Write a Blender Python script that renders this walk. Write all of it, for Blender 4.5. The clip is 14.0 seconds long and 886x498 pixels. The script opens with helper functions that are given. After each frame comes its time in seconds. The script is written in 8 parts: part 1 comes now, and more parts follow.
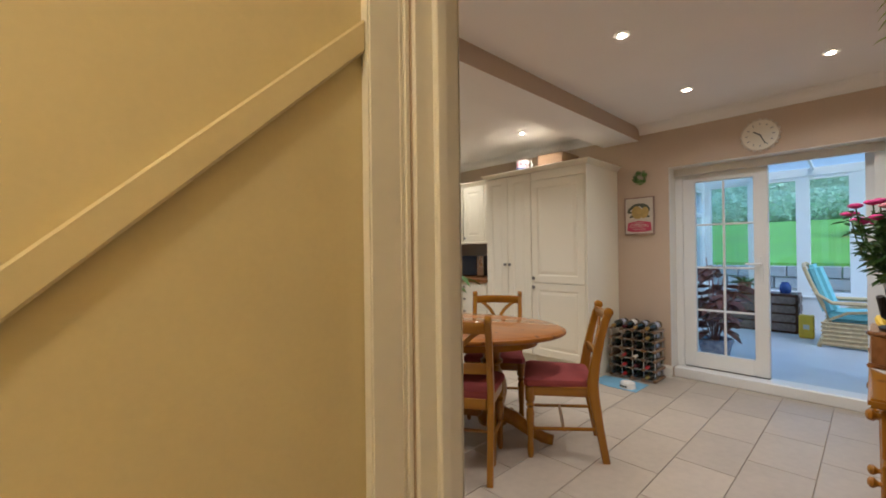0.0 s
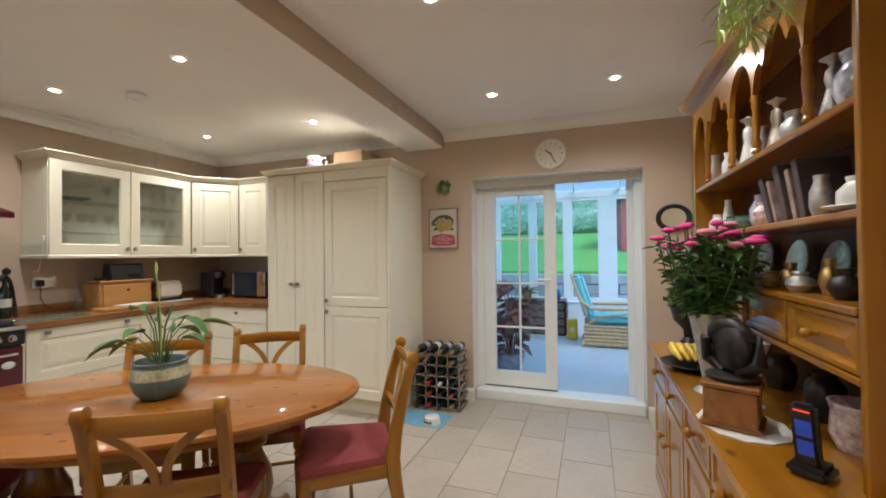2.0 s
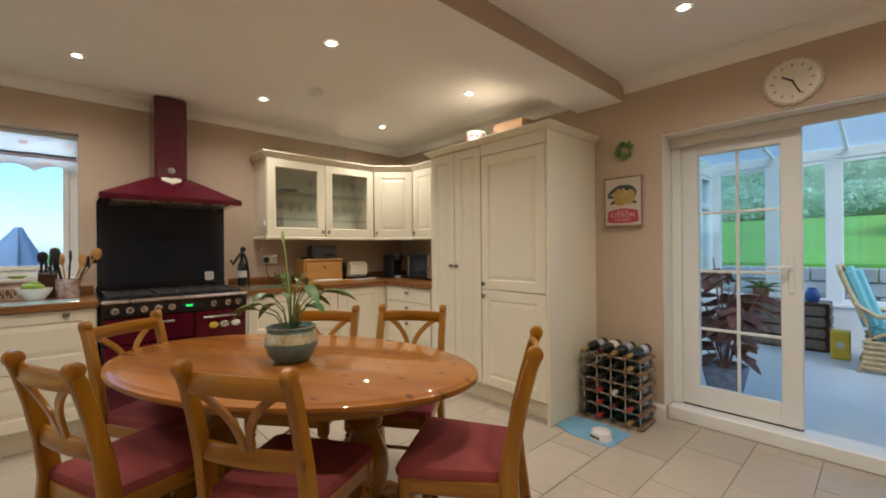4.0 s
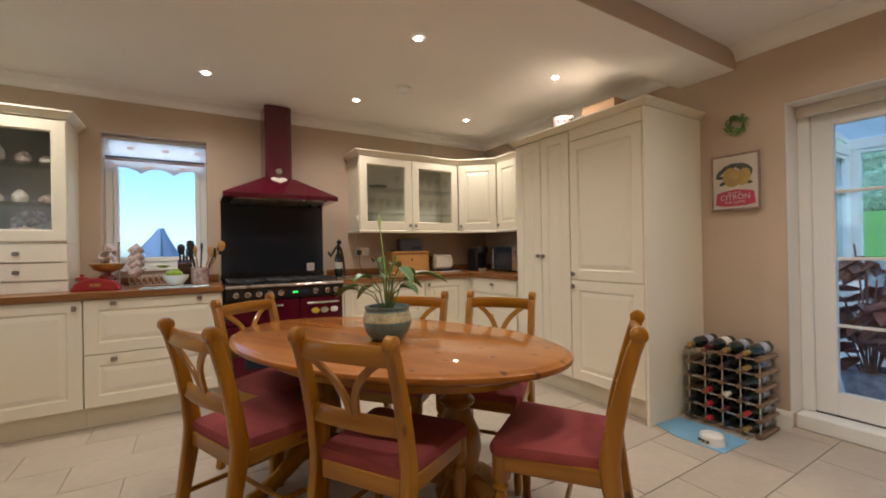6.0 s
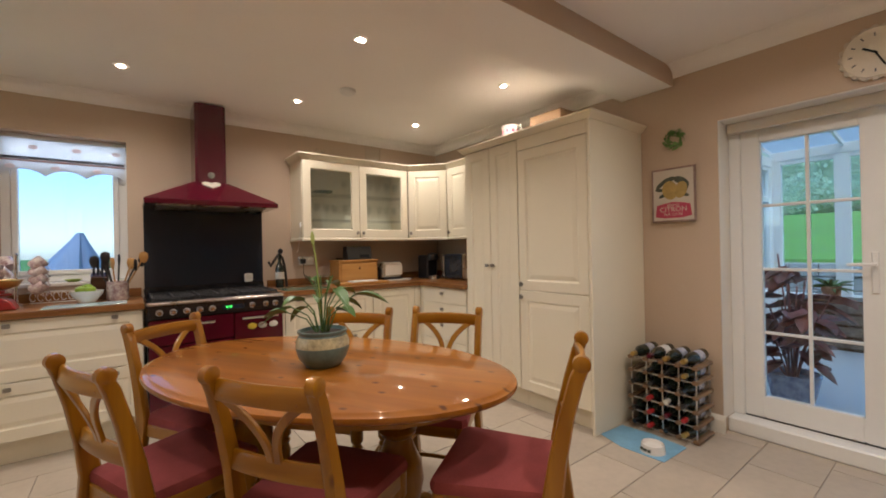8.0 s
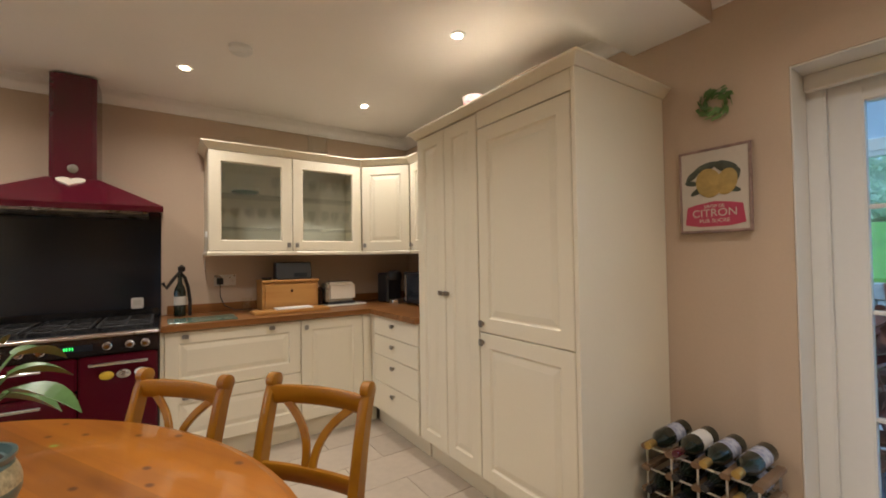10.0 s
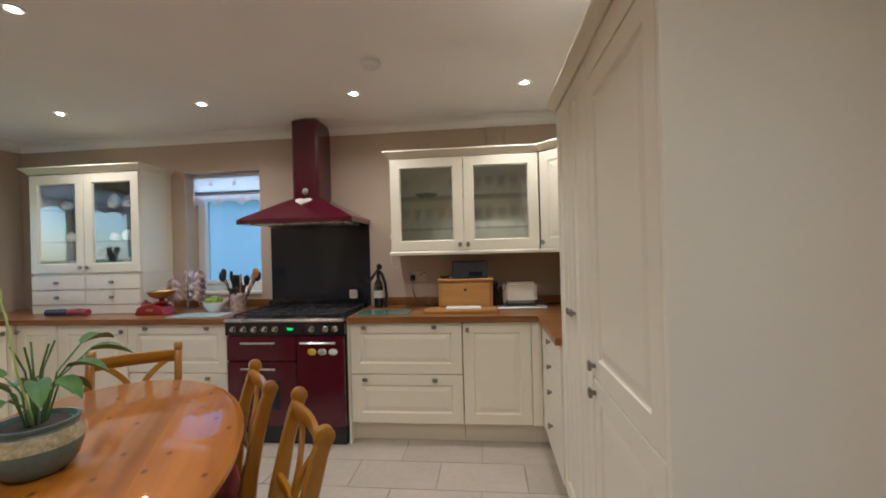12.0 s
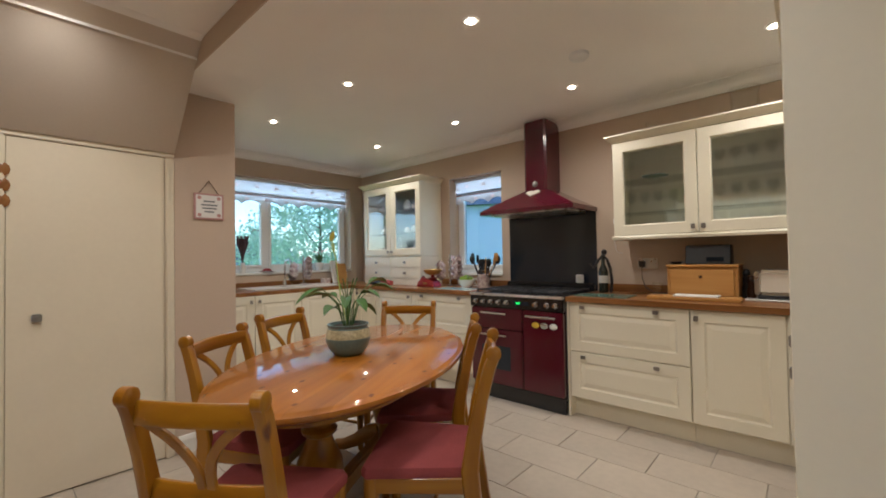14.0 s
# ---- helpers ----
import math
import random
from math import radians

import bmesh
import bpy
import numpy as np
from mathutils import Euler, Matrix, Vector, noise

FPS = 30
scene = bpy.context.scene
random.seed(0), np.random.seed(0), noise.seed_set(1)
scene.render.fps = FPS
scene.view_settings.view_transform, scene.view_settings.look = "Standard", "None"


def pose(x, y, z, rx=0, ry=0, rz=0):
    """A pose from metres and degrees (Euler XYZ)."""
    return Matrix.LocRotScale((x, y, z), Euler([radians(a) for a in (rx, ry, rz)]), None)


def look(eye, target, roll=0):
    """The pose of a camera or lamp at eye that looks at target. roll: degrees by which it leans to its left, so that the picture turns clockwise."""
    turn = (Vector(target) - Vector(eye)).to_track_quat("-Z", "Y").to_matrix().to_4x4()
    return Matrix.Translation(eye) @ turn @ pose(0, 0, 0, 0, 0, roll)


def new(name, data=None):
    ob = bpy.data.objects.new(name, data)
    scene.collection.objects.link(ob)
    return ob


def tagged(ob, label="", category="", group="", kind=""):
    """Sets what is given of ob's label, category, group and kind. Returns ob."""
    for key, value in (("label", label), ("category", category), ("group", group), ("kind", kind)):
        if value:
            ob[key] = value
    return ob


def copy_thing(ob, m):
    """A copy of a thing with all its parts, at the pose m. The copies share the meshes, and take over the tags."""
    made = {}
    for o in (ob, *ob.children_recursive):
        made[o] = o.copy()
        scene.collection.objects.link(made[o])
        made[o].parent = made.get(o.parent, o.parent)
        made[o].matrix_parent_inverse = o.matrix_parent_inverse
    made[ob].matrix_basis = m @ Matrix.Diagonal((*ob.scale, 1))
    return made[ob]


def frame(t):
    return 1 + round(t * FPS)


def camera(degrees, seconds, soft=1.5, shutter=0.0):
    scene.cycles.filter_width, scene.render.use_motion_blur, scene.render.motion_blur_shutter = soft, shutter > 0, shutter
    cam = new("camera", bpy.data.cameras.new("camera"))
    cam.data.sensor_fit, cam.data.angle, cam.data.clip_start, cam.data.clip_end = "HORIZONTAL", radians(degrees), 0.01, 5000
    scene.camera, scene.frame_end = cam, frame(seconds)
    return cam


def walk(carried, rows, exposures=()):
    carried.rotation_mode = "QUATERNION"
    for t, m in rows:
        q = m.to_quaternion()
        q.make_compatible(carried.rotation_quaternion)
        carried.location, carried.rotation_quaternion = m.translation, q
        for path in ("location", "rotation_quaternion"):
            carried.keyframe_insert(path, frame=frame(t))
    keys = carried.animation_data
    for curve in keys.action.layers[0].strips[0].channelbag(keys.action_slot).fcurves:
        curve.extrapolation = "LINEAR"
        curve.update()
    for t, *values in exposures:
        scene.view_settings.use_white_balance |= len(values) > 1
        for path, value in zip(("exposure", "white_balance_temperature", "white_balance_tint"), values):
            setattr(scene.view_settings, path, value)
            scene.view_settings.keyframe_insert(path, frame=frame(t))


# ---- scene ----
SKY, DOWN, HALL = 0.135, 8.6, 7.6
STOPS = [(0.0, 1.83, 5600, 12), (1.0, 1.97, 5850, 15), (2.0, 2.0, 5400, 7), (3.0, 1.92, 5500, 6), (4.0, 1.80, 6050, 10), (6.5, 1.80, 6050, 15), (8.7, 1.80, 6250, 17), (11.0, 1.75, 5800, 12), (12.5, 1.62, 5300, 12), (13.5, 1.64, 5450, 13), (14.0, 1.70, 5700, 11)]
cam = camera(94.6, 14.0, soft=1.8)
PATH = [
    (0, (0.406, 0.758, 1.247), (1.784, 2.208, 1.257), -0.7),
    (0.5, (0.566, 0.901, 1.235), (2.203, 2.05, 1.251), -0.8),
    (1, (0.715, 0.933, 1.315), (2.51, 1.815, 1.322), -0.7),
    (1.5, (0.872, 1.001, 1.297), (2.744, 1.705, 1.32), -0.8),
    (2, (1.101, 1.083, 1.331), (2.981, 1.766, 1.36), -0.6),
    (2.5, (1.38, 1.132, 1.336), (3.203, 1.955, 1.36), -0.4),
    (3, (1.57, 1.103, 1.36), (3.268, 2.16, 1.38), -0.3),
    (3.5, (1.602, 1.067, 1.295), (3.141, 2.344, 1.297), -0.4),
    (4, (1.601, 1.033, 1.229), (2.955, 2.505, 1.231), -0.5),
    (4.2, (1.579, 1.02, 1.214), (2.868, 2.55, 1.209), -0.5),
    (6.3, (1.566, 1.058, 1.152), (2.604, 2.768, 1.158), -1.0),
    (6.5, (1.569, 1.058, 1.161), (2.608, 2.767, 1.167), -1.0),
    (7, (1.578, 1.058, 1.185), (2.644, 2.75, 1.191), -1.1),
    (7.5, (1.595, 1.067, 1.22), (2.731, 2.713, 1.223), -1.2),
    (8, (1.674, 1.105, 1.23), (2.893, 2.691, 1.232), -1.2),
    (8.5, (1.877, 1.197, 1.255), (3.159, 2.732, 1.256), -1.2),
    (8.7, (1.984, 1.253, 1.275), (3.28, 2.776, 1.274), -1.3),
    (10.8, (3.104, 1.646, 1.31), (3.849, 3.502, 1.32), -1.1),
    (11, (3.21, 1.645, 1.337), (3.809, 3.553, 1.321), -1.4),
    (11.5, (3.45, 1.679, 1.368), (3.67, 3.667, 1.355), -1.5),
    (12, (3.666, 1.719, 1.378), (3.457, 3.708, 1.378), -1.5),
    (12.5, (3.809, 1.747, 1.392), (3.197, 3.651, 1.411), -1.3),
    (13, (3.924, 1.703, 1.377), (2.962, 3.456, 1.406), -1.1),
    (13.5, (4.013, 1.64, 1.308), (2.813, 3.239, 1.342), -1.0),
    (14, (4.066, 1.585, 1.225), (2.73, 3.072, 1.266), -1.0),
]
walk(cam, [(t, look(eye, target, roll)) for t, eye, target, roll in PATH], STOPS)

# ---- light ----
world = bpy.data.worlds.new("sky")
scene.world = world
world.use_nodes = True
wn = world.node_tree.nodes
sky = wn.new("ShaderNodeTexSky")
sky.sky_type = "NISHITA"
sky.sun_disc = False
sky.sun_elevation, sky.sun_rotation = radians(50), radians(219)
sky.air_density, sky.dust_density, sky.ozone_density = 1.0, 0.8, 2.0
wn["Background"].inputs["Strength"].default_value = SKY
world.node_tree.links.new(sky.outputs["Color"], wn["Background"].inputs["Color"])
sun = new("sun", bpy.data.lights.new("sun", "SUN"))
sun.data.energy, sun.data.angle, sun.data.color = 0.6, radians(40), (1, 0.96, 0.9)
sun.matrix_world = look((0, 0, 0), (0.40, 0.50, -0.77))

# ---- materials ----


def mat(name, color, rough=0.5, metal=0.0, var=0.12, scale=6.0, fine=60.0, bump=0.1, stretch=(1, 1, 1), coat=0.0, dark=None, spec=0.5, obj_random=0.0, bump_dist=0.002):
    """A surface with colour variation at two scales and a fine relief."""
    m = bpy.data.materials.new(name)
    m.use_nodes = True
    n, l = m.node_tree.nodes, m.node_tree.links
    p = n["Principled BSDF"]
    p.inputs["Roughness"].default_value, p.inputs["Metallic"].default_value = rough, metal
    p.inputs["Coat Weight"].default_value, p.inputs["Coat Roughness"].default_value = coat, 0.12
    p.inputs["Specular IOR Level"].default_value = spec
    tc, mp = n.new("ShaderNodeTexCoord"), n.new("ShaderNodeMapping")
    mp.inputs["Scale"].default_value = stretch
    l.new(tc.outputs["Object"], mp.inputs["Vector"])
    a, b = n.new("ShaderNodeTexNoise"), n.new("ShaderNodeTexNoise")
    a.inputs["Scale"].default_value, b.inputs["Scale"].default_value = scale, fine
    a.inputs["Detail"].default_value, b.inputs["Detail"].default_value = 4, 3
    for q in (a, b):
        l.new(mp.outputs["Vector"], q.inputs["Vector"])
    mix = n.new("ShaderNodeMix")
    mix.data_type = "FLOAT"
    mix.inputs[0].default_value = 0.35
    l.new(a.outputs["Fac"], mix.inputs[2])
    l.new(b.outputs["Fac"], mix.inputs[3])
    ramp = n.new("ShaderNodeMapRange")
    ramp.inputs[1].default_value, ramp.inputs[2].default_value = 0.3, 0.7
    l.new(mix.outputs[0], ramp.inputs[0])
    col = n.new("ShaderNodeMix")
    col.data_type = "RGBA"
    lo = dark or tuple(c * (1 - var) for c in color)
    hi = tuple(min(1, c * (1 + var * 0.6)) for c in color)
    col.inputs[6].default_value, col.inputs[7].default_value = (*lo, 1), (*hi, 1)
    l.new(ramp.outputs[0], col.inputs[0])
    out = col.outputs[2]
    if obj_random:
        info, hsv, mr = n.new("ShaderNodeObjectInfo"), n.new("ShaderNodeHueSaturation"), n.new("ShaderNodeMapRange")
        mr.inputs[3].default_value, mr.inputs[4].default_value = 1 - obj_random, 1 + obj_random
        l.new(info.outputs["Random"], mr.inputs[0])
        l.new(mr.outputs[0], hsv.inputs["Value"])
        l.new(out, hsv.inputs["Color"])
        out = hsv.outputs["Color"]
    l.new(out, p.inputs["Base Color"])
    if bump:
        bp = n.new("ShaderNodeBump")
        bp.inputs["Strength"].default_value, bp.inputs["Distance"].default_value = bump, bump_dist
        l.new(b.outputs["Fac"], bp.inputs["Height"])
        l.new(bp.outputs["Normal"], p.inputs["Normal"])
    rr = n.new("ShaderNodeMapRange")
    rr.inputs[3].default_value, rr.inputs[4].default_value = max(0.02, rough * 0.85), min(1, rough * 1.15)
    l.new(a.outputs["Fac"], rr.inputs[0])
    l.new(rr.outputs[0], p.inputs["Roughness"])
    return m


def pine(name, light, deep, knot, axis=0, rough=0.3, coat=0.6, boards=0.0, knots=None):
    """Varnished knotty pine: long grain along one axis, darker rings and scattered knots."""
    m = bpy.data.materials.new(name)
    m.use_nodes = True
    n, l = m.node_tree.nodes, m.node_tree.links
    p = n["Principled BSDF"]
    p.inputs["Roughness"].default_value = rough
    p.inputs["Coat Weight"].default_value, p.inputs["Coat Roughness"].default_value = coat, 0.035 if knots else 0.15
    p.inputs["Specular IOR Level"].default_value = 0.25
    tc, mp, mk = n.new("ShaderNodeTexCoord"), n.new("ShaderNodeMapping"), n.new("ShaderNodeMapping")
    s, k = [14, 14, 14], [5, 5, 5]
    s[axis], k[axis] = 0.9, 2.6
    k = knots or k
    mp.inputs["Scale"].default_value, mk.inputs["Scale"].default_value = s, k
    info, add = n.new("ShaderNodeObjectInfo"), n.new("ShaderNodeVectorMath")
    l.new(tc.outputs["Object"], add.inputs[0])
    l.new(info.outputs["Random"], add.inputs[1])
    l.new(add.outputs[0], mp.inputs["Vector"])
    l.new(add.outputs[0], mk.inputs["Vector"])
    g, f2 = n.new("ShaderNodeTexNoise"), n.new("ShaderNodeTexNoise")
    g.inputs["Scale"].default_value, g.inputs["Detail"].default_value, g.inputs["Distortion"].default_value = 1.0, 5, 0.6
    f2.inputs["Scale"].default_value, f2.inputs["Detail"].default_value = 6.0, 3
    l.new(mp.outputs["Vector"], g.inputs["Vector"])
    l.new(mp.outputs["Vector"], f2.inputs["Vector"])
    r1 = n.new("ShaderNodeMapRange")
    r1.inputs[1].default_value, r1.inputs[2].default_value = 0.35, 0.68
    l.new(g.outputs["Fac"], r1.inputs[0])
    c1 = n.new("ShaderNodeMix")
    c1.data_type = "RGBA"
    c1.inputs[6].default_value, c1.inputs[7].default_value = (*light, 1), (*deep, 1)
    l.new(r1.outputs[0], c1.inputs[0])
    vo = n.new("ShaderNodeTexVoronoi")
    vo.inputs["Scale"].default_value = 1.0
    if knots:
        vo.voronoi_dimensions = "2D"
    l.new(mk.outputs["Vector"], vo.inputs["Vector"])
    r2 = n.new("ShaderNodeMapRange")
    r2.inputs[1].default_value, r2.inputs[2].default_value, r2.inputs[3].default_value, r2.inputs[4].default_value = 0.035, 0.085, 0.9, 0.0
    l.new(vo.outputs["Distance"], r2.inputs[0])
    c2 = n.new("ShaderNodeMix")
    c2.data_type = "RGBA"
    c2.inputs[7].default_value = (*knot, 1)
    l.new(r2.outputs[0], c2.inputs[0])
    l.new(c1.outputs[2], c2.inputs[6])
    final = c2.outputs[2]
    if boards:
        sep, dv, fl, wn2, mr2, hv = (n.new("ShaderNode" + k) for k in ("SeparateXYZ", "Math", "Math", "TexWhiteNoise", "MapRange", "HueSaturation"))
        l.new(tc.outputs["Object"], sep.inputs[0])
        dv.operation, fl.operation, wn2.noise_dimensions = "DIVIDE", "FLOOR", "1D"
        dv.inputs[1].default_value = boards
        l.new(sep.outputs[0 if axis else 1], dv.inputs[0])
        l.new(dv.outputs[0], fl.inputs[0])
        l.new(fl.outputs[0], wn2.inputs["W"])
        mr2.inputs[3].default_value, mr2.inputs[4].default_value = 0.82, 1.18
        l.new(wn2.outputs["Value"], mr2.inputs[0])
        l.new(mr2.outputs[0], hv.inputs["Value"])
        l.new(final, hv.inputs["Color"])
        final = hv.outputs["Color"]
    l.new(final, p.inputs["Base Color"])
    bp = n.new("ShaderNodeBump")
    bp.inputs["Strength"].default_value, bp.inputs["Distance"].default_value = 0.08, 0.002
    l.new(f2.outputs["Fac"], bp.inputs["Height"])
    l.new(bp.outputs["Normal"], p.inputs["Normal"])
    return m


def glow(name, color, strength):
    m = bpy.data.materials.new(name)
    m.use_nodes = True
    p = m.node_tree.nodes["Principled BSDF"]
    p.inputs["Base Color"].default_value = (*color, 1)
    p.inputs["Emission Color"].default_value = (*color, 1)
    p.inputs["Emission Strength"].default_value = strength
    return m


def glass(name, color=(1, 1, 1), rough=0.0, alpha=0.12, edge=0.8):
    """A thin pane: mostly clear, with a mirror gloss."""
    m = bpy.data.materials.new(name)
    m.use_nodes = True
    n, l = m.node_tree.nodes, m.node_tree.links
    tr, gl, mx, fr = n.new("ShaderNodeBsdfTransparent"), n.new("ShaderNodeBsdfGlossy"), n.new("ShaderNodeMixShader"), n.new("ShaderNodeLayerWeight")
    pw = n.new("ShaderNodeMath")
    pw.operation = "POWER"
    pw.inputs[1].default_value = 3.5
    l.new(fr.outputs["Facing"], pw.inputs[0])
    ad = n.new("ShaderNodeMath")
    ad.operation = "MULTIPLY_ADD"
    ad.inputs[1].default_value, ad.inputs[2].default_value = edge, 0.04 + alpha * 0.1
    l.new(pw.outputs[0], ad.inputs[0])
    tr.inputs["Color"].default_value = (*color, 1)
    gl.inputs["Roughness"].default_value = rough
    l.new(ad.outputs[0], mx.inputs[0])
    l.new(tr.outputs[0], mx.inputs[1])
    l.new(gl.outputs[0], mx.inputs[2])
    l.new(mx.outputs[0], n["Material Output"].inputs["Surface"])
    return m


def sheer(name, color, clear=0.0):
    """Thin cloth or sheet: half reflects, half lets light through scattered."""
    m = bpy.data.materials.new(name)
    m.use_nodes = True
    n, l = m.node_tree.nodes, m.node_tree.links
    d, t, mx, tx = n.new("ShaderNodeBsdfDiffuse"), n.new("ShaderNodeBsdfTranslucent"), n.new("ShaderNodeMixShader"), n.new("ShaderNodeTexNoise")
    tx.inputs["Scale"].default_value = 40
    cr = n.new("ShaderNodeMix")
    cr.data_type = "RGBA"
    cr.inputs[6].default_value, cr.inputs[7].default_value = (*[c * 0.92 for c in color], 1), (*color, 1)
    l.new(tx.outputs["Fac"], cr.inputs[0])
    l.new(cr.outputs[2], d.inputs["Color"])
    l.new(cr.outputs[2], t.inputs["Color"])
    l.new(d.outputs[0], mx.inputs[1])
    l.new(t.outputs[0], mx.inputs[2])
    l.new(mx.outputs[0], n["Material Output"].inputs["Surface"])
    return m


M_WALL = mat("wall_paint_beige", (0.525, 0.41, 0.305), 0.75, var=0.05, scale=1.5, fine=90, bump=0.12)
M_HALL = mat("hall_paint_cream", (0.62, 0.53, 0.31), 0.7, var=0.05, scale=1.5, fine=90, bump=0.12)
M_SOFFIT = mat("soffit_paint_pale", (0.60, 0.52, 0.425), 0.78, var=0.05, scale=1.5, fine=90, bump=0.1)
M_CEIL = mat("ceiling_paint_white", (0.88, 0.86, 0.83), 0.8, var=0.03, scale=2, fine=120, bump=0.06)
M_WHITE = mat("white_gloss_paint", (0.76, 0.73, 0.66), 0.35, var=0.04, scale=3, fine=40, bump=0.04)
M_UPVC = mat("white_upvc", (0.78, 0.79, 0.78), 0.3, var=0.03, scale=3, fine=50, bump=0.02)
M_CREAM = mat("cream_cabinet_foil", (0.79, 0.73, 0.575), 0.38, var=0.03, scale=2, fine=70, bump=0.03)
M_TILE = mat("floor_tile_stone", (0.46, 0.395, 0.315), 0.44, var=0.13, scale=3.5, fine=26, bump=0.08, obj_random=0.05)
M_GROUT = mat("floor_grout", (0.37, 0.325, 0.27), 0.85, var=0.15, scale=8, fine=90, bump=0.2)
M_PINE = pine("pine_varnished_x", (0.36, 0.158, 0.007), (0.24, 0.088, 0.003), (0.10, 0.028, 0.008), 0)
M_PINEZ = pine("pine_varnished_z", (0.35, 0.153, 0.007), (0.23, 0.084, 0.003), (0.10, 0.028, 0.008), 2)
M_PINEY = pine("pine_varnished_y", (0.35, 0.153, 0.007), (0.23, 0.084, 0.003), (0.10, 0.028, 0.008), 1)
M_TABLE = pine("pine_table_top", (0.355, 0.122, 0.004), (0.26, 0.082, 0.002), (0.10, 0.028, 0.004), 1, rough=0.5, coat=0.75, boards=0.125, knots=(7.5, 4.6, 1.0))
M_WORKTOP = pine("wood_worktop", (0.31, 0.14, 0.045), (0.18, 0.072, 0.02), (0.12, 0.045, 0.015), 0, rough=0.32, coat=0.2)
M_WORKTOPY = pine("wood_worktop_y", (0.31, 0.14, 0.045), (0.18, 0.072, 0.02), (0.12, 0.045, 0.015), 1, rough=0.32, coat=0.2)
M_PALEWOOD = pine("pale_bamboo", (0.50, 0.265, 0.08), (0.40, 0.195, 0.055), (0.35, 0.17, 0.05), 0, rough=0.4, coat=0.1)
M_DARKWOOD = pine("dark_wood", (0.075, 0.032, 0.014), (0.035, 0.014, 0.006), (0.02, 0.008, 0.004), 0, rough=0.4, coat=0.2)
M_FABRIC = mat("seat_fabric_red", (0.29, 0.068, 0.066), 0.95, var=0.22, scale=9, fine=220, bump=0.5, spec=0.15)
M_BURG = mat("burgundy_enamel", (0.075, 0.004, 0.013), 0.16, var=0.06, scale=4, fine=60, bump=0.0, coat=0.5)
M_BLACK = mat("black_enamel", (0.012, 0.012, 0.014), 0.2, var=0.2, scale=5, fine=60, bump=0.02, coat=0.3)
M_IRON = mat("cast_iron", (0.02, 0.02, 0.021), 0.55, var=0.25, scale=12, fine=140, bump=0.3)
M_SPLASH = mat("black_glass_splashback", (0.014, 0.020, 0.030), 0.12, var=0.1, scale=3, fine=40, bump=0.0)
M_STEEL = mat("brushed_steel", (0.62, 0.61, 0.58), 0.28, metal=1.0, var=0.08, scale=10, fine=160, bump=0.05)
M_CHROME = mat("chrome", (0.75, 0.75, 0.75), 0.1, metal=1.0, var=0.03, bump=0.0)
M_PEWTER = mat("pewter_knob", (0.33, 0.31, 0.28), 0.38, metal=0.9, var=0.25, scale=40, fine=160, bump=0.2)
M_GLASS = glass("window_glass", (0.84, 0.92, 0.95))
# Grey-blue tint added to hold back the bright sky seen through the north window.
M_TINTGLASS = glass("sky_dimming_glass", (0.63, 0.73, 0.82))
M_CABGLASS = glass("cabinet_glass", (0.97, 0.99, 0.98), 0.0, 0.5)
M_DRINK = glass("clear_drinking_glass", (0.985, 0.995, 0.99), 0.0, 0.1, 0.3)
M_LAMP = glow("lamp_glow", (1.0, 0.80, 0.55), 40)
M_BLIND = sheer("blind_fabric", (0.78, 0.80, 0.82))
M_PINKTRIM = mat("pink_floral_print", (0.50, 0.27, 0.25), 0.9, var=0.3, scale=30, fine=150)
M_CABIN = mat("cabinet_inside", (0.74, 0.72, 0.62), 0.6, var=0.05)

M_LAMP_HALL = glow("hall_lamp_glow", (1.0, 0.72, 0.38), 6)
M_GREEN = glow("display_green", (0.05, 1.0, 0.15), 0.45)
M_CERAMIC = mat("cream_ceramic", (0.72, 0.66, 0.55), 0.25, var=0.06, coat=0.4)
M_GREYWOOD = pine("grey_wood", (0.24, 0.155, 0.09), (0.15, 0.09, 0.05), (0.10, 0.06, 0.035), 1, rough=0.5, coat=0.0)
M_BOTTLE = mat("bottle_glass", (0.012, 0.018, 0.012), 0.08, var=0.3, bump=0.0, coat=0.4)
M_REDCAP = mat("red_foil", (0.35, 0.02, 0.02), 0.35, var=0.15)
M_GOLDCAP = mat("gold_foil", (0.50, 0.34, 0.10), 0.35, metal=0.7, var=0.15)
M_WHITECAP = mat("white_foil", (0.6, 0.58, 0.52), 0.4, var=0.1)
M_YELLOW = mat("yellow_skin", (0.70, 0.47, 0.03), 0.45, var=0.15, scale=12)
M_LEAF = mat("green_leaf", (0.085, 0.17, 0.05), 0.5, var=0.5, scale=3, fine=20, bump=0.0, dark=(0.035, 0.08, 0.022))
M_PALEPINK = sheer("pale_pink_print", (1.0, 0.92, 0.93))
M_BEGPOT = mat("blue_white_glaze", (0.30, 0.36, 0.46), 0.25, var=0.5, scale=22, fine=60, coat=0.5, dark=(0.08, 0.11, 0.22))
# Leaf colour lifted well above green_leaf; bright hazy daylight is put into it.
M_LEAFPALE = sheer("daylight_lifted_leaf", (0.54, 0.68, 0.50))
M_LEAF2 = mat("bright_leaf", (0.12, 0.24, 0.06), 0.5, var=0.4, scale=3, fine=20, bump=0.0)
M_DARKLEAF = mat("dark_red_leaf", (0.33, 0.12, 0.115), 0.4, var=0.5, scale=8, fine=30, bump=0.0, dark=(0.12, 0.095, 0.075))
M_BARK = mat("tree_bark", (0.17, 0.13, 0.10), 0.9, var=0.4, scale=8, fine=60, bump=0.6)
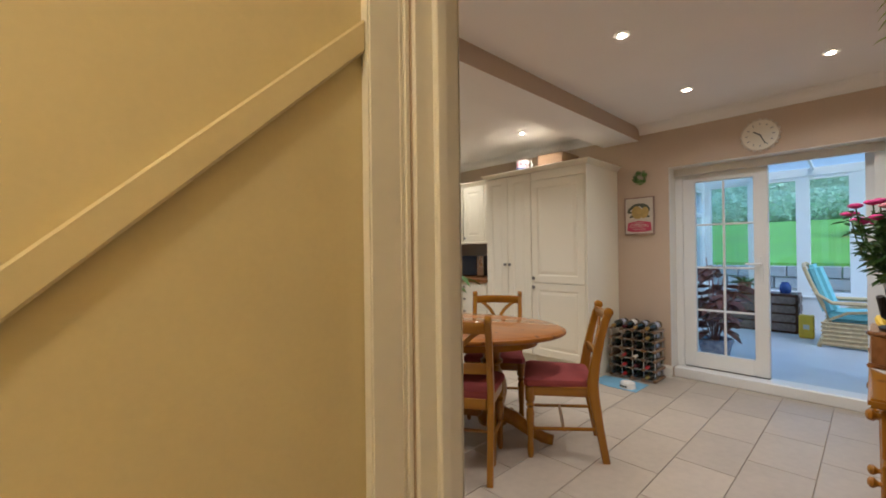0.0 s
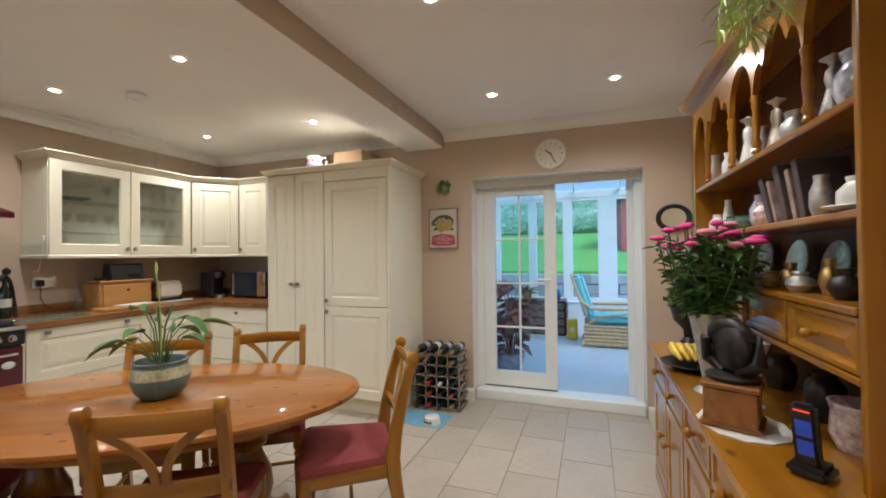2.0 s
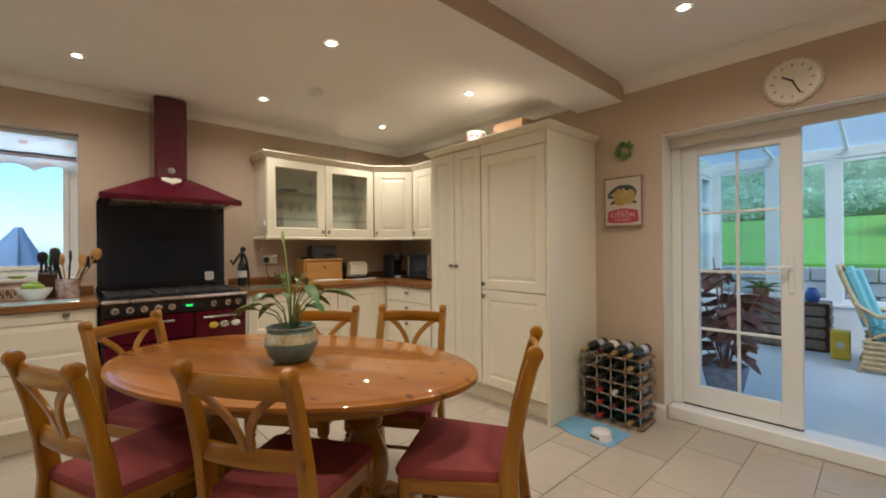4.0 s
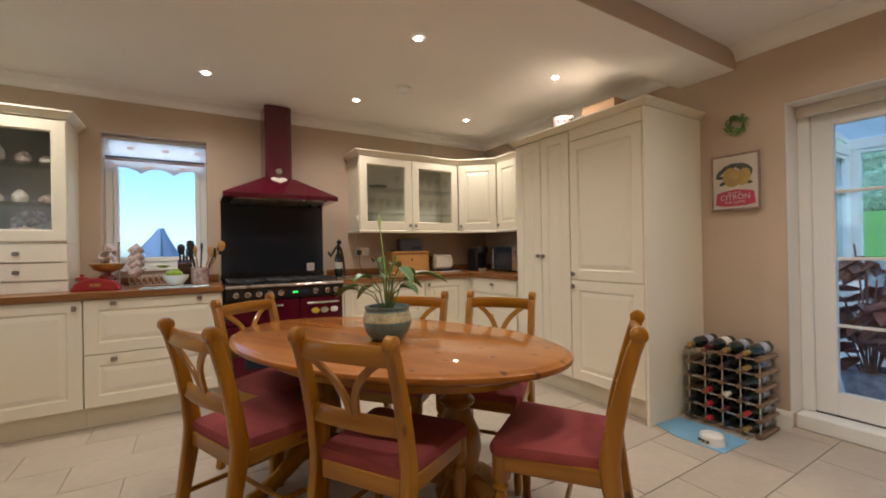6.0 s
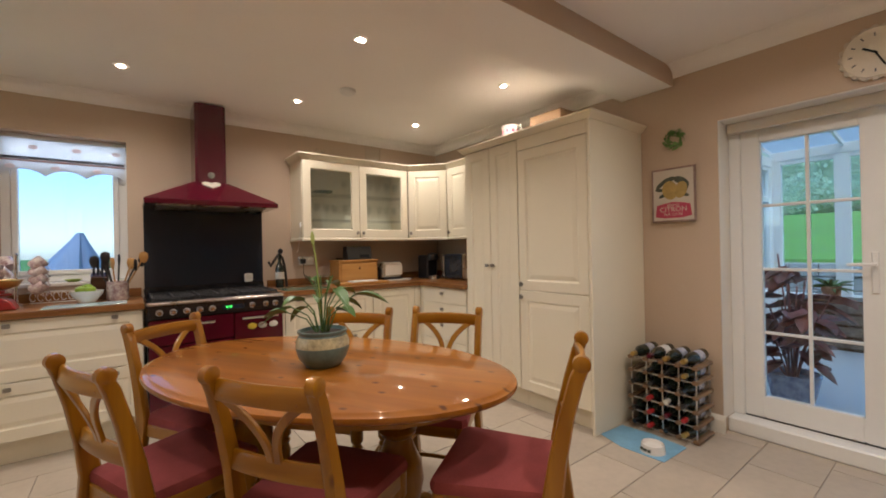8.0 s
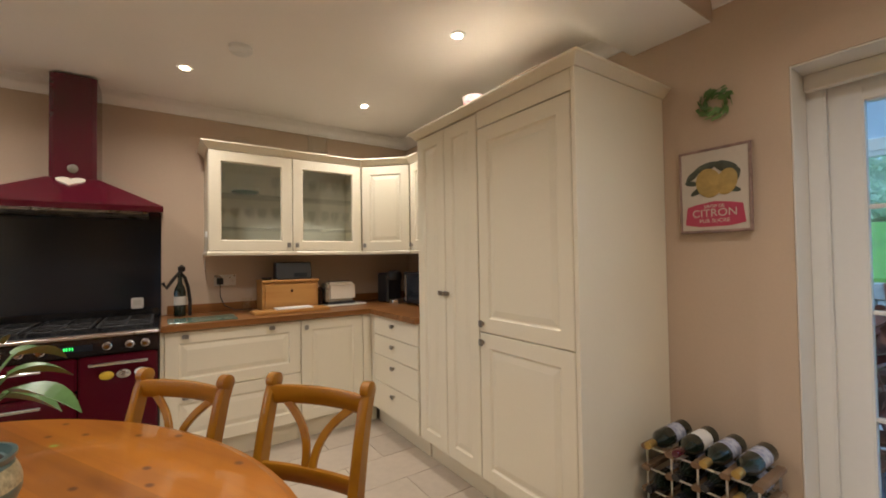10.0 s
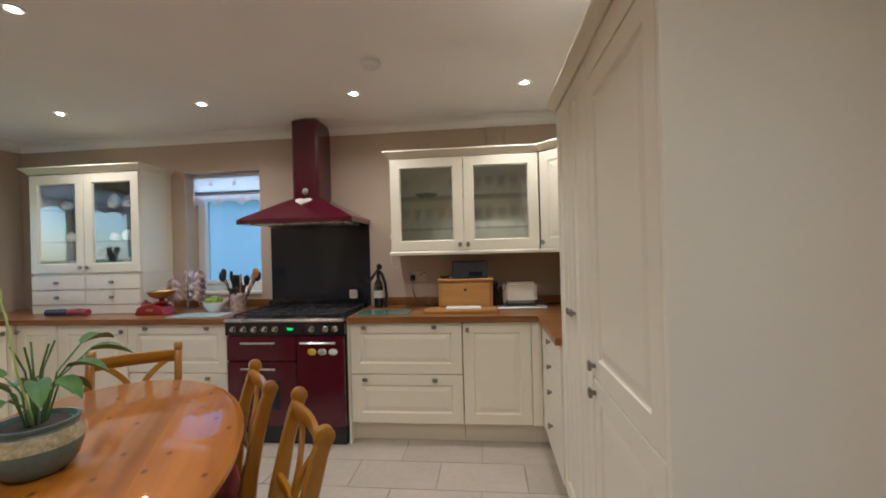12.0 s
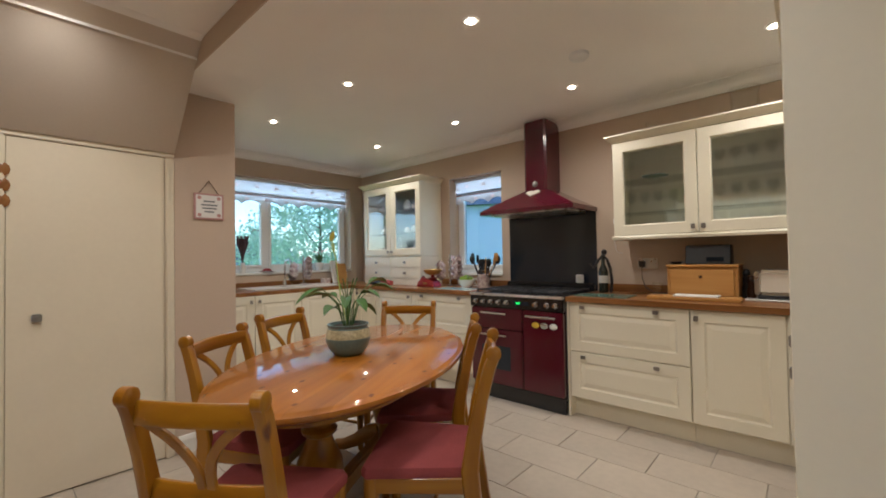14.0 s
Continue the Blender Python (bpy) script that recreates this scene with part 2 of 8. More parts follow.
M_GRASS = mat("lawn_grass", (0.15, 0.36, 0.045), 0.9, var=0.3, scale=0.8, fine=30, bump=0.4)
M_STONE = mat("grey_stone", (0.42, 0.39, 0.36), 0.85, var=0.3, scale=4, fine=50, bump=0.4, obj_random=0.15)
M_RENDER = mat("pale_render", (0.80, 0.81, 0.80), 0.85, var=0.08, scale=2, fine=50, bump=0.2)
M_SLATE = mat("grey_slate", (0.12, 0.14, 0.17), 0.7, var=0.25, scale=1.5, fine=30, bump=0.3)
M_BRICK = mat("red_brick", (0.34, 0.09, 0.055), 0.85, var=0.3, scale=3, fine=40, bump=0.4, stretch=(1, 1, 5))
M_CONSFLOOR = mat("pale_vinyl_floor", (0.52, 0.57, 0.61), 0.3, var=0.06, scale=3, fine=40, bump=0.03)
M_CANE = mat("natural_cane", (0.52, 0.38, 0.20), 0.5, var=0.3, scale=20, fine=120, bump=0.4)
M_TEAL = mat("turquoise_fabric", (0.21, 0.50, 0.53), 0.9, var=0.18, scale=14, fine=180, bump=0.4)
M_WICKER = mat("dark_wicker", (0.19, 0.145, 0.12), 0.7, var=0.5, scale=30, fine=150, bump=0.6)
M_BLUE = mat("blue_glaze", (0.03, 0.07, 0.25), 0.2, var=0.2)
M_TERRA = mat("terracotta", (0.38, 0.16, 0.08), 0.8, var=0.2, scale=10)
M_GREYPOT = mat("grey_glazed_pot", (0.16, 0.17, 0.18), 0.4, var=0.2, scale=10)
M_POLY = sheer("roof_polycarbonate", (0.52, 0.64, 0.72))
M_TEALPOT = mat("teal_glaze", (0.11, 0.18, 0.17), 0.3, var=0.3, scale=14, fine=60, coat=0.4)
M_CREAMGLAZE = mat("cream_patterned_glaze", (0.50, 0.44, 0.26), 0.3, var=0.5, scale=60, fine=160, coat=0.4)
M_SOIL = mat("potting_soil", (0.04, 0.028, 0.02), 0.95, var=0.4, scale=40, bump=0.6)
M_LILY = mat("lily_leaf", (0.075, 0.16, 0.042), 0.32, var=0.35, scale=10, fine=50, bump=0.1)
M_LIME = mat("lime_leaf", (0.42, 0.52, 0.15), 0.45, var=0.3, scale=10, fine=50, bump=0.0)
M_PINK = mat("pink_petals", (0.62, 0.03, 0.22), 0.7, var=0.25, scale=30, bump=0.2)
M_PINK2 = mat("pale_pink_petals", (0.62, 0.20, 0.26), 0.7, var=0.25, scale=30, bump=0.2)
M_CHINA = mat("white_china", (0.74, 0.72, 0.68), 0.2, var=0.04, coat=0.3)
M_PLASTICK = mat("black_plastic", (0.015, 0.015, 0.017), 0.35, var=0.2, scale=20)
M_BLUEMAT = mat("blue_mat", (0.20, 0.42, 0.60), 0.7, var=0.2, scale=10, fine=120, bump=0.3)
M_GREENGLASS = mat("green_glass_board", (0.10, 0.17, 0.13), 0.15, var=0.5, scale=16, fine=60, bump=0.0)
M_PALEBLUE = mat("pale_blue_glass", (0.40, 0.55, 0.58), 0.15, var=0.1, bump=0.0)
M_CARD = mat("brown_cardboard", (0.36, 0.23, 0.13), 0.85, var=0.1, scale=6)
M_APPLE = mat("green_apple", (0.28, 0.42, 0.05), 0.3, var=0.2, scale=14)
M_REDENAMEL = mat("red_enamel", (0.30, 0.015, 0.015), 0.3, var=0.15, scale=8, coat=0.3)
M_BRASS = mat("aged_brass", (0.50, 0.34, 0.12), 0.35, metal=1.0, var=0.3, scale=20)
M_BRONZE = mat("dark_bronze", (0.035, 0.03, 0.028), 0.4, metal=0.5, var=0.5, scale=20, fine=100, bump=0.4)
M_SILVER = mat("mottled_silver", (0.55, 0.55, 0.53), 0.35, metal=0.8, var=0.3, scale=40, fine=160, bump=0.3)
M_DOORCREAM = mat("cream_gloss_paint", (0.72, 0.635, 0.475), 0.4, var=0.04, scale=3, fine=40, bump=0.04)
M_TARP = mat("blue_tarpaulin", (0.29, 0.36, 0.44), 0.45, var=0.2, scale=3, fine=30, bump=0.3)
# Far garden haze is put into this leaf colour, much paler than bright_leaf.
M_HEDGE = sheer("haze_lightened_leaf", (0.60, 0.70, 0.52))
M_SHEDRED = mat("red_shed_boards", (0.42, 0.07, 0.06), 0.7, var=0.15, scale=4, fine=40, bump=0.2)
M_KNOT = mat("pine_knot", (0.11, 0.032, 0.008), 0.35, var=0.4, scale=80, fine=300, bump=0.05)
# Darkened grey-blue copy of the cabinet inside: the corner cabinet's shade put in colour.
M_DIMBACK = mat("dimmed_cabinet_back", (0.24, 0.27, 0.31), 0.6, var=0.08)
M_SIGNBG = mat("sign_cream_print", (0.56, 0.50, 0.42), 0.5, var=0.06, scale=12)
M_SIGNRED = mat("sign_red_print", (0.45, 0.05, 0.10), 0.5, var=0.12, scale=20)
M_LEMON = mat("lemon_print", (0.42, 0.29, 0.09), 0.5, var=0.25, scale=25)
M_PRINTDARK = mat("dark_print", (0.075, 0.085, 0.06), 0.5, var=0.4, scale=25)
M_PHONE = glow("phone_screen", (0.03, 0.07, 0.42), 0.06)
# Dresser back panel: a darker brown than the rest of the pine.
M_BACK = pine("dark_brown_pine", (0.15, 0.062, 0.022), (0.09, 0.034, 0.011), (0.04, 0.015, 0.006), 2, rough=0.5, coat=0.0)
M_PHONERED = glow("phone_light", (0.8, 0.05, 0.03), 0.25)
M_LINEN = mat("white_linen", (0.70, 0.68, 0.64), 0.9, var=0.06, scale=40, fine=200, bump=0.4)
M_BLUEWHITE = mat("blue_white_china", (0.45, 0.47, 0.52), 0.2, var=0.6, scale=30, fine=90, coat=0.3, dark=(0.06, 0.08, 0.2))
M_FLORAL = mat("floral_china", (0.70, 0.66, 0.60), 0.2, var=0.4, scale=34, fine=80, coat=0.3, dark=(0.25, 0.09, 0.12))
M_BOOK = mat("dark_book_cloth", (0.07, 0.05, 0.05), 0.7, var=0.3, scale=10, obj_random=0.4)
M_PHOTO = mat("faded_print", (0.30, 0.20, 0.17), 0.5, var=0.6, scale=14, fine=50)
M_DRY = mat("dried_flowers", (0.10, 0.06, 0.07), 0.9, var=0.5, scale=20)
M_DIAL = mat("cream_dial", (0.62, 0.58, 0.40), 0.3, metal=0.35, var=0.1)
M_SINK = mat("sink_composite", (0.70, 0.67, 0.61), 0.3, var=0.04)

# ---- building blocks ----


def part(name, bm, material, parent=None, label="", smooth=False):
    """Links a bmesh as one mesh object under a thing or a part."""
    bmesh.ops.recalc_face_normals(bm, faces=bm.faces)
    me = bpy.data.meshes.new(name)
    bm.to_mesh(me)
    bm.free()
    if smooth:
        me.polygons.foreach_set("use_smooth", [True] * len(me.polygons))
        me.set_sharp_from_angle(angle=radians(40))
    me.materials.append(material)
    ob = new(name, me)
    if parent:
        ob.parent = parent
    if label:
        ob["label"] = label
    if name in ("foliage", "crown", "stalk", "stem", "vine", "dried_stem"):
        ob["kind"] = "stuff"
    return ob


def thing(name, label, category, at=None, group="", kind=""):
    ob = new(name)
    ob.empty_display_size = 0.05
    if at is not None:
        ob.matrix_world = at
    return tagged(ob, label, category, group, kind)


def cube(bm, x0, x1, y0, y1, z0, z1, bev=0.0, seg=1):
    v = [bm.verts.new((x, y, z)) for x in (x0, x1) for y in (y0, y1) for z in (z0, z1)]
    fs = [bm.faces.new([v[i] for i in q]) for q in ((0, 1, 3, 2), (4, 6, 7, 5), (0, 4, 5, 1), (2, 3, 7, 6), (0, 2, 6, 4), (1, 5, 7, 3))]
    if bev:
        es = list({e for q in fs for e in q.edges})
        bmesh.ops.bevel(bm, geom=es, offset=bev, segments=seg, affect="EDGES", clamp_overlap=True)
    return bm


def box(name, x0, x1, y0, y1, z0, z1, material, parent=None, bev=0.003, label="", seg=1):
    return part(name, cube(bmesh.new(), x0, x1, y0, y1, z0, z1, bev, seg), material, parent, label)


def lathe(bm, profile, n=24, at=(0, 0, 0), m=None):
    """A turned shape: profile of (radius, height), closed where the radius is 0."""
    rings = []
    for r, z in profile:
        if r <= 1e-6:
            rings.append([bm.verts.new((at[0], at[1], at[2] + z))])
        else:
            rings.append([bm.verts.new((at[0] + r * math.cos(2 * math.pi * i / n), at[1] + r * math.sin(2 * math.pi * i / n), at[2] + z)) for i in range(n)])
    for a, b in zip(rings, rings[1:]):
        for i in range(n):
            j = (i + 1) % n
            if len(a) == 1 and len(b) == 1:
                continue
            if len(a) == 1:
                bm.faces.new((a[0], b[i], b[j]))
            elif len(b) == 1:
                bm.faces.new((a[i], b[0], a[j]))
            else:
                bm.faces.new((a[i], b[i], b[j], a[j]))
    for ring, flip in ((rings[0], True), (rings[-1], False)):
        if len(ring) > 1:
            bm.faces.new(ring[::-1] if flip else ring)
    if m is not None:
        bmesh.ops.transform(bm, matrix=m, verts=[v for r in rings for v in r])
    return bm


def tube(bm, pts, radii, n=8, flat=(1, 1)):
    """A bent rod through points; radii one number or one for each point; flat squeezes its section."""
    pts = [Vector(p) for p in pts]
    if not hasattr(radii, "__len__"):
        radii = [radii] * len(pts)
    rings, up = [], Vector((0, 0, 1))
    for i, p in enumerate(pts):
        d = (pts[min(i + 1, len(pts) - 1)] - pts[max(i - 1, 0)]).normalized()
        s = d.cross(up)
        if s.length < 1e-3:
            s = d.cross(Vector((0, 1, 0)))
        s.normalize()
        u = s.cross(d).normalized()
        rings.append([bm.verts.new(p + radii[i] * (s * math.cos(2 * math.pi * k / n) * flat[0] + u * math.sin(2 * math.pi * k / n) * flat[1])) for k in range(n)])
    for a, b in zip(rings, rings[1:]):
        for k in range(n):
            bm.faces.new((a[k], a[(k + 1) % n], b[(k + 1) % n], b[k]))
    bm.faces.new(rings[0][::-1])
    bm.faces.new(rings[-1])
    return bm


def prism(bm, poly, d0, d1, axis=2, bev=0.0):
    """A polygon pulled along an axis. axis 2: poly is (x, y); 1: (x, z); 0: (y, z)."""
    def at(a, b, d):
        return ((a, b, d), (a, d, b), (d, a, b))[2 - axis]
    lo, hi = [bm.verts.new(at(a, b, d0)) for a, b in poly], [bm.verts.new(at(a, b, d1)) for a, b in poly]
    fs = [bm.faces.new(lo[::-1]), bm.faces.new(hi)]
    for i in range(len(poly)):
        j = (i + 1) % len(poly)
        fs.append(bm.faces.new((lo[i], lo[j], hi[j], hi[i])))
    if bev:
        bmesh.ops.bevel(bm, geom=list({e for q in fs for e in q.edges}), offset=bev, segments=1, affect="EDGES", clamp_overlap=True)
    return bm


def sweep(bm, path, profile, closed=False):
    """A moulding along a plan line: profile of (distance to the left of the line, height)."""
    pts = [Vector((x, y)) for x, y in path]
    rings, n = [], len(pts)
    for i, p in enumerate(pts):
        a = (p - pts[i - 1]).normalized() if i or closed else None
        b = (pts[(i + 1) % n] - p).normalized() if i < n - 1 or closed else None
        a, b = a or b, b or a
        na, nb = Vector((-a.y, a.x)), Vector((-b.y, b.x))
        nrm = (na + nb) / (1 + na.dot(nb))
        rings.append([bm.verts.new((p.x + nrm.x * o, p.y + nrm.y * o, z)) for o, z in profile])
    k = len(profile)
    for i in range(n if closed else n - 1):
        a, b = rings[i], rings[(i + 1) % n]
        for j in range(k):
            bm.faces.new((a[j], a[(j + 1) % k], b[(j + 1) % k], b[j]))
    if not closed:
        bm.faces.new(rings[0][::-1])
        bm.faces.new(rings[-1])
    return bm


def structure(ob, label, category):
    return tagged(ob, label, category, kind="structure")


def wall(name, a0, a1, d0, d1, z0, z1, axis, holes, material, label):
    """A wall with thickness and real openings. axis 0: runs along x; 1: along y. holes: (from, to, bottom, top)."""
    bm = bmesh.new()
    cuts = sorted({a0, a1, *[h[0] for h in holes], *[h[1] for h in holes]})
    for p, q in zip(cuts, cuts[1:]):
        mid, spans, z = (p + q) / 2, [], z0
        for h in sorted(holes, key=lambda h: h[2]):
            if h[0] < mid < h[1]:
                if h[2] > z:
                    spans.append((z, h[2]))
                z = h[3]
        spans.append((z, z1))
        for lo, hi in spans:
            cube(bm, *((p, q, d0, d1) if axis == 0 else (d0, d1, p, q)), lo, hi)
    bmesh.ops.remove_doubles(bm, verts=bm.verts, dist=1e-4)
    inner = [f2 for f2 in bm.faces if len({f3 for e in f2.edges for f3 in e.link_faces}) > 40]
    if inner:
        bmesh.ops.delete(bm, geom=inner, context="FACES")
    return structure(part(name, bm, material), label, "wall")

# ---- setting ----
XE, YN, YS, XW, XP, ZC = 4.715, 5.18, 0.30, -0.72, 1.04, 2.47  # east, north, south, west walls, partition face, ceiling

floor = structure(part("floor", cube(bmesh.new(), -1.9, 5.06, 0.1, 5.4, -0.2, -0.006), M_GROUT), "pale stone-effect tiled kitchen floor with grey grout", "floor")
wall("wall_north", -0.98, 5.01, YN, YN + 0.28, -0.2, 2.75, 0, [(0.95, 1.67, 1.02, 2.13)], M_WALL, "beige painted kitchen wall behind the cooker, with a small window")
wall("wall_east", 0.02, YN, XE, XE + 0.30, -0.2, 2.75, 1, [(0.68, 2.115, -0.03, 2.03)], M_WALL, "beige painted wall with the glazed garden doors")
wall("wall_south", -1.9, XE, YS - 0.28, YS, -0.2, 2.75, 0, [], M_WALL, "beige painted wall behind the pine dresser")
wall("wall_west", 2.65, YN, XW - 0.26, XW, -0.2, 2.75, 1, [(3.05, 4.98, 1.06, 2.2)], M_WALL, "beige painted wall with the wide window over the sink")
wall("wall_partition", YS, 2.755, XP - 0.12, XP, -0.2, 2.75, 1, [(0.585, 1.385, -0.03, 2.03), (1.64, 2.33, -0.03, 1.885)], M_WALL, "beige painted partition with hall doorway and cupboard door")
wall("wall_sink_end", XW, XP - 0.12, 2.635, 2.755, -0.2, 2.75, 0, [], M_WALL, "beige painted wall closing the sink recess")
wall("wall_hall_stair", -1.9, XP - 0.12, 1.42, 1.50, -0.2, 2.75, 0, [], M_HALL, "cream painted hall wall below the staircase")
wall("wall_hall_end", YS, 1.42, -1.9, -1.8, -0.2, 2.75, 1, [], M_HALL, "cream painted end wall of the hall")
structure(part("wall_hall_lining", cube(bmesh.new(), -1.8, XP - 0.124, YS, YS + 0.02, 0, ZC), M_HALL), "cream painted hall wall", "wall")
structure(part("wall_cupboard_back", cube(bmesh.new(), 0.2, 0.28, 1.5, 2.635, -0.2, 2.47), M_HALL), "plain back wall of the cupboard under the stairs", "wall")
structure(part("ceiling", cube(bmesh.new(), -1.9, 5.01, 0.1, 5.4, ZC, ZC + 0.12), M_CEIL), "white painted plaster ceiling", "ceiling")

# the beam between the two halves of the room: white below, wall colour on its south side
beam = structure(part("beam", cube(bmesh.new(), XP, XE, 2.385, 2.755, 2.34, ZC + 0.05), M_CEIL), "white painted ceiling beam with a beige side", "beam")
part("beam_side", cube(bmesh.new(), XP, XE, 2.378, 2.385, 2.34, ZC), M_WALL, beam, "beige painted beam side")

# the underside of the staircase leaning out over the cupboard door
bm = bmesh.new()
prism(bm, [(XP, 1.915), (XP + 0.025, 1.915), (XP + 0.56, ZC + 0.02), (XP, ZC + 0.02)], 1.47, 2.377, 1)
structure(part("stair_soffit", bm, M_SOFFIT), "pale beige sloping underside of the staircase above the cupboard", "wall")

# coving
cove = [(0, ZC), (0, ZC - 0.08)] + [(0.008 + 0.088 * (1 - math.cos(a)), ZC - 0.078 + 0.07 * math.sin(a)) for a in [i * math.pi / 14 for i in range(8)]] + [(0.104, ZC - 0.005), (0.104, ZC)]
for name, path in (("coving_north", [(XE, 2.757), (XE, YN), (XW, YN), (XW, 2.757)]), ("coving_south", [(XP, YS), (XE, YS), (XE, 2.376)])):
    structure(part(name, sweep(bmesh.new(), path, cove), M_CEIL, smooth=True), "white plaster coving", "coving")
bm = sweep(bmesh.new(), [(XP + 0.46, 2.376), (XP + 0.46, 1.47)], [(0, ZC), (-0.0, ZC - 0.1)] + [(0.10 * (1 - math.cos(a)), ZC - 0.1 + 0.09 * math.sin(a)) for a in [i * math.pi / 14 for i in range(8)]] + [(0.115, ZC)])
structure(part("coving_stair", bm, M_CEIL, smooth=True), "white plaster coving along the stair soffit", "coving")

# skirting
skirt = [(0, 0), (0.018, 0), (0.018, 0.085), (0.012, 0.1), (0.006, 0.11), (0, 0.113)]
for name, path in (("baseboard_east", [(XE, 2.10), (XE + 0.0, 2.62)]), ("baseboard_corner", [(XE, YS), (XE, 0.675)]), ("baseboard_south", [(XP, YS), (XE, YS)]), ("baseboard_pier", [(XP, 2.755), (XP, 2.40)])):
    structure(part(name, sweep(bmesh.new(), path, skirt), M_WHITE), "white painted skirting board", "skirting board")


def architrave(name, label, face, a0, a1, top, out, w=0.075, material=None, d=0.018):
    """Moulded door lining and casing round an opening in a wall along y."""
    o = structure(new(name), label, "door frame")
    for nm, y0, y1, z0, z1 in (("jamb", a0 - w, a0, 0, top), ("jamb", a1, a1 + w, 0, top), ("head", a0 - w, a1 + w, top + 0.001, top + w)):
        bm = cube(bmesh.new(), min(face, face + out * d), max(face, face + out * d), y0, y1, z0, z1, 0.005, 2)
        part(nm, bm, material or M_WHITE, o)
        q = 0.02
        if nm == "jamb":
            s = (y1 - q - 0.004, y1 - 0.004) if y0 < a0 - 0.01 else (y0 + 0.004, y0 + q + 0.004)
            part("moulding", cube(bmesh.new(), min(face + out * d, face + out * (d + 0.009)), max(face + out * d, face + out * (d + 0.009)), *s, z0, z1, 0.004, 2), material or M_WHITE, o)
    return o


# hall doorway: casing on both faces, lining and stop between
architrave("door_frame_hall", "cream painted moulded casing of the hall doorway", XP - 0.12, 0.585, 1.385, 2.03, -1, w=0.034)
architrave("door_frame_kitchen", "white painted moulded casing of the hall doorway", XP, 0.585, 1.385, 2.03, 1, w=0.06)
lining = structure(new("door_lining"), "white painted door lining and stop in the hall doorway", "door frame")
for y0, y1, s in ((1.373, 1.385, -1), (0.585, 0.597, 1)):
    part("lining", cube(bmesh.new(), XP - 0.119, XP - 0.001, y0, y1, 0, 2.03, 0.002), M_WHITE, lining)
    ys = (y0 - 0.016, y0) if s < 0 else (y1, y1 + 0.016)
    part("stop", cube(bmesh.new(), XP - 0.075, XP - 0.045, *ys, 0, 2.0, 0.003), M_WHITE, lining)
part("lining", cube(bmesh.new(), XP - 0.119, XP - 0.001, 0.598, 1.372, 2.0, 2.03, 0.002), M_WHITE, lining)

# stair string in the hall, rising to the east
stair = structure(new("stair_string"), "cream painted sloping stair string on the hall wall", "staircase")
for nm, off, th in (("string", 0.0, 0.062), ("capping", 0.48, 0.07)):
    bm = bmesh.new()
    x0, x1 = -0.9, 0.826
    z0, z1 = 1.205 + off + (x0 - 0.363) * 0.96, 1.205 + off + (x1 - 0.363) * 0.96
    prism(bm, [(x0, z0 - th / 2), (x1, min(z1, 2.4) - th / 2), (x1, min(z1, 2.4) + th / 2), (x0, z0 + th / 2)], 1.40, 1.42, 1, 0.004)
    part(nm, bm, M_HALL, stair)

part("newel_board", cube(bmesh.new(), 0.826, XP - 0.142, 1.392, 1.42, 0, ZC, 0.004, 2), M_WHITE, stair, "white painted upright board")

# cupboard door under the stairs
frame_c = architrave("door_frame_cupboard", "white painted plain casing of the cupboard door", XP, 1.64, 2.33, 1.885, 1, w=0.05, d=0.012, material=M_DOORCREAM)
door = structure(new("door_1"), "closed white flush cupboard door under the stairs", "door")
part("leaf", cube(bmesh.new(), XP - 0.035, XP + 0.004, 1.6415, 2.3285, 0.008, 1.883, 0.003), M_DOORCREAM, door)
bm = cube(bmesh.new(), XP + 0.004, XP + 0.028, 1.735, 1.775, 0.925, 0.965, 0.005, 2)
part("door_knob", bm, M_PEWTER, door, "square pewter knob")

# ---- downlights ----
light_group = "ceiling downlights"
for x, y, power in ((0.52, 4.47, 1), (1.655, 4.47, 1), (2.785, 4.467, 1), (3.95, 4.472, 1), (0.52, 3.29, 1), (1.655, 3.29, 1), (2.77, 3.279, 1), (3.96, 3.279, 0.95), (3.947, 1.733, 0.6), (3.96, 0.925, 1.2), (2.765, 1.735, 0.9), (2.80, 0.935, 1.2), (1.72, 1.78, 1.2)):
    o = thing("ceiling_downlight", "small round recessed downlight with white rim, lit", "downlight", pose(x, y, ZC), light_group)
    bm = lathe(bmesh.new(), [(0.030, -0.002), (0.031, -0.006), (0.040, -0.007), (0.043, -0.003), (0.043, 0.0)], 24)
    part("rim", bm, M_UPVC, o, smooth=True)
    part("bulb", lathe(bmesh.new(), [(0, -0.009), (0.010, -0.0085), (0.016, -0.0065), (0.018, -0.003), (0, -0.0025)], 20), M_LAMP, o, "glowing lamp", smooth=True)
    lamp = bpy.data.lights.new("downlight_beam", "SPOT")
    lamp.energy, lamp.spot_size, lamp.spot_blend, lamp.shadow_soft_size, lamp.color = DOWN * power, radians(158), 1.0, 0.02, (1.0, 0.895, 0.75)
    new("downlight_beam", lamp).matrix_world = pose(x, y, ZC - 0.02)

for x, y in ((-0.6, 0.85),):
    o = thing("ceiling_light", "round white ceiling light in the hall, lit", "ceiling light", pose(x, y, ZC))
    part("shade", lathe(bmesh.new(), [(0, -0.09), (0.1, -0.075), (0.14, -0.03), (0.15, 0)], 28), M_LAMP_HALL, o, smooth=True)
    lamp = bpy.data.lights.new("hall_bulb", "POINT")
    lamp.energy, lamp.shadow_soft_size, lamp.color = HALL, 0.1, (1.0, 0.80, 0.50)
    new("hall_bulb", lamp).matrix_world = pose(x, y, ZC - 0.16)


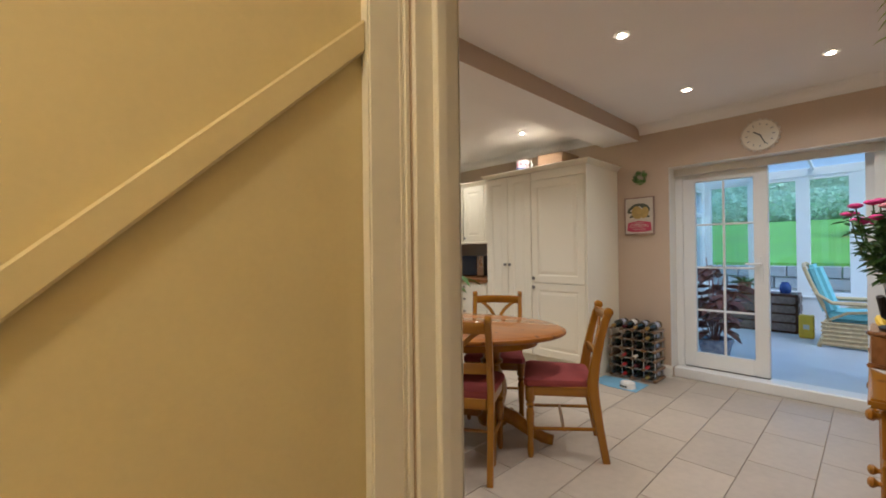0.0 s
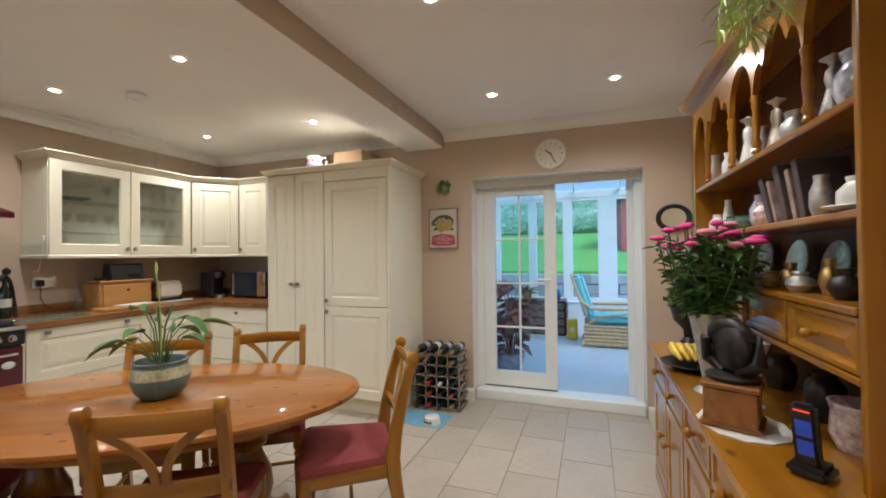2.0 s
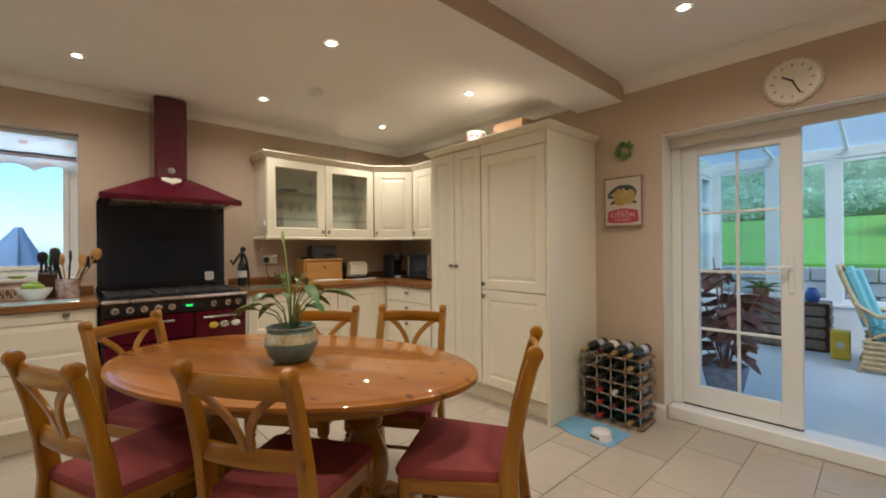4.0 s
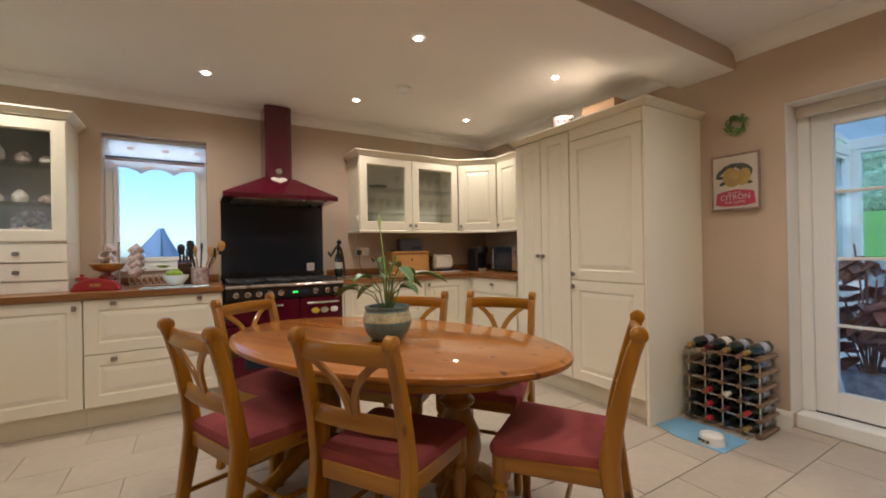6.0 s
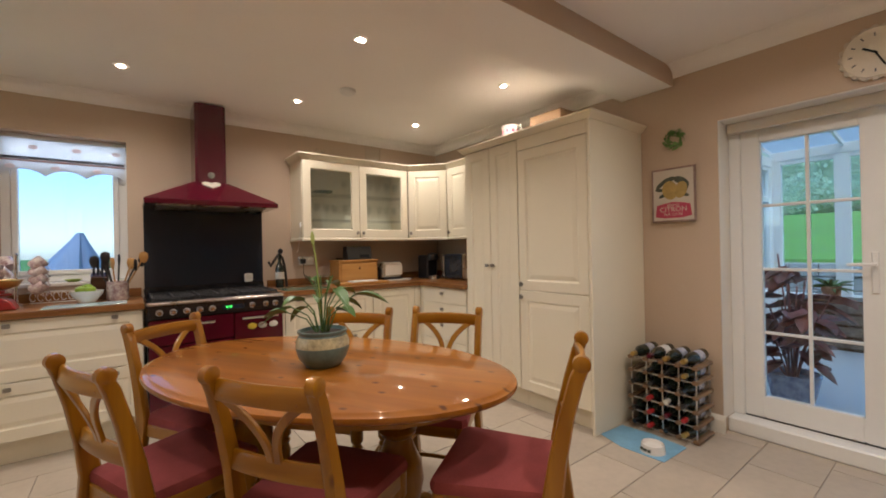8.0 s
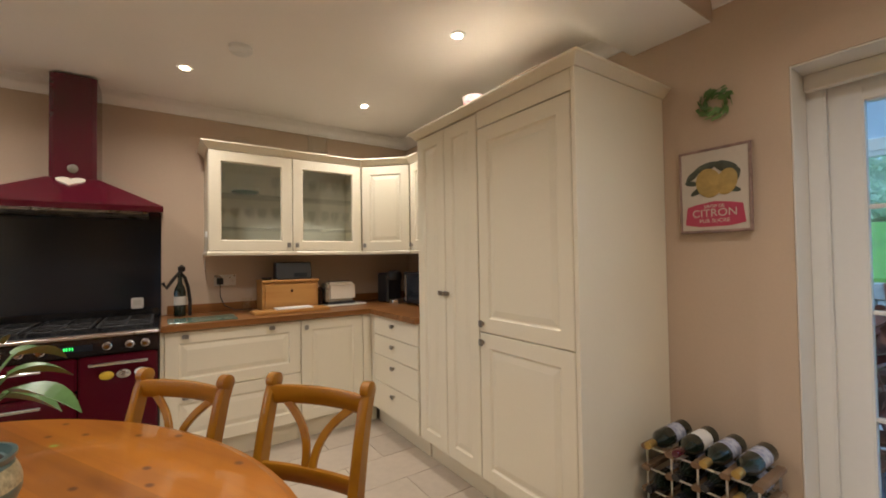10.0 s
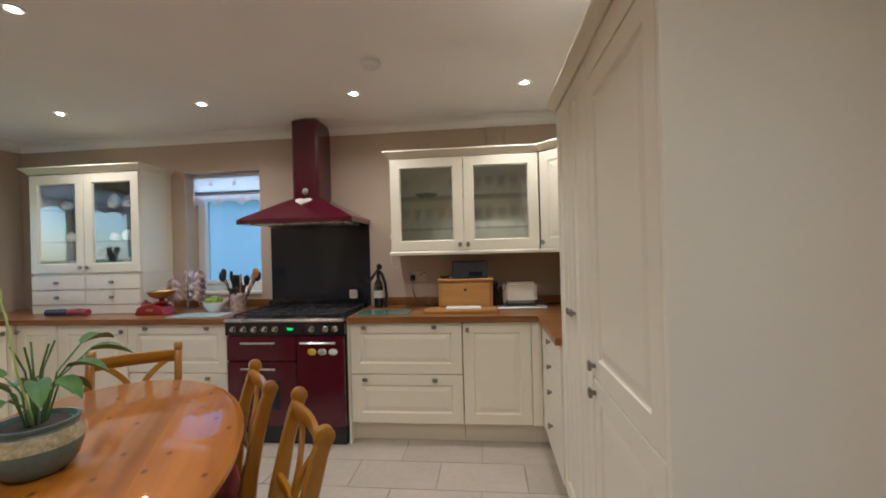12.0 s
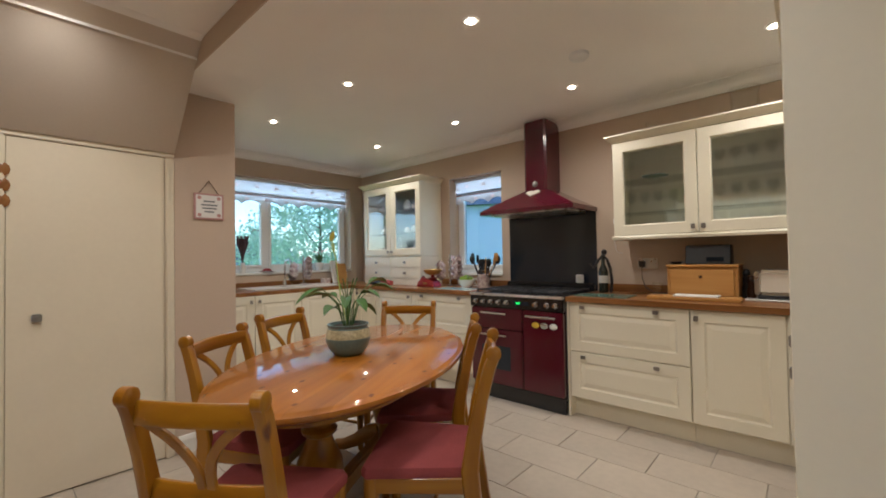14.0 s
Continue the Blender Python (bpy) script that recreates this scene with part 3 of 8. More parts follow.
# ---- windows ----
def casement(name, label, at, w, h, mullions, glazing, depth=0.06, fr=0.055):
    """White plastic window: frame, mullions, sashes with panes. Local x along the width, y outwards, z up."""
    o = structure(new(name), label, "window")
    o.matrix_world = at
    xs = [0, *mullions, w]
    bm = bmesh.new()
    for x0, x1, z0, z1 in ((0, fr, 0, h), (w - fr, w, 0, h), (fr, w - fr, 0, fr), (fr, w - fr, h - fr, h), *[(m - fr / 2, m + fr / 2, fr, h - fr) for m in mullions]):
        cube(bm, x0, x1, 0, depth, z0, z1, 0.004)
    part("window_frame", bm, M_UPVC, o)
    for a, b in zip(xs, xs[1:]):
        a, b = a + (fr if a == 0 else fr / 2), b - (fr if b == w else fr / 2)
        s = 0.035
        bm = bmesh.new()
        for x0, x1, z0, z1 in ((a, a + s, fr, h - fr), (b - s, b, fr, h - fr), (a + s, b - s, fr, fr + s), (a + s, b - s, h - fr - s, h - fr)):
            cube(bm, x0, x1, -0.012, depth - 0.01, z0, z1, 0.004)
        sash = part("sash", bm, M_UPVC, o)
        pane = part("pane", cube(bmesh.new(), a + s - 0.004, b - s + 0.004, 0.02, 0.026, fr + s - 0.004, h - fr - s + 0.004), glazing, o)
        pane.visible_shadow = False
    return o


# north window over the worktop
casement("window_1", "white plastic casement window beside the cooker", pose(0.95, YN + 0.16, 1.045), 0.72, 1.085, [], M_TINTGLASS)
structure(box("window_sill_1", 0.95, 1.67, YN - 0.015, YN + 0.16, 1.02, 1.045, M_WHITE, None, 0.004), "white painted window sill", "window sill")
# west window over the sink, y runs north
casement("window_2", "wide white plastic casement window over the sink", pose(XW - 0.15, 3.05, 1.085, 0, 0, 90), 1.93, 1.115, [0.80], M_GLASS)
structure(box("window_sill_2", XW - 0.15, XW + 0.02, 3.05, 4.98, 1.06, 1.085, M_WHITE, None, 0.004), "white painted window sill", "window sill")


def roman_blind(at, w, drop, label):
    """A raised blind with a folded band and a scalloped hem."""
    o = thing("roman_blind", label, "blind", at)
    bm = bmesh.new()
    cube(bm, 0, w, -0.035, 0.0, -0.03, 0, 0.004)
    part("headrail", bm, M_UPVC, o)
    part("fabric", cube(bmesh.new(), 0.008, w - 0.008, -0.030, -0.006, -0.6 * drop, -0.03, 0.008, 2), M_BLIND, o)
    part("fold", cube(bmesh.new(), 0.006, w - 0.006, -0.042, -0.004, -0.62 * drop, -0.54 * drop, 0.012, 2), M_BLIND, o)
    part("trim", cube(bmesh.new(), 0.006, w - 0.006, -0.0435, -0.006, -0.645 * drop, -0.625 * drop, 0.002), M_PINKTRIM, o, "thin pink braid")
    n = max(8, int(w / 0.012))
    bm = bmesh.new()
    k = round(w / 0.24)
    pts = [(0.01 + (w - 0.02) * i / n, -drop + 0.05 * abs(math.sin(math.pi * k * i / n)) ** 0.7) for i in range(n + 1)]
    for (xa, za), (xb, zb) in zip(pts, pts[1:]):
        f4 = [(xa, za), (xb, zb), (xb, -0.62 * drop), (xa, -0.62 * drop)]
        a = [bm.verts.new((x, -0.022, z)) for x, z in f4]
        b = [bm.verts.new((x, -0.019, z)) for x, z in f4]
        bm.faces.new(a)
        bm.faces.new(b[::-1])
        bm.faces.new((a[0], b[0], b[1], a[1]))
    part("hem", bm, M_BLIND, o, "scalloped hem")
    for i in range(k * 2):
        x = w * (i + 0.5) / (k * 2)
        z = (-0.3 if i % 2 else -0.78) * drop
        y = -0.0305 if i % 2 else -0.0225
        part("flower_print", lathe(bmesh.new(), [(0, 0.0), (0.014, 0.0), (0.023, 0.0005), (0.016, 0.001), (0, 0.001)], 9, m=Matrix.Translation((x, y, z)) @ pose(0, 0, 0, 90) @ Matrix.Diagonal((1.3, 0.8, 1, 1))), M_PALEPINK, o)
    # daylight of the sky behind the raised cloth
    lamp = bpy.data.lights.new("window_daylight", "AREA")
    lamp.shape, lamp.size, lamp.size_y = "RECTANGLE", w - 0.06, drop - 0.11
    lamp.energy, lamp.color = 4.2 * lamp.size * lamp.size_y, (0.74, 0.88, 1.0)
    new("window_daylight", lamp).matrix_world = at @ pose(w / 2, 0.012, -(drop - 0.03) / 2, -90)
    return o


roman_blind(pose(0.953, YN + 0.13, 2.128), 0.714, 0.30, "raised white roman blind with pink flowers and scalloped hem")
roman_blind(pose(XW - 0.11, 3.06, 2.195, 0, 0, 90), 1.91, 0.31, "wide raised white roman blind with pink flowers and scalloped hem")

# ---- glazed garden doors ----
FX = XE + 0.19
fd = structure(new("door_frame_garden"), "white plastic frame of the garden doors", "door frame")
for nm, y0, y1, z0, z1 in (("jamb", 0.68, 0.745, 0.09, 2.03), ("jamb", 2.05, 2.115, 0.09, 2.03), ("head", 0.745, 2.05, 1.985, 2.03)):
    part(nm, cube(bmesh.new(), FX - 0.01, FX + 0.07, y0, y1, z0, z1, 0.006, 2), M_UPVC, fd)
structure(box("door_sill", XE + 0.08, FX + 0.09, 0.68, 2.115, -0.006, 0.09, M_UPVC, None, 0.008), "white plastic door sill raised like a low step", "door sill")
rev = structure(new("door_reveal"), "white painted lining of the garden door recess", "door frame")
part("head_board", cube(bmesh.new(), XE + 0.004, FX - 0.012, 0.686, 2.109, 2.022, 2.029, 0.001), M_WHITE, rev)
for y0, y1 in ((0.681, 0.6855), (2.1095, 2.114)):
    part("side_board", cube(bmesh.new(), XE + 0.004, FX - 0.012, y0, y1, 0.092, 2.029, 0.001), M_WHITE, rev)
structure(box("door_pelmet", FX - 0.05, FX - 0.013, 0.687, 2.108, 1.955, 2.0215, M_WHITE, None, 0.004), "white painted boxed head above the garden doors", "door frame")

structure(box("door_threshold", FX + 0.012, FX + 0.06, 1.39, 2.048, 0.0905, 0.0975, M_PLASTICK, None, 0.0), "dark rubber threshold strip under the closed garden door", "door sill")


def garden_leaf(name, label, at, w=0.665, h=1.885):
    """Glazed leaf with glazing bars. Local x along the width from the hinge, y thickness."""
    o = structure(new(name), label, "door")
    o.matrix_world = at
    s, b = 0.105, 0.14
    for nm, x0, x1, z0, z1 in (("stile", 0, s, 0, h), ("stile", w - s, w, 0, h), ("rail", s, w - s, 0, b), ("rail", s, w - s, h - s, h)):
        part(nm, cube(bmesh.new(), x0, x1, -0.03, 0.03, z0, z1, 0.006, 2), M_UPVC, o)
    pane = part("pane", cube(bmesh.new(), s - 0.005, w - s + 0.005, -0.006, 0.006, b - 0.005, h - s + 0.005), M_GLASS, o)
    pane.visible_shadow = False
    part("glazing_bar", cube(bmesh.new(), w / 2 - 0.009, w / 2 + 0.009, -0.011, 0.011, b, h - s, 0.003), M_UPVC, o)
    for i in (1, 2, 3):
        z = b + (h - s - b) * i / 4
        part("glazing_bar", cube(bmesh.new(), s, w - s, -0.010, 0.010, z - 0.009, z + 0.009, 0.003), M_UPVC, o)
    hd = part("handle_plate", cube(bmesh.new(), w - 0.067, w - 0.038, -0.04, -0.03, 0.84, 1.07, 0.004), M_UPVC, o)
    part("lever", tube(bmesh.new(), [(w - 0.052, -0.04, 1.0), (w - 0.052, -0.075, 1.0), (w - 0.075, -0.08, 1.0), (w - 0.16, -0.078, 1.0)], 0.009, 8), M_UPVC, hd, smooth=True)
    return o


garden_leaf("door_2", "closed white plastic garden door with eight glass panes", pose(FX + 0.04, 2.05, 0.098, 0, 0, -90))
garden_leaf("door_3", "open white plastic garden door swung out into the conservatory", pose(FX + 0.075, 0.765, 0.098, 0, 0, -8))


# ---- kitchen units ----
def panel(bm, x0, x1, z0, z1, glazed=False, y=0.0, th=0.02, border=0.08):
    """A moulded door or drawer front: frame, groove and raised field; front at y, back at y + th."""
    rings = [(0.0, 0.003), (0.003, 0.0), (border - 0.008, 0.0), (border, 0.008)]
    if glazed:
        rings += [(border + 0.001, th)]
    else:
        rings += [(border + 0.007, 0.009), (border + 0.036, 0.002)]
    loops = []
    for ins, d in rings:
        loops.append([bm.verts.new((x, y + d, z)) for x, z in ((x0 + ins, z0 + ins), (x1 - ins, z0 + ins), (x1 - ins, z1 - ins), (x0 + ins, z1 - ins))])
    for a, b in zip(loops, loops[1:]):
        for i in range(4):
            bm.faces.new((a[i], a[(i + 1) % 4], b[(i + 1) % 4], b[i]))
    back = [bm.verts.new((x, y + th, z)) for x, z in ((x0, z0), (x1, z0), (x1, z1), (x0, z1))]
    for i in range(4):
        bm.faces.new((loops[0][(i + 1) % 4], loops[0][i], back[i], back[(i + 1) % 4]))
    if glazed:
        for i in range(4):
            bm.faces.new((back[i], back[(i + 1) % 4], loops[-1][(i + 1) % 4], loops[-1][i]))
    else:
        bm.faces.new(loops[-1])
        bm.faces.new(back[::-1])
    return bm


def knob(parent, x, z, y=0.0, horizontal=True):
    w, h = (0.036, 0.026) if horizontal else (0.026, 0.034)
    bm = cube(bmesh.new(), x - 0.007, x + 0.007, y - 0.016, y + 0.001, z - 0.007, z + 0.007)
    cube(bm, x - w / 2, x + w / 2, y - 0.026, y - 0.014, z - h / 2, z + h / 2, 0.003, 2)
    return part("handle", bm, M_PEWTER, parent, "pewter square knob")


def front(parent, x0, x1, z0, z1, knobs=(), glazed=False, plain=False, name="door"):
    g = 0.0028
    if plain:
        ob = part(name, cube(bmesh.new(), x0 + g, x1 - g, 0, 0.02, z0 + g, z1 - g, 0.003, 2), M_CREAM, parent)
    else:
        ob = part(name, panel(bmesh.new(), x0 + g, x1 - g, z0 + g, z1 - g, glazed, border=0.08 if z1 - z0 > 0.2 else 0.04), M_CREAM, parent)
    if glazed:
        pane = part("pane", cube(bmesh.new(), x0 + 0.077, x1 - 0.077, 0.010, 0.014, z0 + 0.077, z1 - 0.077), M_CABGLASS, ob)
        pane.visible_shadow = False
    for kx, kz, hz in knobs:
        knob(ob, kx, kz, 0, hz)
    return ob


def unit(name, label, at, w, depth=0.57, z0=0.15, z1=0.87, ext=(0.0, 0.0)):
    o = thing(name, label, "kitchen cabinet", at)
    part("body", cube(bmesh.new(), 0.001, w - 0.001, 0.022, depth, z0, z1), M_CREAM, o)
    part("plinth", cube(bmesh.new(), -ext[0], w + ext[1], 0.085, 0.101, 0.002, z0 - 0.003, 0.002), M_CREAM, o)
    return o


YF = 4.557
# right of the cooker
u = unit("drawer_unit", "cream two-drawer base unit beside the cooker and toaster", pose(2.665, YF, 0), 0.82)
part("side_panel", cube(bmesh.new(), -0.004, 0.014, 0.0, 0.57, 0.001, 0.87, 0.002), M_CREAM, u)
front(u, 0.016, 0.82, 0.50, 0.868, [(0.125, 0.835, True), (0.625, 0.835, True)], name="drawer")
front(u, 0.016, 0.82, 0.152, 0.50, [(0.125, 0.465, True), (0.625, 0.465, True)], name="drawer")
u = unit("base_cabinet", "cream base cabinet with one panelled door", pose(3.487, YF, 0), 0.50, ext=(0, 0.12))
front(u, 0, 0.47, 0.152, 0.868, [(0.035, 0.815, False)])
box("filler_post", 0.472, 0.54, 0.0, 0.02, 0.15, 0.868, M_CREAM, u, 0.002)
# the drawers beside the tall cupboards, facing west
u = unit("drawer_unit", "narrow cream four-drawer base unit beside the tall cupboards", pose(4.03, 4.55, 0, 0, 0, -90), 0.70, ext=(0.06, 0))
for a, b in ((0.72, 0.868), (0.57, 0.72), (0.37, 0.57), (0.152, 0.37)):
    front(u, 0.03, 0.70, a, b, [(0.36, b - 0.055, True)], plain=True, name="drawer")
box("filler_post", -0.02, 0.028, 0.0, 0.02, 0.15, 0.868, M_CREAM, u, 0.002)
# left of the cooker
u = unit("drawer_unit", "cream two-drawer base unit between cooker and corner", pose(0.94, YF, 0), 0.806)
front(u, 0, 0.806, 0.50, 0.868, [(0.16, 0.835, True), (0.655, 0.835, True)], name="drawer")
front(u, 0, 0.806, 0.152, 0.50, [(0.16, 0.465, True), (0.655, 0.465, True)], name="drawer")
u = unit("base_cabinet", "cream corner base cabinet with one panelled door", pose(0.34, YF, 0), 0.598)
front(u, 0, 0.598, 0.152, 0.868, [(0.56, 0.815, False)])
u = unit("base_cabinet", "cream corner base cabinet beside the sink run", pose(-0.05, YF, 0), 0.388)
front(u, 0.034, 0.388, 0.152, 0.868, [(0.06, 0.815, False)])
box("corner_post", -0.028, 0.031, -0.031, 0.021, 0.15, 0.868, M_CREAM, u, 0.002)
# sink run, facing east
for i, (y0, w, lab) in enumerate(((2.76, 0.60, "cream base cabinet with one panelled door by the pier"), (3.362, 0.50, "cream base cabinet below the sink"), (3.864, 0.66, "cream base cabinet below the draining board"))):
    u = unit("base_cabinet", lab, pose(-0.055, y0, 0, 0, 0, 90), w)
    front(u, 0, w, 0.152, 0.868, [(w - 0.04 if i != 1 else 0.04, 0.815, False)])

# tall cupboards
TX = 4.036
tall = unit("tall_larder_cabinet", "tall cream larder cupboard with two narrow panelled doors", pose(TX, 3.84, 0, 0, 0, -90), 0.608, 0.67, 0.15, 2.06)
front(tall, 0, 0.304, 0.152, 2.055, [(0.275, 1.09, True)])
front(tall, 0.304, 0.608, 0.152, 2.055, [(0.335, 1.09, True)])
tall2 = unit("fridge_cabinet", "tall cream fridge-freezer housing with upper and lower doors", pose(TX, 3.23, 0, 0, 0, -90), 0.60, 0.67, 0.15, 2.06)
front(tall2, 0, 0.60, 0.908, 1.965, [(0.03, 0.955, False)])
front(tall2, 0, 0.60, 0.152, 0.908, [(0.03, 0.86, False)])
part("filler_panel", cube(bmesh.new(), 0.0, 0.60, 0.0, 0.02, 1.968, 2.058, 0.002), M_CREAM, tall2)
part("end_panel", cube(bmesh.new(), 0.602, 0.622, -0.002, 0.675, 0.0, 2.06, 0.002), M_CREAM, tall2)
corn = [(0, 2.06), (0, 2.106), (-0.042, 2.106), (-0.042, 2.096), (-0.034, 2.09), (-0.014, 2.068), (-0.006, 2.06)]
c = thing("cornice", "cream moulded cornice round the tall cupboards", "cornice")
part("moulding", sweep(bmesh.new(), [(XE - 0.003, 2.608), (TX, 2.608), (TX, 3.845), (TX + 0.3, 3.845)], [(-o, z) for o, z in corn]), M_CREAM, c)
part("top_board", cube(bmesh.new(), TX + 0.001, XE - 0.003, 2.609, 3.844, 2.062, 2.08), M_CREAM, c)

# wall cupboards
WY, WX, ZB, ZT = 4.83, 4.375, 1.365, 2.085
XL, XR, YD = 2.935, 4.07, 4.53


def shelf_glass(parent, x0, x1, y0, y1, z):
    return part("glass_shelf", cube(bmesh.new(), x0, x1, y0, y1, z, z + 0.006), M_CABGLASS, parent, "clear glass shelf")


def shell(parent, w, depth, z0, z1, material=M_CABIN):
    for b in ((0.0, 0.018, 0.022, depth, z0, z1), (w - 0.018, w, 0.022, depth, z0, z1), (0.018, w - 0.018, 0.022, depth, z0, z0 + 0.018), (0.018, w - 0.018, 0.022, depth, z1 - 0.018, z1)):
        part("carcass_side", cube(bmesh.new(), *b), M_CREAM, parent)
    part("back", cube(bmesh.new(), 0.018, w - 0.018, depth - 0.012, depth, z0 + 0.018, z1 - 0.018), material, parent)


wc = thing("glass_wall_cabinet", "cream wall cabinet with two glazed doors holding glasses", "wall cabinet", pose(XL, WY, 0))
shell(wc, XR - XL, YN - WY - 0.002, ZB, ZT)
half = (XR - XL) / 2
front(wc, 0, half, ZB, ZT, [(half - 0.03, ZB + 0.045, False)], glazed=True)
front(wc, half, 2 * half, ZB, ZT, [(half + 0.03, ZB + 0.045, False)], glazed=True)
for z in (1.535, 1.785):
    shelf_glass(wc, 0.02, 2 * half - 0.02, 0.05, 0.33, z)
dl = math.hypot(WX - XR, WY - YD)
wcd = thing("corner_wall_cabinet", "cream corner wall cabinet with a diagonal panelled door", "wall cabinet", pose(XR, WY, 0, 0, 0, math.degrees(math.atan2(YD - WY, WX - XR))))
front(wcd, 0.004, dl - 0.004, ZB, ZT, [(0.035, ZB + 0.045, False)])
bm = bmesh.new()
prism(bm, [(0.004, 0.022), (dl - 0.004, 0.022), (dl + 0.2, 0.24), (dl / 2, 0.45), (-0.2, 0.24)], ZB, ZT, 2)
part("body", bm, M_CREAM, wcd)
we = thing("wall_cabinet", "narrow cream wall cabinet beside the tall cupboards", "wall cabinet", pose(WX, YD, 0, 0, 0, -90))
part("body", cube(bmesh.new(), 0.0, YD - 3.848, 0.022, XE - WX - 0.003, ZB, ZT), M_CREAM, we)
front(we, 0, 0.36, ZB, ZT, [(0.035, ZB + 0.045, False)])
front(we, 0.36, YD - 3.848, ZB, ZT, [(0.64, ZB + 0.045, False)])
wpath = [(XL, YN - 0.003), (XL, WY), (XR, WY), (WX, YD), (WX, 3.848)]
c = thing("cornice", "cream moulded cornice on the wall cabinets", "cornice")
cp = [(-0.02, 0), (0.006, 0.0), (0.01, 0.008), (0.038, 0.036), (0.046, 0.042), (0.046, 0.054), (-0.02, 0.054)]
part("moulding", sweep(bmesh.new(), wpath, [(-o, ZT + z) for o, z in cp]), M_CREAM, c)
c = thing("light_pelmet", "cream pelmet strip under the wall cabinets", "pelmet")
part("strip", sweep(bmesh.new(), wpath, [(0.02, ZB - 0.03), (-0.008, ZB - 0.03), (-0.012, ZB - 0.012), (-0.004, ZB), (0.02, ZB)]), M_CREAM, c)

# dresser cabinet standing on the worktop in the corner
dc = thing("worktop_dresser_cabinet", "tall cream glazed cabinet standing on the worktop with small drawers", "cabinet", pose(-0.2, 4.82, 0))
DW = 1.02
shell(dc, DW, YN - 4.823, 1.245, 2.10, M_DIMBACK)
part("lower_body", cube(bmesh.new(), 0, DW, 0.022, YN - 4.823, 0.911, 1.243), M_CREAM, dc)
for a, b, s in ((0, DW / 2, 1), (DW / 2, DW, -1)):
    front(dc, a, b, 1.255, 2.09, [(b - 0.03 if s > 0 else a + 0.03, 1.30, False)], glazed=True)
    for z0, z1 in ((1.115, 1.235), (0.99, 1.112)):
        front(dc, a, b, z0, z1, [((a + b) / 2, (z0 + z1) / 2, True)], plain=True, name="drawer")
part("base_strip", cube(bmesh.new(), 0, DW, 0.004, 0.02, 0.911, 0.988, 0.002), M_CREAM, dc)
for z in (1.52, 1.80):
    shelf_glass(dc, 0.02, DW - 0.02, 0.05, 0.34, z)
part("cornice", sweep(bmesh.new(), [(0, YN - 4.823), (0, 0), (DW, 0), (DW, YN - 4.823)], [(-o, 2.10 + z) for o, z in cp]), M_CREAM, dc)
part("top_board", cube(bmesh.new(), 0.02, DW - 0.02, 0.02, YN - 4.825, 2.101, 2.115), M_CREAM, dc)


# worktops
def slab(name, label, poly, material, z0=0.872, z1=0.91):
    o = thing(name, label, "worktop")
    bm = prism(bmesh.new(), poly, z0, z1, 2)
    top = [e for e in bm.edges if all(abs(v.co.z - z1) < 1e-5 for v in e.verts)]
    bmesh.ops.bevel(bm, geom=top, offset=0.006, segments=2, affect="EDGES")
    part("slab", bm, material, o)
    return o


w1 = slab("worktop", "brown wood-effect worktop beside the cooker and toaster", [(2.664, 4.53), (4.002, 4.53), (4.002, 3.846), (XE - 0.002, 3.846), (XE - 0.002, YN - 0.002), (2.664, YN - 0.002)], M_WORKTOP)
part("upstand", cube(bmesh.new(), 2.70, XE - 0.024, YN - 0.02, YN - 0.002, 0.911, 0.975, 0.003), M_WORKTOP, w1)
part("upstand", cube(bmesh.new(), XE - 0.022, XE - 0.003, 3.85, YN - 0.022, 0.911, 0.975, 0.003), M_WORKTOPY, w1)
w2 = slab("worktop", "brown wood-effect worktop round the sink corner", [(1.752, 4.53), (1.752, YN - 0.002), (XW + 0.002, YN - 0.002), (XW + 0.002, 2.757), (-0.075, 2.757), (-0.075, 4.53)], M_WORKTOP)
part("upstand", cube(bmesh.new(), 0.83, 1.75, YN - 0.02, YN - 0.002, 0.911, 0.975, 0.003), M_WORKTOP, w2)
part("upstand", cube(bmesh.new(), XW + 0.003, XW + 0.02, 2.76, 4.8, 0.911, 0.975, 0.003), M_WORKTOPY, w2)

# ---- range cooker ----
RX0, RX1, RY = 1.762, 2.658, 4.51
rc = thing("range_cooker", "burgundy and black range cooker with steel rail", "range cooker", pose(RX0, RY, 0))
RW = RX1 - RX0
part("body", cube(bmesh.new(), 0, RW, 0.04, 0.66, 0.10, 0.895, 0.004), M_BLACK, rc)
part("plinth", cube(bmesh.new(), 0.01, RW - 0.01, 0.03, 0.06, 0.0, 0.125, 0.003), M_BLACK, rc)


def oven_door(x0, x1, z0, z1, window):
    d = part("door", cube(bmesh.new(), x0 + 0.003, x1 - 0.003, 0, 0.04, z0 + 0.003, z1 - 0.003, 0.008, 3), M_BURG, rc, smooth=True)
    m = (x0 + x1) / 2
    bm = tube(bmesh.new(), [(m - 0.13, -0.035, z1 - 0.045), (m + 0.13, -0.035, z1 - 0.045)], 0.009, 10)
    for s in (-0.12, 0.12):
        tube(bm, [(m + s, -0.035, z1 - 0.045), (m + s, 0.002, z1 - 0.045)], 0.007, 8)
    part("handle", bm, M_CHROME, d, "chrome bar handle", smooth=True)
    if window:
        part("window", cube(bmesh.new(), x0 + 0.12, x1 - 0.12, -0.003, 0.004, z0 + 0.13, z1 - 0.14, 0.003), M_SPLASH, d, "dark oven window")
    return d


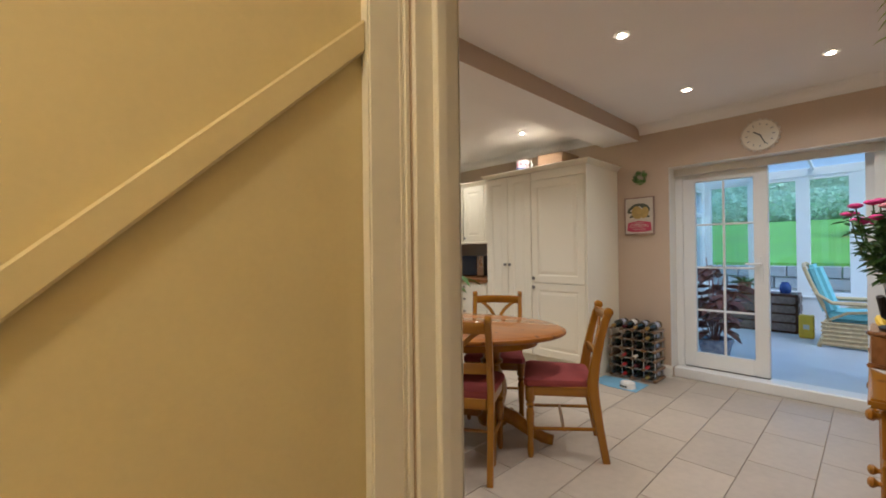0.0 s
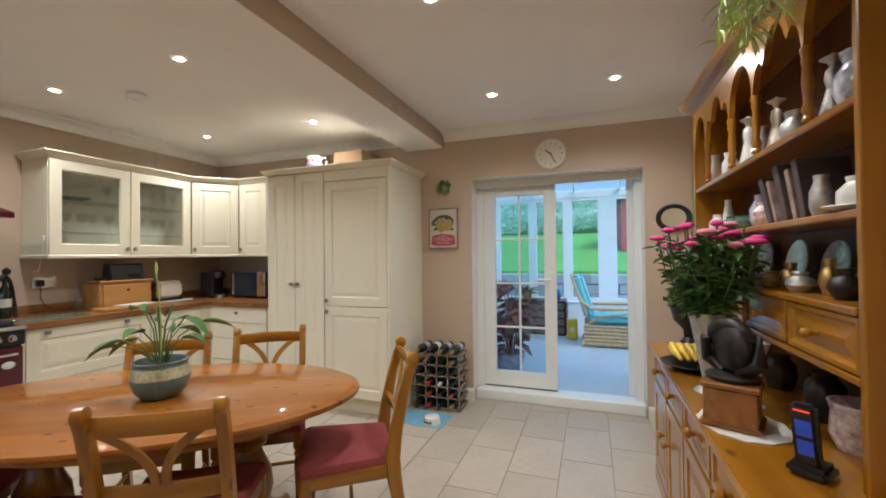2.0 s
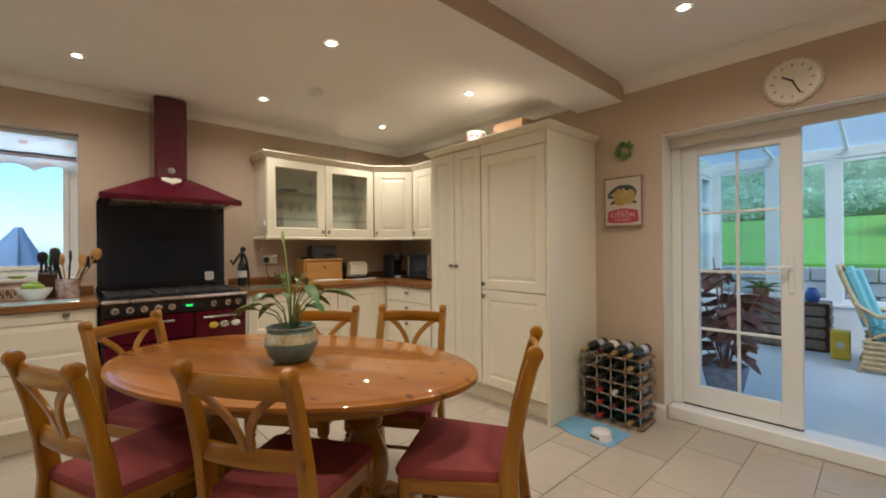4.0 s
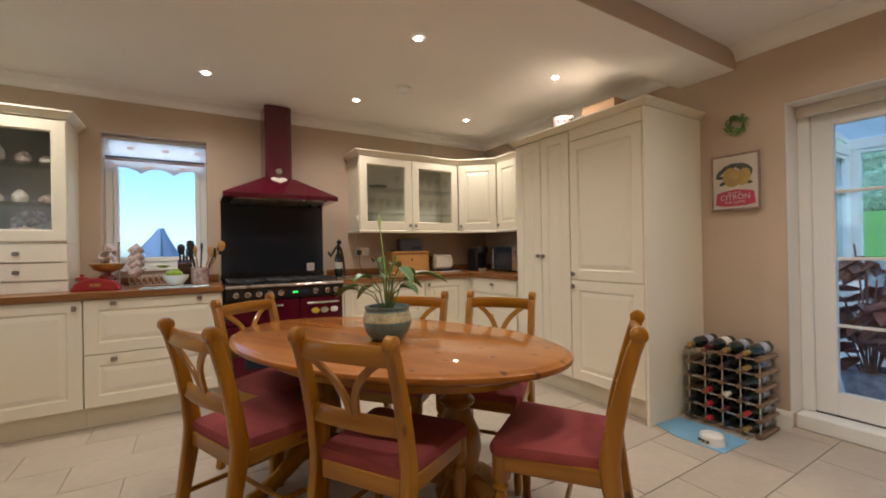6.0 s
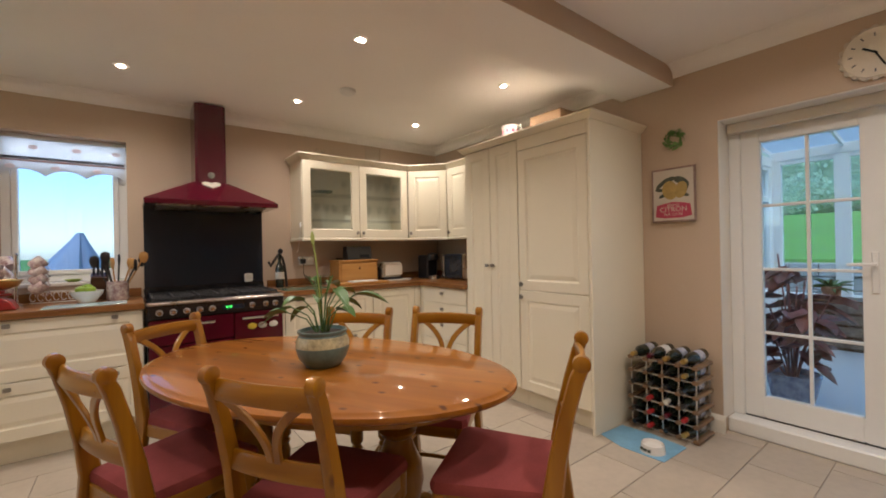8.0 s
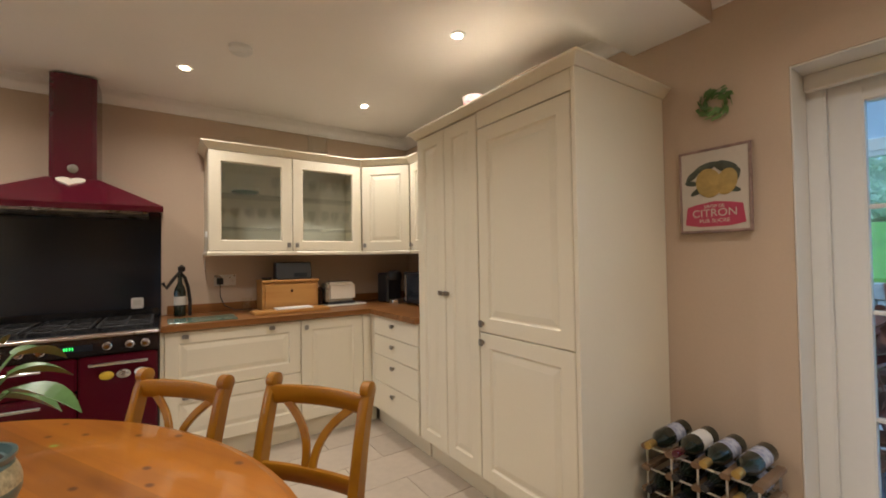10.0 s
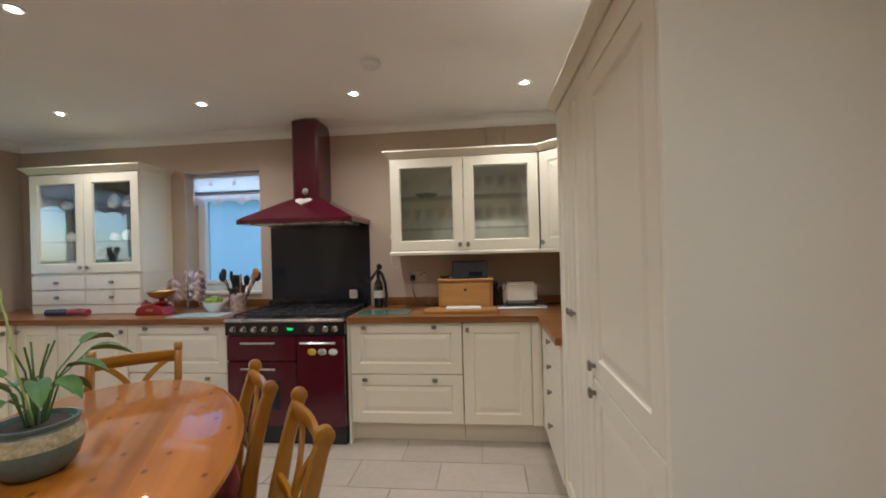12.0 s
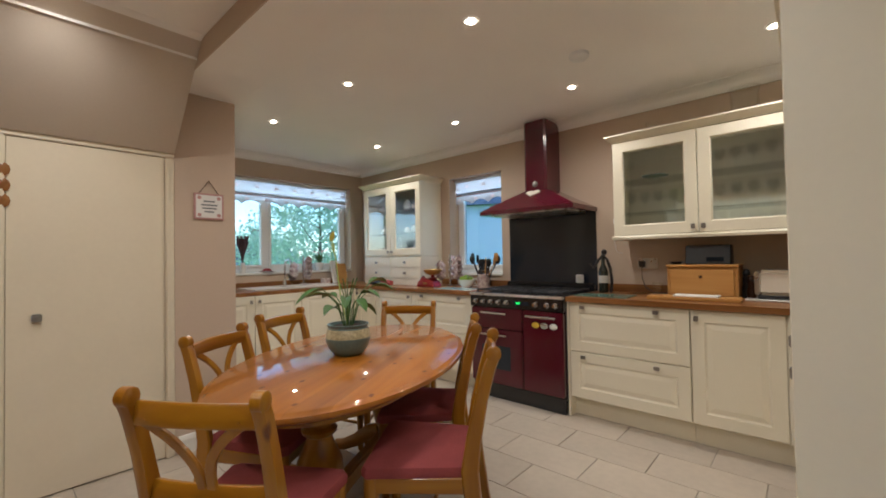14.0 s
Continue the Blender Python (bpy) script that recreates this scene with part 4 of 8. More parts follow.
oven_door(0.004, 0.535, 0.60, 0.785, False)
oven_door(0.004, 0.535, 0.13, 0.60, True)
oven_door(0.535, RW - 0.004, 0.13, 0.785, False)
part("control_panel", cube(bmesh.new(), 0.0, RW, -0.004, 0.05, 0.788, 0.885, 0.006, 2), M_BLACK, rc)
for x in (0.07, 0.15, 0.23, 0.31, 0.39, 0.66, 0.76, 0.83):
    bm = lathe(bmesh.new(), [(0.021, 0), (0.021, 0.006), (0.016, 0.008), (0.015, 0.03), (0.012, 0.034), (0, 0.034)], 20, m=pose(x, -0.004, 0.835, 90))
    kn = part("control_knob", bm, M_CHROME, rc, "chrome control knob", smooth=True)
part("display", cube(bmesh.new(), 0.455, 0.60, -0.0065, -0.003, 0.818, 0.852), M_SPLASH, rc)
for i, (a, b) in enumerate(((0.48, 0.486), (0.49, 0.496), (0.502, 0.508), (0.514, 0.518))):
    part("display_digit", cube(bmesh.new(), a, b, -0.0085, -0.0068, 0.828, 0.844), M_GREEN, rc, "green glowing digit")
part("rail", cube(bmesh.new(), -0.004, RW + 0.004, -0.022, 0.03, 0.886, 0.907, 0.008, 3), M_STEEL, rc, "steel front rail", smooth=True)
part("hob", cube(bmesh.new(), 0.0, RW, 0.031, 0.64, 0.893, 0.906, 0.004), M_BLACK, rc)
part("rear_upstand", cube(bmesh.new(), 0.0, RW, 0.60, 0.655, 0.907, 0.975, 0.012, 2), M_BLACK, rc)
for gx in (0.03, 0.315, 0.60):
    ps = part("pan_support", cube(bmesh.new(), gx, gx + 0.012, 0.06, 0.575, 0.923, 0.935, 0.002), M_IRON, rc, "black cast-iron pan support")
    x0, x1, y0, y1, zt = gx, gx + 0.265, 0.06, 0.575, 0.935
    for x in ((x0 + x1) / 2 - 0.006, x1 - 0.012):
        part("bar", cube(bmesh.new(), x, x + 0.012, y0, y1, zt - 0.012, zt, 0.002), M_IRON, ps)
    for y in (y0, y0 + 0.125, y0 + 0.25, y0 + 0.38, y1 - 0.012):
        part("bar", cube(bmesh.new(), x0, x1, y, y + 0.011, zt - 0.0125, zt - 0.0005, 0.002), M_IRON, ps)
    for x, y in ((x0, y0), (x1 - 0.012, y0), (x0, y1 - 0.012), (x1 - 0.012, y1 - 0.012)):
        part("foot", cube(bmesh.new(), x, x + 0.012, y, y + 0.012, 0.9065, zt - 0.0125), M_IRON, ps)
    for by in (0.19, 0.44):
        part("burner", lathe(bmesh.new(), [(0.05, 0.9055), (0.05, 0.914), (0.036, 0.916), (0.034, 0.923), (0, 0.924)], 20, (gx + 0.1325, by, 0)), M_IRON, rc, smooth=True)

sp = tagged(box("splashback", RX0 + 0.008, RX1 + 0.008, YN - 0.012, YN - 0.003, 0.905, 1.625, M_SPLASH, None, 0.001), "glossy black glass splashback behind the cooker", "splashback")

# extractor hood
hood = thing("cooker_hood", "burgundy chimney cooker hood over the range", "cooker hood", pose(1.765, YN, 0))
HW, HD = 0.91, 0.50
bm = bmesh.new()
lo = [bm.verts.new(p) for p in ((0, -HD, 1.645), (HW, -HD, 1.645), (HW, -0.004, 1.645), (0, -0.004, 1.645))]
hi = [bm.verts.new(p) for p in ((HW / 2 - 0.125, -0.28, 1.815), (HW / 2 + 0.125, -0.28, 1.815), (HW / 2 + 0.125, -0.004, 1.815), (HW / 2 - 0.125, -0.004, 1.815))]
bm.faces.new(lo[::-1])
bm.faces.new(hi)
for i in range(4):
    bm.faces.new((lo[i], lo[(i + 1) % 4], hi[(i + 1) % 4], hi[i]))
part("canopy", bm, M_BURG, hood)
part("lip", cube(bmesh.new(), -0.003, HW + 0.003, -HD - 0.004, -0.003, 1.606, 1.644, 0.003), M_BURG, hood)
part("filter", cube(bmesh.new(), 0.08, HW - 0.08, -HD + 0.06, -0.06, 1.598, 1.605), M_STEEL, hood, "grey metal grease filter")
bm = prism(bmesh.new(), [(HW / 2 - 0.112, -0.003), (HW / 2 - 0.112, -0.255), (HW / 2 - 0.09, -0.272), (HW / 2 + 0.09, -0.272), (HW / 2 + 0.112, -0.255), (HW / 2 + 0.112, -0.003)], 1.816, 2.455, 2)
ch = part("chimney", bm, M_BURG, hood)
part("badge", lathe(bmesh.new(), [(0.026, 0), (0.026, 0.005), (0.018, 0.008), (0, 0.008)], 20, m=pose(HW / 2, -0.272, 1.875, 90)), M_PEWTER, ch, "round metal control button", smooth=True)
heart = [(0.055 * (16 * math.sin(a) ** 3) / 16 * 1.25, 0.055 * (13 * math.cos(a) - 5 * math.cos(2 * a) - 2 * math.cos(3 * a) - math.cos(4 * a)) / 16) for a in [i * 2 * math.pi / 36 for i in range(36)]]
bm = prism(bmesh.new(), heart, -0.006, 0.006, 1)
bmesh.ops.transform(bm, matrix=pose(1.765 + HW / 2 - 0.005, YN - 0.315, 1.79, -54), verts=bm.verts)
tagged(part("heart_ornament", bm, M_CERAMIC), "small white heart ornament hung on the cooker hood", "ornament")


# ---- dining table ----
def ellipse(a, b, n=72):
    return [(a * math.cos(2 * math.pi * i / n), b * math.sin(2 * math.pi * i / n)) for i in range(n)]


TZ = 0.748
table = thing("dining_table", "oval varnished pine dining table on twin turned pedestals", "dining table", pose(2.321, 2.868, 0, 0, 0, 28.8))
# local y is the long way
n = 80
bm = bmesh.new()
prof = [(-0.05, TZ - 0.045), (-0.028, TZ - 0.044), (-0.012, TZ - 0.036), (-0.003, TZ - 0.03), (0.0, TZ - 0.022), (-0.003, TZ - 0.012), (-0.016, TZ - 0.009), (-0.022, TZ - 0.004), (-0.03, TZ)]
rings = [[bm.verts.new((x, y, z)) for x, y in ellipse(0.52 + o, 0.88 + o, n)] for o, z in prof]
for a, b in zip(rings, rings[1:]):
    for i in range(n):
        bm.faces.new((a[i], a[(i + 1) % n], b[(i + 1) % n], b[i]))
bm.faces.new(rings[0][::-1])
bm.faces.new(rings[-1])
part("tabletop", bm, M_TABLE, table, smooth=True)
part("apron", prism(bmesh.new(), ellipse(0.38, 0.70, 48), TZ - 0.11, TZ - 0.047, 2), M_PINEY, table)
for s in (-1, 1):
    py = 0.40 * s
    part("pedestal", lathe(bmesh.new(), [(0.095, 0.11), (0.1, 0.14), (0.07, 0.17), (0.062, 0.2), (0.085, 0.25), (0.1, 0.32), (0.092, 0.39), (0.06, 0.46), (0.05, 0.49), (0.07, 0.505), (0.075, 0.52), (0.055, 0.535), (0.06, 0.57), (0.085, 0.6), (0.09, 0.637)], 28, (0, py, 0)), M_PINEZ, table, smooth=True)
    for k in range(3):
        ang = math.pi / 2 * s + (k - 1) * math.radians(80)
        d = Vector((math.cos(ang), math.sin(ang), 0))
        pts = [Vector((0, py, 0.17)) + d * 0.06, Vector((0, py, 0.15)) + d * 0.14, Vector((0, py, 0.085)) + d * 0.24, Vector((0, py, 0.045)) + d * 0.33, Vector((0, py, 0.035)) + d * 0.39]
        part("foot", tube(bmesh.new(), pts, [0.05, 0.048, 0.04, 0.036, 0.033], 10, (0.75, 1.0)), M_PINE, table, smooth=True)
part("stretcher", cube(bmesh.new(), -0.03, 0.03, -0.34, 0.34, 0.14, 0.22, 0.008, 2), M_PINEY, table)


# ---- dining chairs: local y faces forwards, x across, origin on the floor below the middle of the back's top ----
def bow(p, q, sag, n=8):
    p, q, s = Vector(p), Vector(q), Vector(sag)
    return [p.lerp(q, i / n) + s * (4 * (i / n) * (1 - i / n)) for i in range(n + 1)]


def plank(bm, pts, w, th, wide):
    """A board of the given width along the wide direction, following points."""
    wide = Vector(wide)
    rings = []
    for i, p in enumerate(pts):
        d = (pts[min(i + 1, len(pts) - 1)] - pts[max(i - 1, 0)]).normalized()
        k = d.cross(wide).normalized()
        u = k.cross(d).normalized()
        ww = w[i] if hasattr(w, "__len__") else w
        r = []
        for a, b in ((-1, -0.6), (-0.8, -1), (0.8, -1), (1, -0.6), (1, 0.6), (0.8, 1), (-0.8, 1), (-1, 0.6)):
            r.append(bm.verts.new(p + u * a * ww / 2 + k * b * th / 2))
        rings.append(r)
    for a, b in zip(rings, rings[1:]):
        for j in range(8):
            bm.faces.new((a[j], a[(j + 1) % 8], b[(j + 1) % 8], b[j]))
    bm.faces.new(rings[0][::-1])
    bm.faces.new(rings[-1])
    return bm


def dining_chair():
    o = thing("dining_chair", "varnished pine dining chair with red fabric seat", "dining chair", group="chairs round the table")
    W = 0.19
    for s in (-1, 1):
        pts = [Vector((s * W * 0.98, y, z)) for y, z in ((0.02, 0.0), (0.055, 0.2), (0.085, 0.38), (0.092, 0.46), (0.075, 0.58), (0.045, 0.72), (0.015, 0.83), (-0.002, 0.87))]
        bm = plank(bmesh.new(), pts, [0.042, 0.048, 0.062, 0.064, 0.055, 0.046, 0.044, 0.04], 0.034, (0, 1, 0))
        lathe(bm, [(0, -0.019), (0.02, -0.0185), (0.027, -0.014), (0.027, 0.014), (0.02, 0.0185), (0, 0.019)], 16, m=pose(s * W * 0.98, 0.0, 0.878, 0, 90, 0))
        part("rear_leg", bm, M_PINEZ, o, smooth=True)
    part("top_rail", plank(bmesh.new(), bow((-W + 0.012, 0.016, 0.835), (W - 0.012, 0.016, 0.835), (0, -0.022, 0.004)), 0.062, 0.02, (0, 0.15, 1)), M_PINE, o, smooth=True)
    part("lower_rail", plank(bmesh.new(), bow((-W + 0.012, 0.07, 0.605), (W - 0.012, 0.07, 0.605), (0, -0.015, 0.0)), 0.058, 0.02, (0, 0.2, 1)), M_PINE, o, smooth=True)
    for s in (-1, 1):
        pts = []
        for i in range(11):
            f3 = i / 10
            x = s * (0.014 + 0.125 * f3 ** 2.1)
            pts.append(Vector((x, 0.056 - 0.055 * f3 - 0.004 * math.sin(math.pi * f3), 0.625 + 0.195 * f3 ** 0.85)))
        part("splat", plank(bmesh.new(), pts, 0.027, 0.014, (1, 0, 0)), M_PINEZ, o, smooth=True)
    # seat
    sz, fw = 0.445, 0.222
    bm = bmesh.new()
    poly = [(-W + 0.01, 0.085), (W - 0.01, 0.085), (fw, 0.465), (fw - 0.02, 0.485), (-fw + 0.02, 0.485), (-fw, 0.465)]
    lows = [[bm.verts.new((x * k, 0.285 + (y - 0.285) * k, z)) for x, y in poly] for k, z in ((1.0, sz - 0.012), (1.012, sz + 0.008), (0.985, sz + 0.024), (0.9, sz + 0.034), (0.5, sz + 0.041))]
    for a, b in zip(lows, lows[1:]):
        for i in range(6):
            bm.faces.new((a[i], a[(i + 1) % 6], b[(i + 1) % 6], b[i]))
    bm.faces.new(lows[0][::-1])
    bm.faces.new(lows[-1])
    part("seat", bm, M_FABRIC, o, "padded red fabric seat", smooth=True)
    for s in (-1, 1):
        part("side_rail", plank(bmesh.new(), [Vector((s * (W - 0.012), 0.09, 0.405)), Vector((s * (fw - 0.02), 0.455, 0.405))], 0.06, 0.022, (0, 0, 1)), M_PINEY, o)
        part("front_leg", lathe(bmesh.new(), [(0.014, 0.0), (0.018, 0.02), (0.02, 0.06), (0.017, 0.1), (0.022, 0.2), (0.026, 0.27), (0.018, 0.3), (0.027, 0.315), (0.018, 0.33), (0.029, 0.345), (0.03, 0.43)], 14, (s * (fw - 0.03), 0.452, 0)), M_PINEZ, o, smooth=True)
        part("side_stretcher", tube(bmesh.new(), [(s * (W - 0.008), 0.06, 0.19), (s * (fw - 0.03), 0.45, 0.17)], 0.011, 8), M_PINEY, o, smooth=True)
    part("front_rail", cube(bmesh.new(), -fw + 0.05, fw - 0.05, 0.445, 0.467, 0.375, 0.435, 0.003), M_PINE, o)
    part("back_rail", cube(bmesh.new(), -W + 0.03, W - 0.03, 0.078, 0.10, 0.375, 0.435, 0.003), M_PINE, o)
    part("cross_stretcher", tube(bmesh.new(), [(-0.2, 0.26, 0.18), (0.2, 0.26, 0.18)], 0.01, 8), M_PINE, o, smooth=True)
    return o


first = None
for x, y, fx, fy in ((1.54, 2.838, 0.92, 0.39), (1.953, 2.314, 0.846, 0.534), (2.896, 1.93, -0.56, 0.83), (1.814, 3.698, 0.578, -0.816), (2.739, 3.307, -0.78, -0.62), (3.107, 2.944, -0.814, -0.58)):
    m = pose(x, y, 0, 0, 0, math.degrees(math.atan2(-fx, fy)))
    if first is None:
        first = dining_chair()
        first.matrix_world = m
    else:
        copy_thing(first, m)

# ---- pine dresser along the south wall ----
DX0, DX1, DY0, DY1, DZ = 2.13, 3.85, YS + 0.004, 0.775, 0.80
dr = thing("pine_dresser", "large varnished pine dresser with arched plate rack and drawers", "dresser")
part("carcass", cube(bmesh.new(), DX0 + 0.03, DX1 - 0.03, DY0 + 0.01, DY1 - 0.045, 0.08, DZ - 0.028, 0.003), M_PINEZ, dr)
part("plinth", cube(bmesh.new(), DX0 + 0.015, DX1 - 0.015, DY0 + 0.005, DY1 - 0.03, 0.0, 0.085, 0.006), M_PINE, dr)
part("top", cube(bmesh.new(), DX0, DX1, DY0, DY1, DZ - 0.028, DZ, 0.007, 2), M_PINE, dr)


def turned_knob(parent, x, y, z, r=0.019):
    bm = lathe(bmesh.new(), [(r * 0.55, 0), (r * 0.45, 0.008), (r * 0.5, 0.012), (r, 0.022), (r * 0.95, 0.032), (r * 0.5, 0.038), (0, 0.039)], 14, m=pose(x, y, z, -90))
    return part("knob", bm, M_PINE, parent, "turned pine knob", smooth=True)


def wood_front(name, x0, x1, z0, z1, y, parent=dr, bord=0.035):
    bm = panel(bmesh.new(), -x1, -x0, z0, z1, False, 0, 0.02, bord)
    bmesh.ops.transform(bm, matrix=pose(0, y, 0, 0, 0, 180), verts=bm.verts)
    return part(name, bm, M_PINE, parent)


w4 = (DX1 - DX0 - 0.10) / 4
for i in range(4):
    a = DX0 + 0.05 + i * w4
    f5 = wood_front("drawer", a + 0.01, a + w4 - 0.01, 0.61, 0.755, DY1 - 0.028)
    turned_knob(f5, a + w4 / 2, DY1 - 0.03, 0.683)
    f5 = wood_front("door", a + 0.01, a + w4 - 0.01, 0.11, 0.59, DY1 - 0.028, bord=0.06)
    turned_knob(f5, a + (0.06 if i % 2 else w4 - 0.06), DY1 - 0.03, 0.40)
# upper part
UX0, UX1, UY, UT = 2.235, 3.745, 0.535, 2.10
for x in (UX0, UX1 - 0.022):
    part("upright", cube(bmesh.new(), x, x + 0.022, DY0, UY, DZ, UT, 0.003), M_PINEZ, dr)
for y, z, k in ((0.366, 1.59, 0.010), (0.40, 1.05, 0.009), (0.34, 1.70, 0.004)):
    part("knot", lathe(bmesh.new(), [(1, 0), (0.9, 0.0006), (0, 0.0008)], 18, m=Matrix.Translation((UX0, y, z)) @ pose(0, 0, 0, 0, -90, 0) @ Matrix.Diagonal((k * 1.4, k, 1, 1))), M_KNOT, dr, "red-brown round knot in the pine")
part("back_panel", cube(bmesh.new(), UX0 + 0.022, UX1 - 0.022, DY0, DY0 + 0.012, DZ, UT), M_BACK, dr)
for z in (1.425, 1.68):
    part("shelf", cube(bmesh.new(), UX0 + 0.022, UX1 - 0.022, DY0 + 0.012, UY - 0.004, z - 0.022, z, 0.004), M_PINE, dr)
part("shelf", cube(bmesh.new(), UX0 + 0.022, UX1 - 0.022, DY0 + 0.012, UY + 0.006, 1.185, 1.205, 0.004), M_PINE, dr)
part("shelf", cube(bmesh.new(), UX0 + 0.022, UX1 - 0.022, DY0 + 0.012, UY, 1.03, 1.048, 0.003), M_PINE, dr)
wd = (UX1 - UX0 - 0.044) / 4
for i in range(4):
    a = UX0 + 0.022 + i * wd
    f5 = wood_front("drawer", a + 0.006, a + wd - 0.006, 1.052, 1.182, UY - 0.003, bord=0.022)
    turned_knob(f5, a + wd / 2, UY - 0.004, 1.117, 0.013)
    part("divider", cube(bmesh.new(), a - 0.004, a + 0.004, DY0 + 0.02, UY - 0.03, 1.049, 1.184), M_PINE, dr)
# arched frieze: five arches of two sizes and turned columns
def arch_frieze(x0, x1, z0, z1, y0, y1, n=32):
    """A board with one arch cut out below: round when narrow, three-lobed when wide."""
    lows, top = [], z1 - z0 - 0.05
    for i in range(n + 1):
        c = abs(2 * i / n - 1)
        h = math.sqrt(max(0, 1 - (c / 0.94) ** 2))
        if x1 - x0 > 0.3:
            h = max(math.sqrt(max(0, 1 - (c / 0.52) ** 2)), 0.58 * math.sqrt(max(0, 1 - ((c - 0.68) / 0.28) ** 2)))
        lows.append((x0 + (x1 - x0) * i / n, z0 + h * top))
    return prism(bmesh.new(), lows + [(x1, z1), (x0, z1)], y0, y1, 1)


edges = [UX0 + 0.022, UX0 + 0.25, UX0 + 0.62, UX1 - 0.62, UX1 - 0.25, UX1 - 0.022]
for a, b in zip(edges, edges[1:]):
    part("arch", arch_frieze(a, b, 1.885, UT, UY - 0.022, UY - 0.002), M_PINE, dr)
for x in edges[1:-1]:
    part("column", lathe(bmesh.new(), [(0.014, 1.681), (0.017, 1.69), (0.011, 1.70), (0.016, 1.715), (0.01, 1.74), (0.015, 1.79), (0.01, 1.835), (0.016, 1.85), (0.012, 1.862), (0.017, 1.875), (0.015, 1.888)], 14, (x, UY - 0.013, 0)), M_PINEZ, dr, smooth=True)
part("top_board", cube(bmesh.new(), UX0, UX1, DY0, UY, UT, UT + 0.018), M_PINE, dr)
cpr = [(-0.01, UT - 0.005), (0.0, UT - 0.005), (0.012, UT + 0.012), (0.035, UT + 0.03), (0.05, UT + 0.05), (0.055, UT + 0.062), (-0.01, UT + 0.062)]
part("cornice", sweep(bmesh.new(), [(UX1, DY0), (UX1, UY), (UX0, UY), (UX0, DY0)], [(-o, z) for o, z in cpr]), M_PINE, dr)

# ---- wine rack ----
wr = thing("wine_rack", "wood and metal wine rack filled with dark bottles", "wine rack")
RKX0, RKX1, RKY0, RKY1 = 4.40, 4.63, 2.155, 2.56
cols, rows_n = 4, 6
cw, rh = (RKY1 - RKY0) / cols, 0.09
ZR = 0.018
for c2 in range(cols + 1):
    y = RKY0 + c2 * cw
    for x in (RKX0 + 0.012, RKX1 - 0.015):
        part("upright_strip", cube(bmesh.new(), x, x + 0.003, y - 0.004, y + 0.004, 0.0, ZR + (rows_n - 1) * rh), M_STEEL, wr)
    for r in range(rows_n):
        z = ZR + r * rh
        sec = [(y - 0.018, z - 0.004), (y - 0.012, z - 0.011), (y + 0.012, z - 0.011), (y + 0.018, z - 0.004), (y + 0.018, z + 0.004), (y + 0.012, z + 0.011), (y - 0.012, z + 0.011), (y - 0.018, z + 0.004)]
        part("wooden_bar", prism(bmesh.new(), sec, RKX0 - 0.006, RKX1, 0), M_GREYWOOD, wr)
for r in range(rows_n):
    z = ZR + r * rh
    for x in (RKX0 + 0.004, RKX1 - 0.008):
        part("cross_strip", cube(bmesh.new(), x, x + 0.003, RKY0, RKY1, z - 0.004, z + 0.004), M_STEEL, wr)


def wine_bottle(at, glass_mat, cap_mat, lab):
    """Lies along local z, neck at the top."""
    o = thing("wine_bottle", lab, "wine bottle", at, "bottles in the wine rack")
    part("bottle", lathe(bmesh.new(), [(0, 0.01), (0.032, 0.0), (0.038, 0.006), (0.038, 0.19), (0.033, 0.21), (0.018, 0.235), (0.014, 0.25), (0.014, 0.255)], 14), glass_mat, o, smooth=True)
    part("capsule", lathe(bmesh.new(), [(0.0145, 0.255), (0.0145, 0.268), (0.0152, 0.27), (0.0152, 0.302), (0.014, 0.304), (0, 0.304)], 12), cap_mat, o, smooth=True)
    part("label", lathe(bmesh.new(), [(0.0384, 0.06), (0.0384, 0.14)], 14), M_LINEN if cap_mat in (M_BURG, M_WHITECAP) else M_BLUEWHITE, o, "printed paper label", smooth=True)
    return o


caps = [M_REDCAP, M_BLACK, M_GOLDCAP, M_BURG, M_WHITECAP, M_GOLDCAP, M_BLACK]
names = ["red", "black", "gold", "burgundy", "white", "gold", "black"]
protos = {}
rng = random.Random(5)
for r in range(rows_n):
    for c2 in range(cols):
        if rng.random() < 0.03 and r < rows_n - 1:
            continue
        k = rng.randrange(len(caps))
        z = ZR + r * rh + 0.0395
        m = pose(RKX1 + 0.03 - 0.03 * rng.random(), RKY0 + (c2 + 0.5) * cw, z, 0, -90, 0)
        if k in protos:
            copy_thing(protos[k], m)
        else:
            protos[k] = wine_bottle(m, M_BOTTLE, caps[k], "dark wine bottle with a %s capsule lying in the rack" % names[k])


# ---- leaves and plants ----
def leaf_blade(bm, base, tip, width, droop=0.0, n=4, side=None):
    """A pointed leaf from base to tip, bent and slightly folded."""
    a, b = Vector(base), Vector(tip)
    d = b - a
    s = side or d.cross(Vector((0, 0, 1)))
    if s.length < 1e-5:
        s = Vector((1, 0, 0))
    s = s.normalized()
    prev = None
    for i in range(n + 1):
        f3 = i / n
        c = a + d * f3 + Vector((0, 0, -droop * f3 * f3 + droop * 0.5 * f3))
        w = width * math.sin(math.pi * min(1, 0.12 + 0.88 * f3)) ** 0.8 * 0.5
        up = Vector((0, 0, -w * 0.35))
        row = [bm.verts.new(c - s * w - up), bm.verts.new(c + up), bm.verts.new(c + s * w - up)]
        if prev:
            bm.faces.new((prev[0], prev[1], row[1], row[0]))
            bm.faces.new((prev[1], prev[2], row[2], row[1]))
        prev = row
    return bm


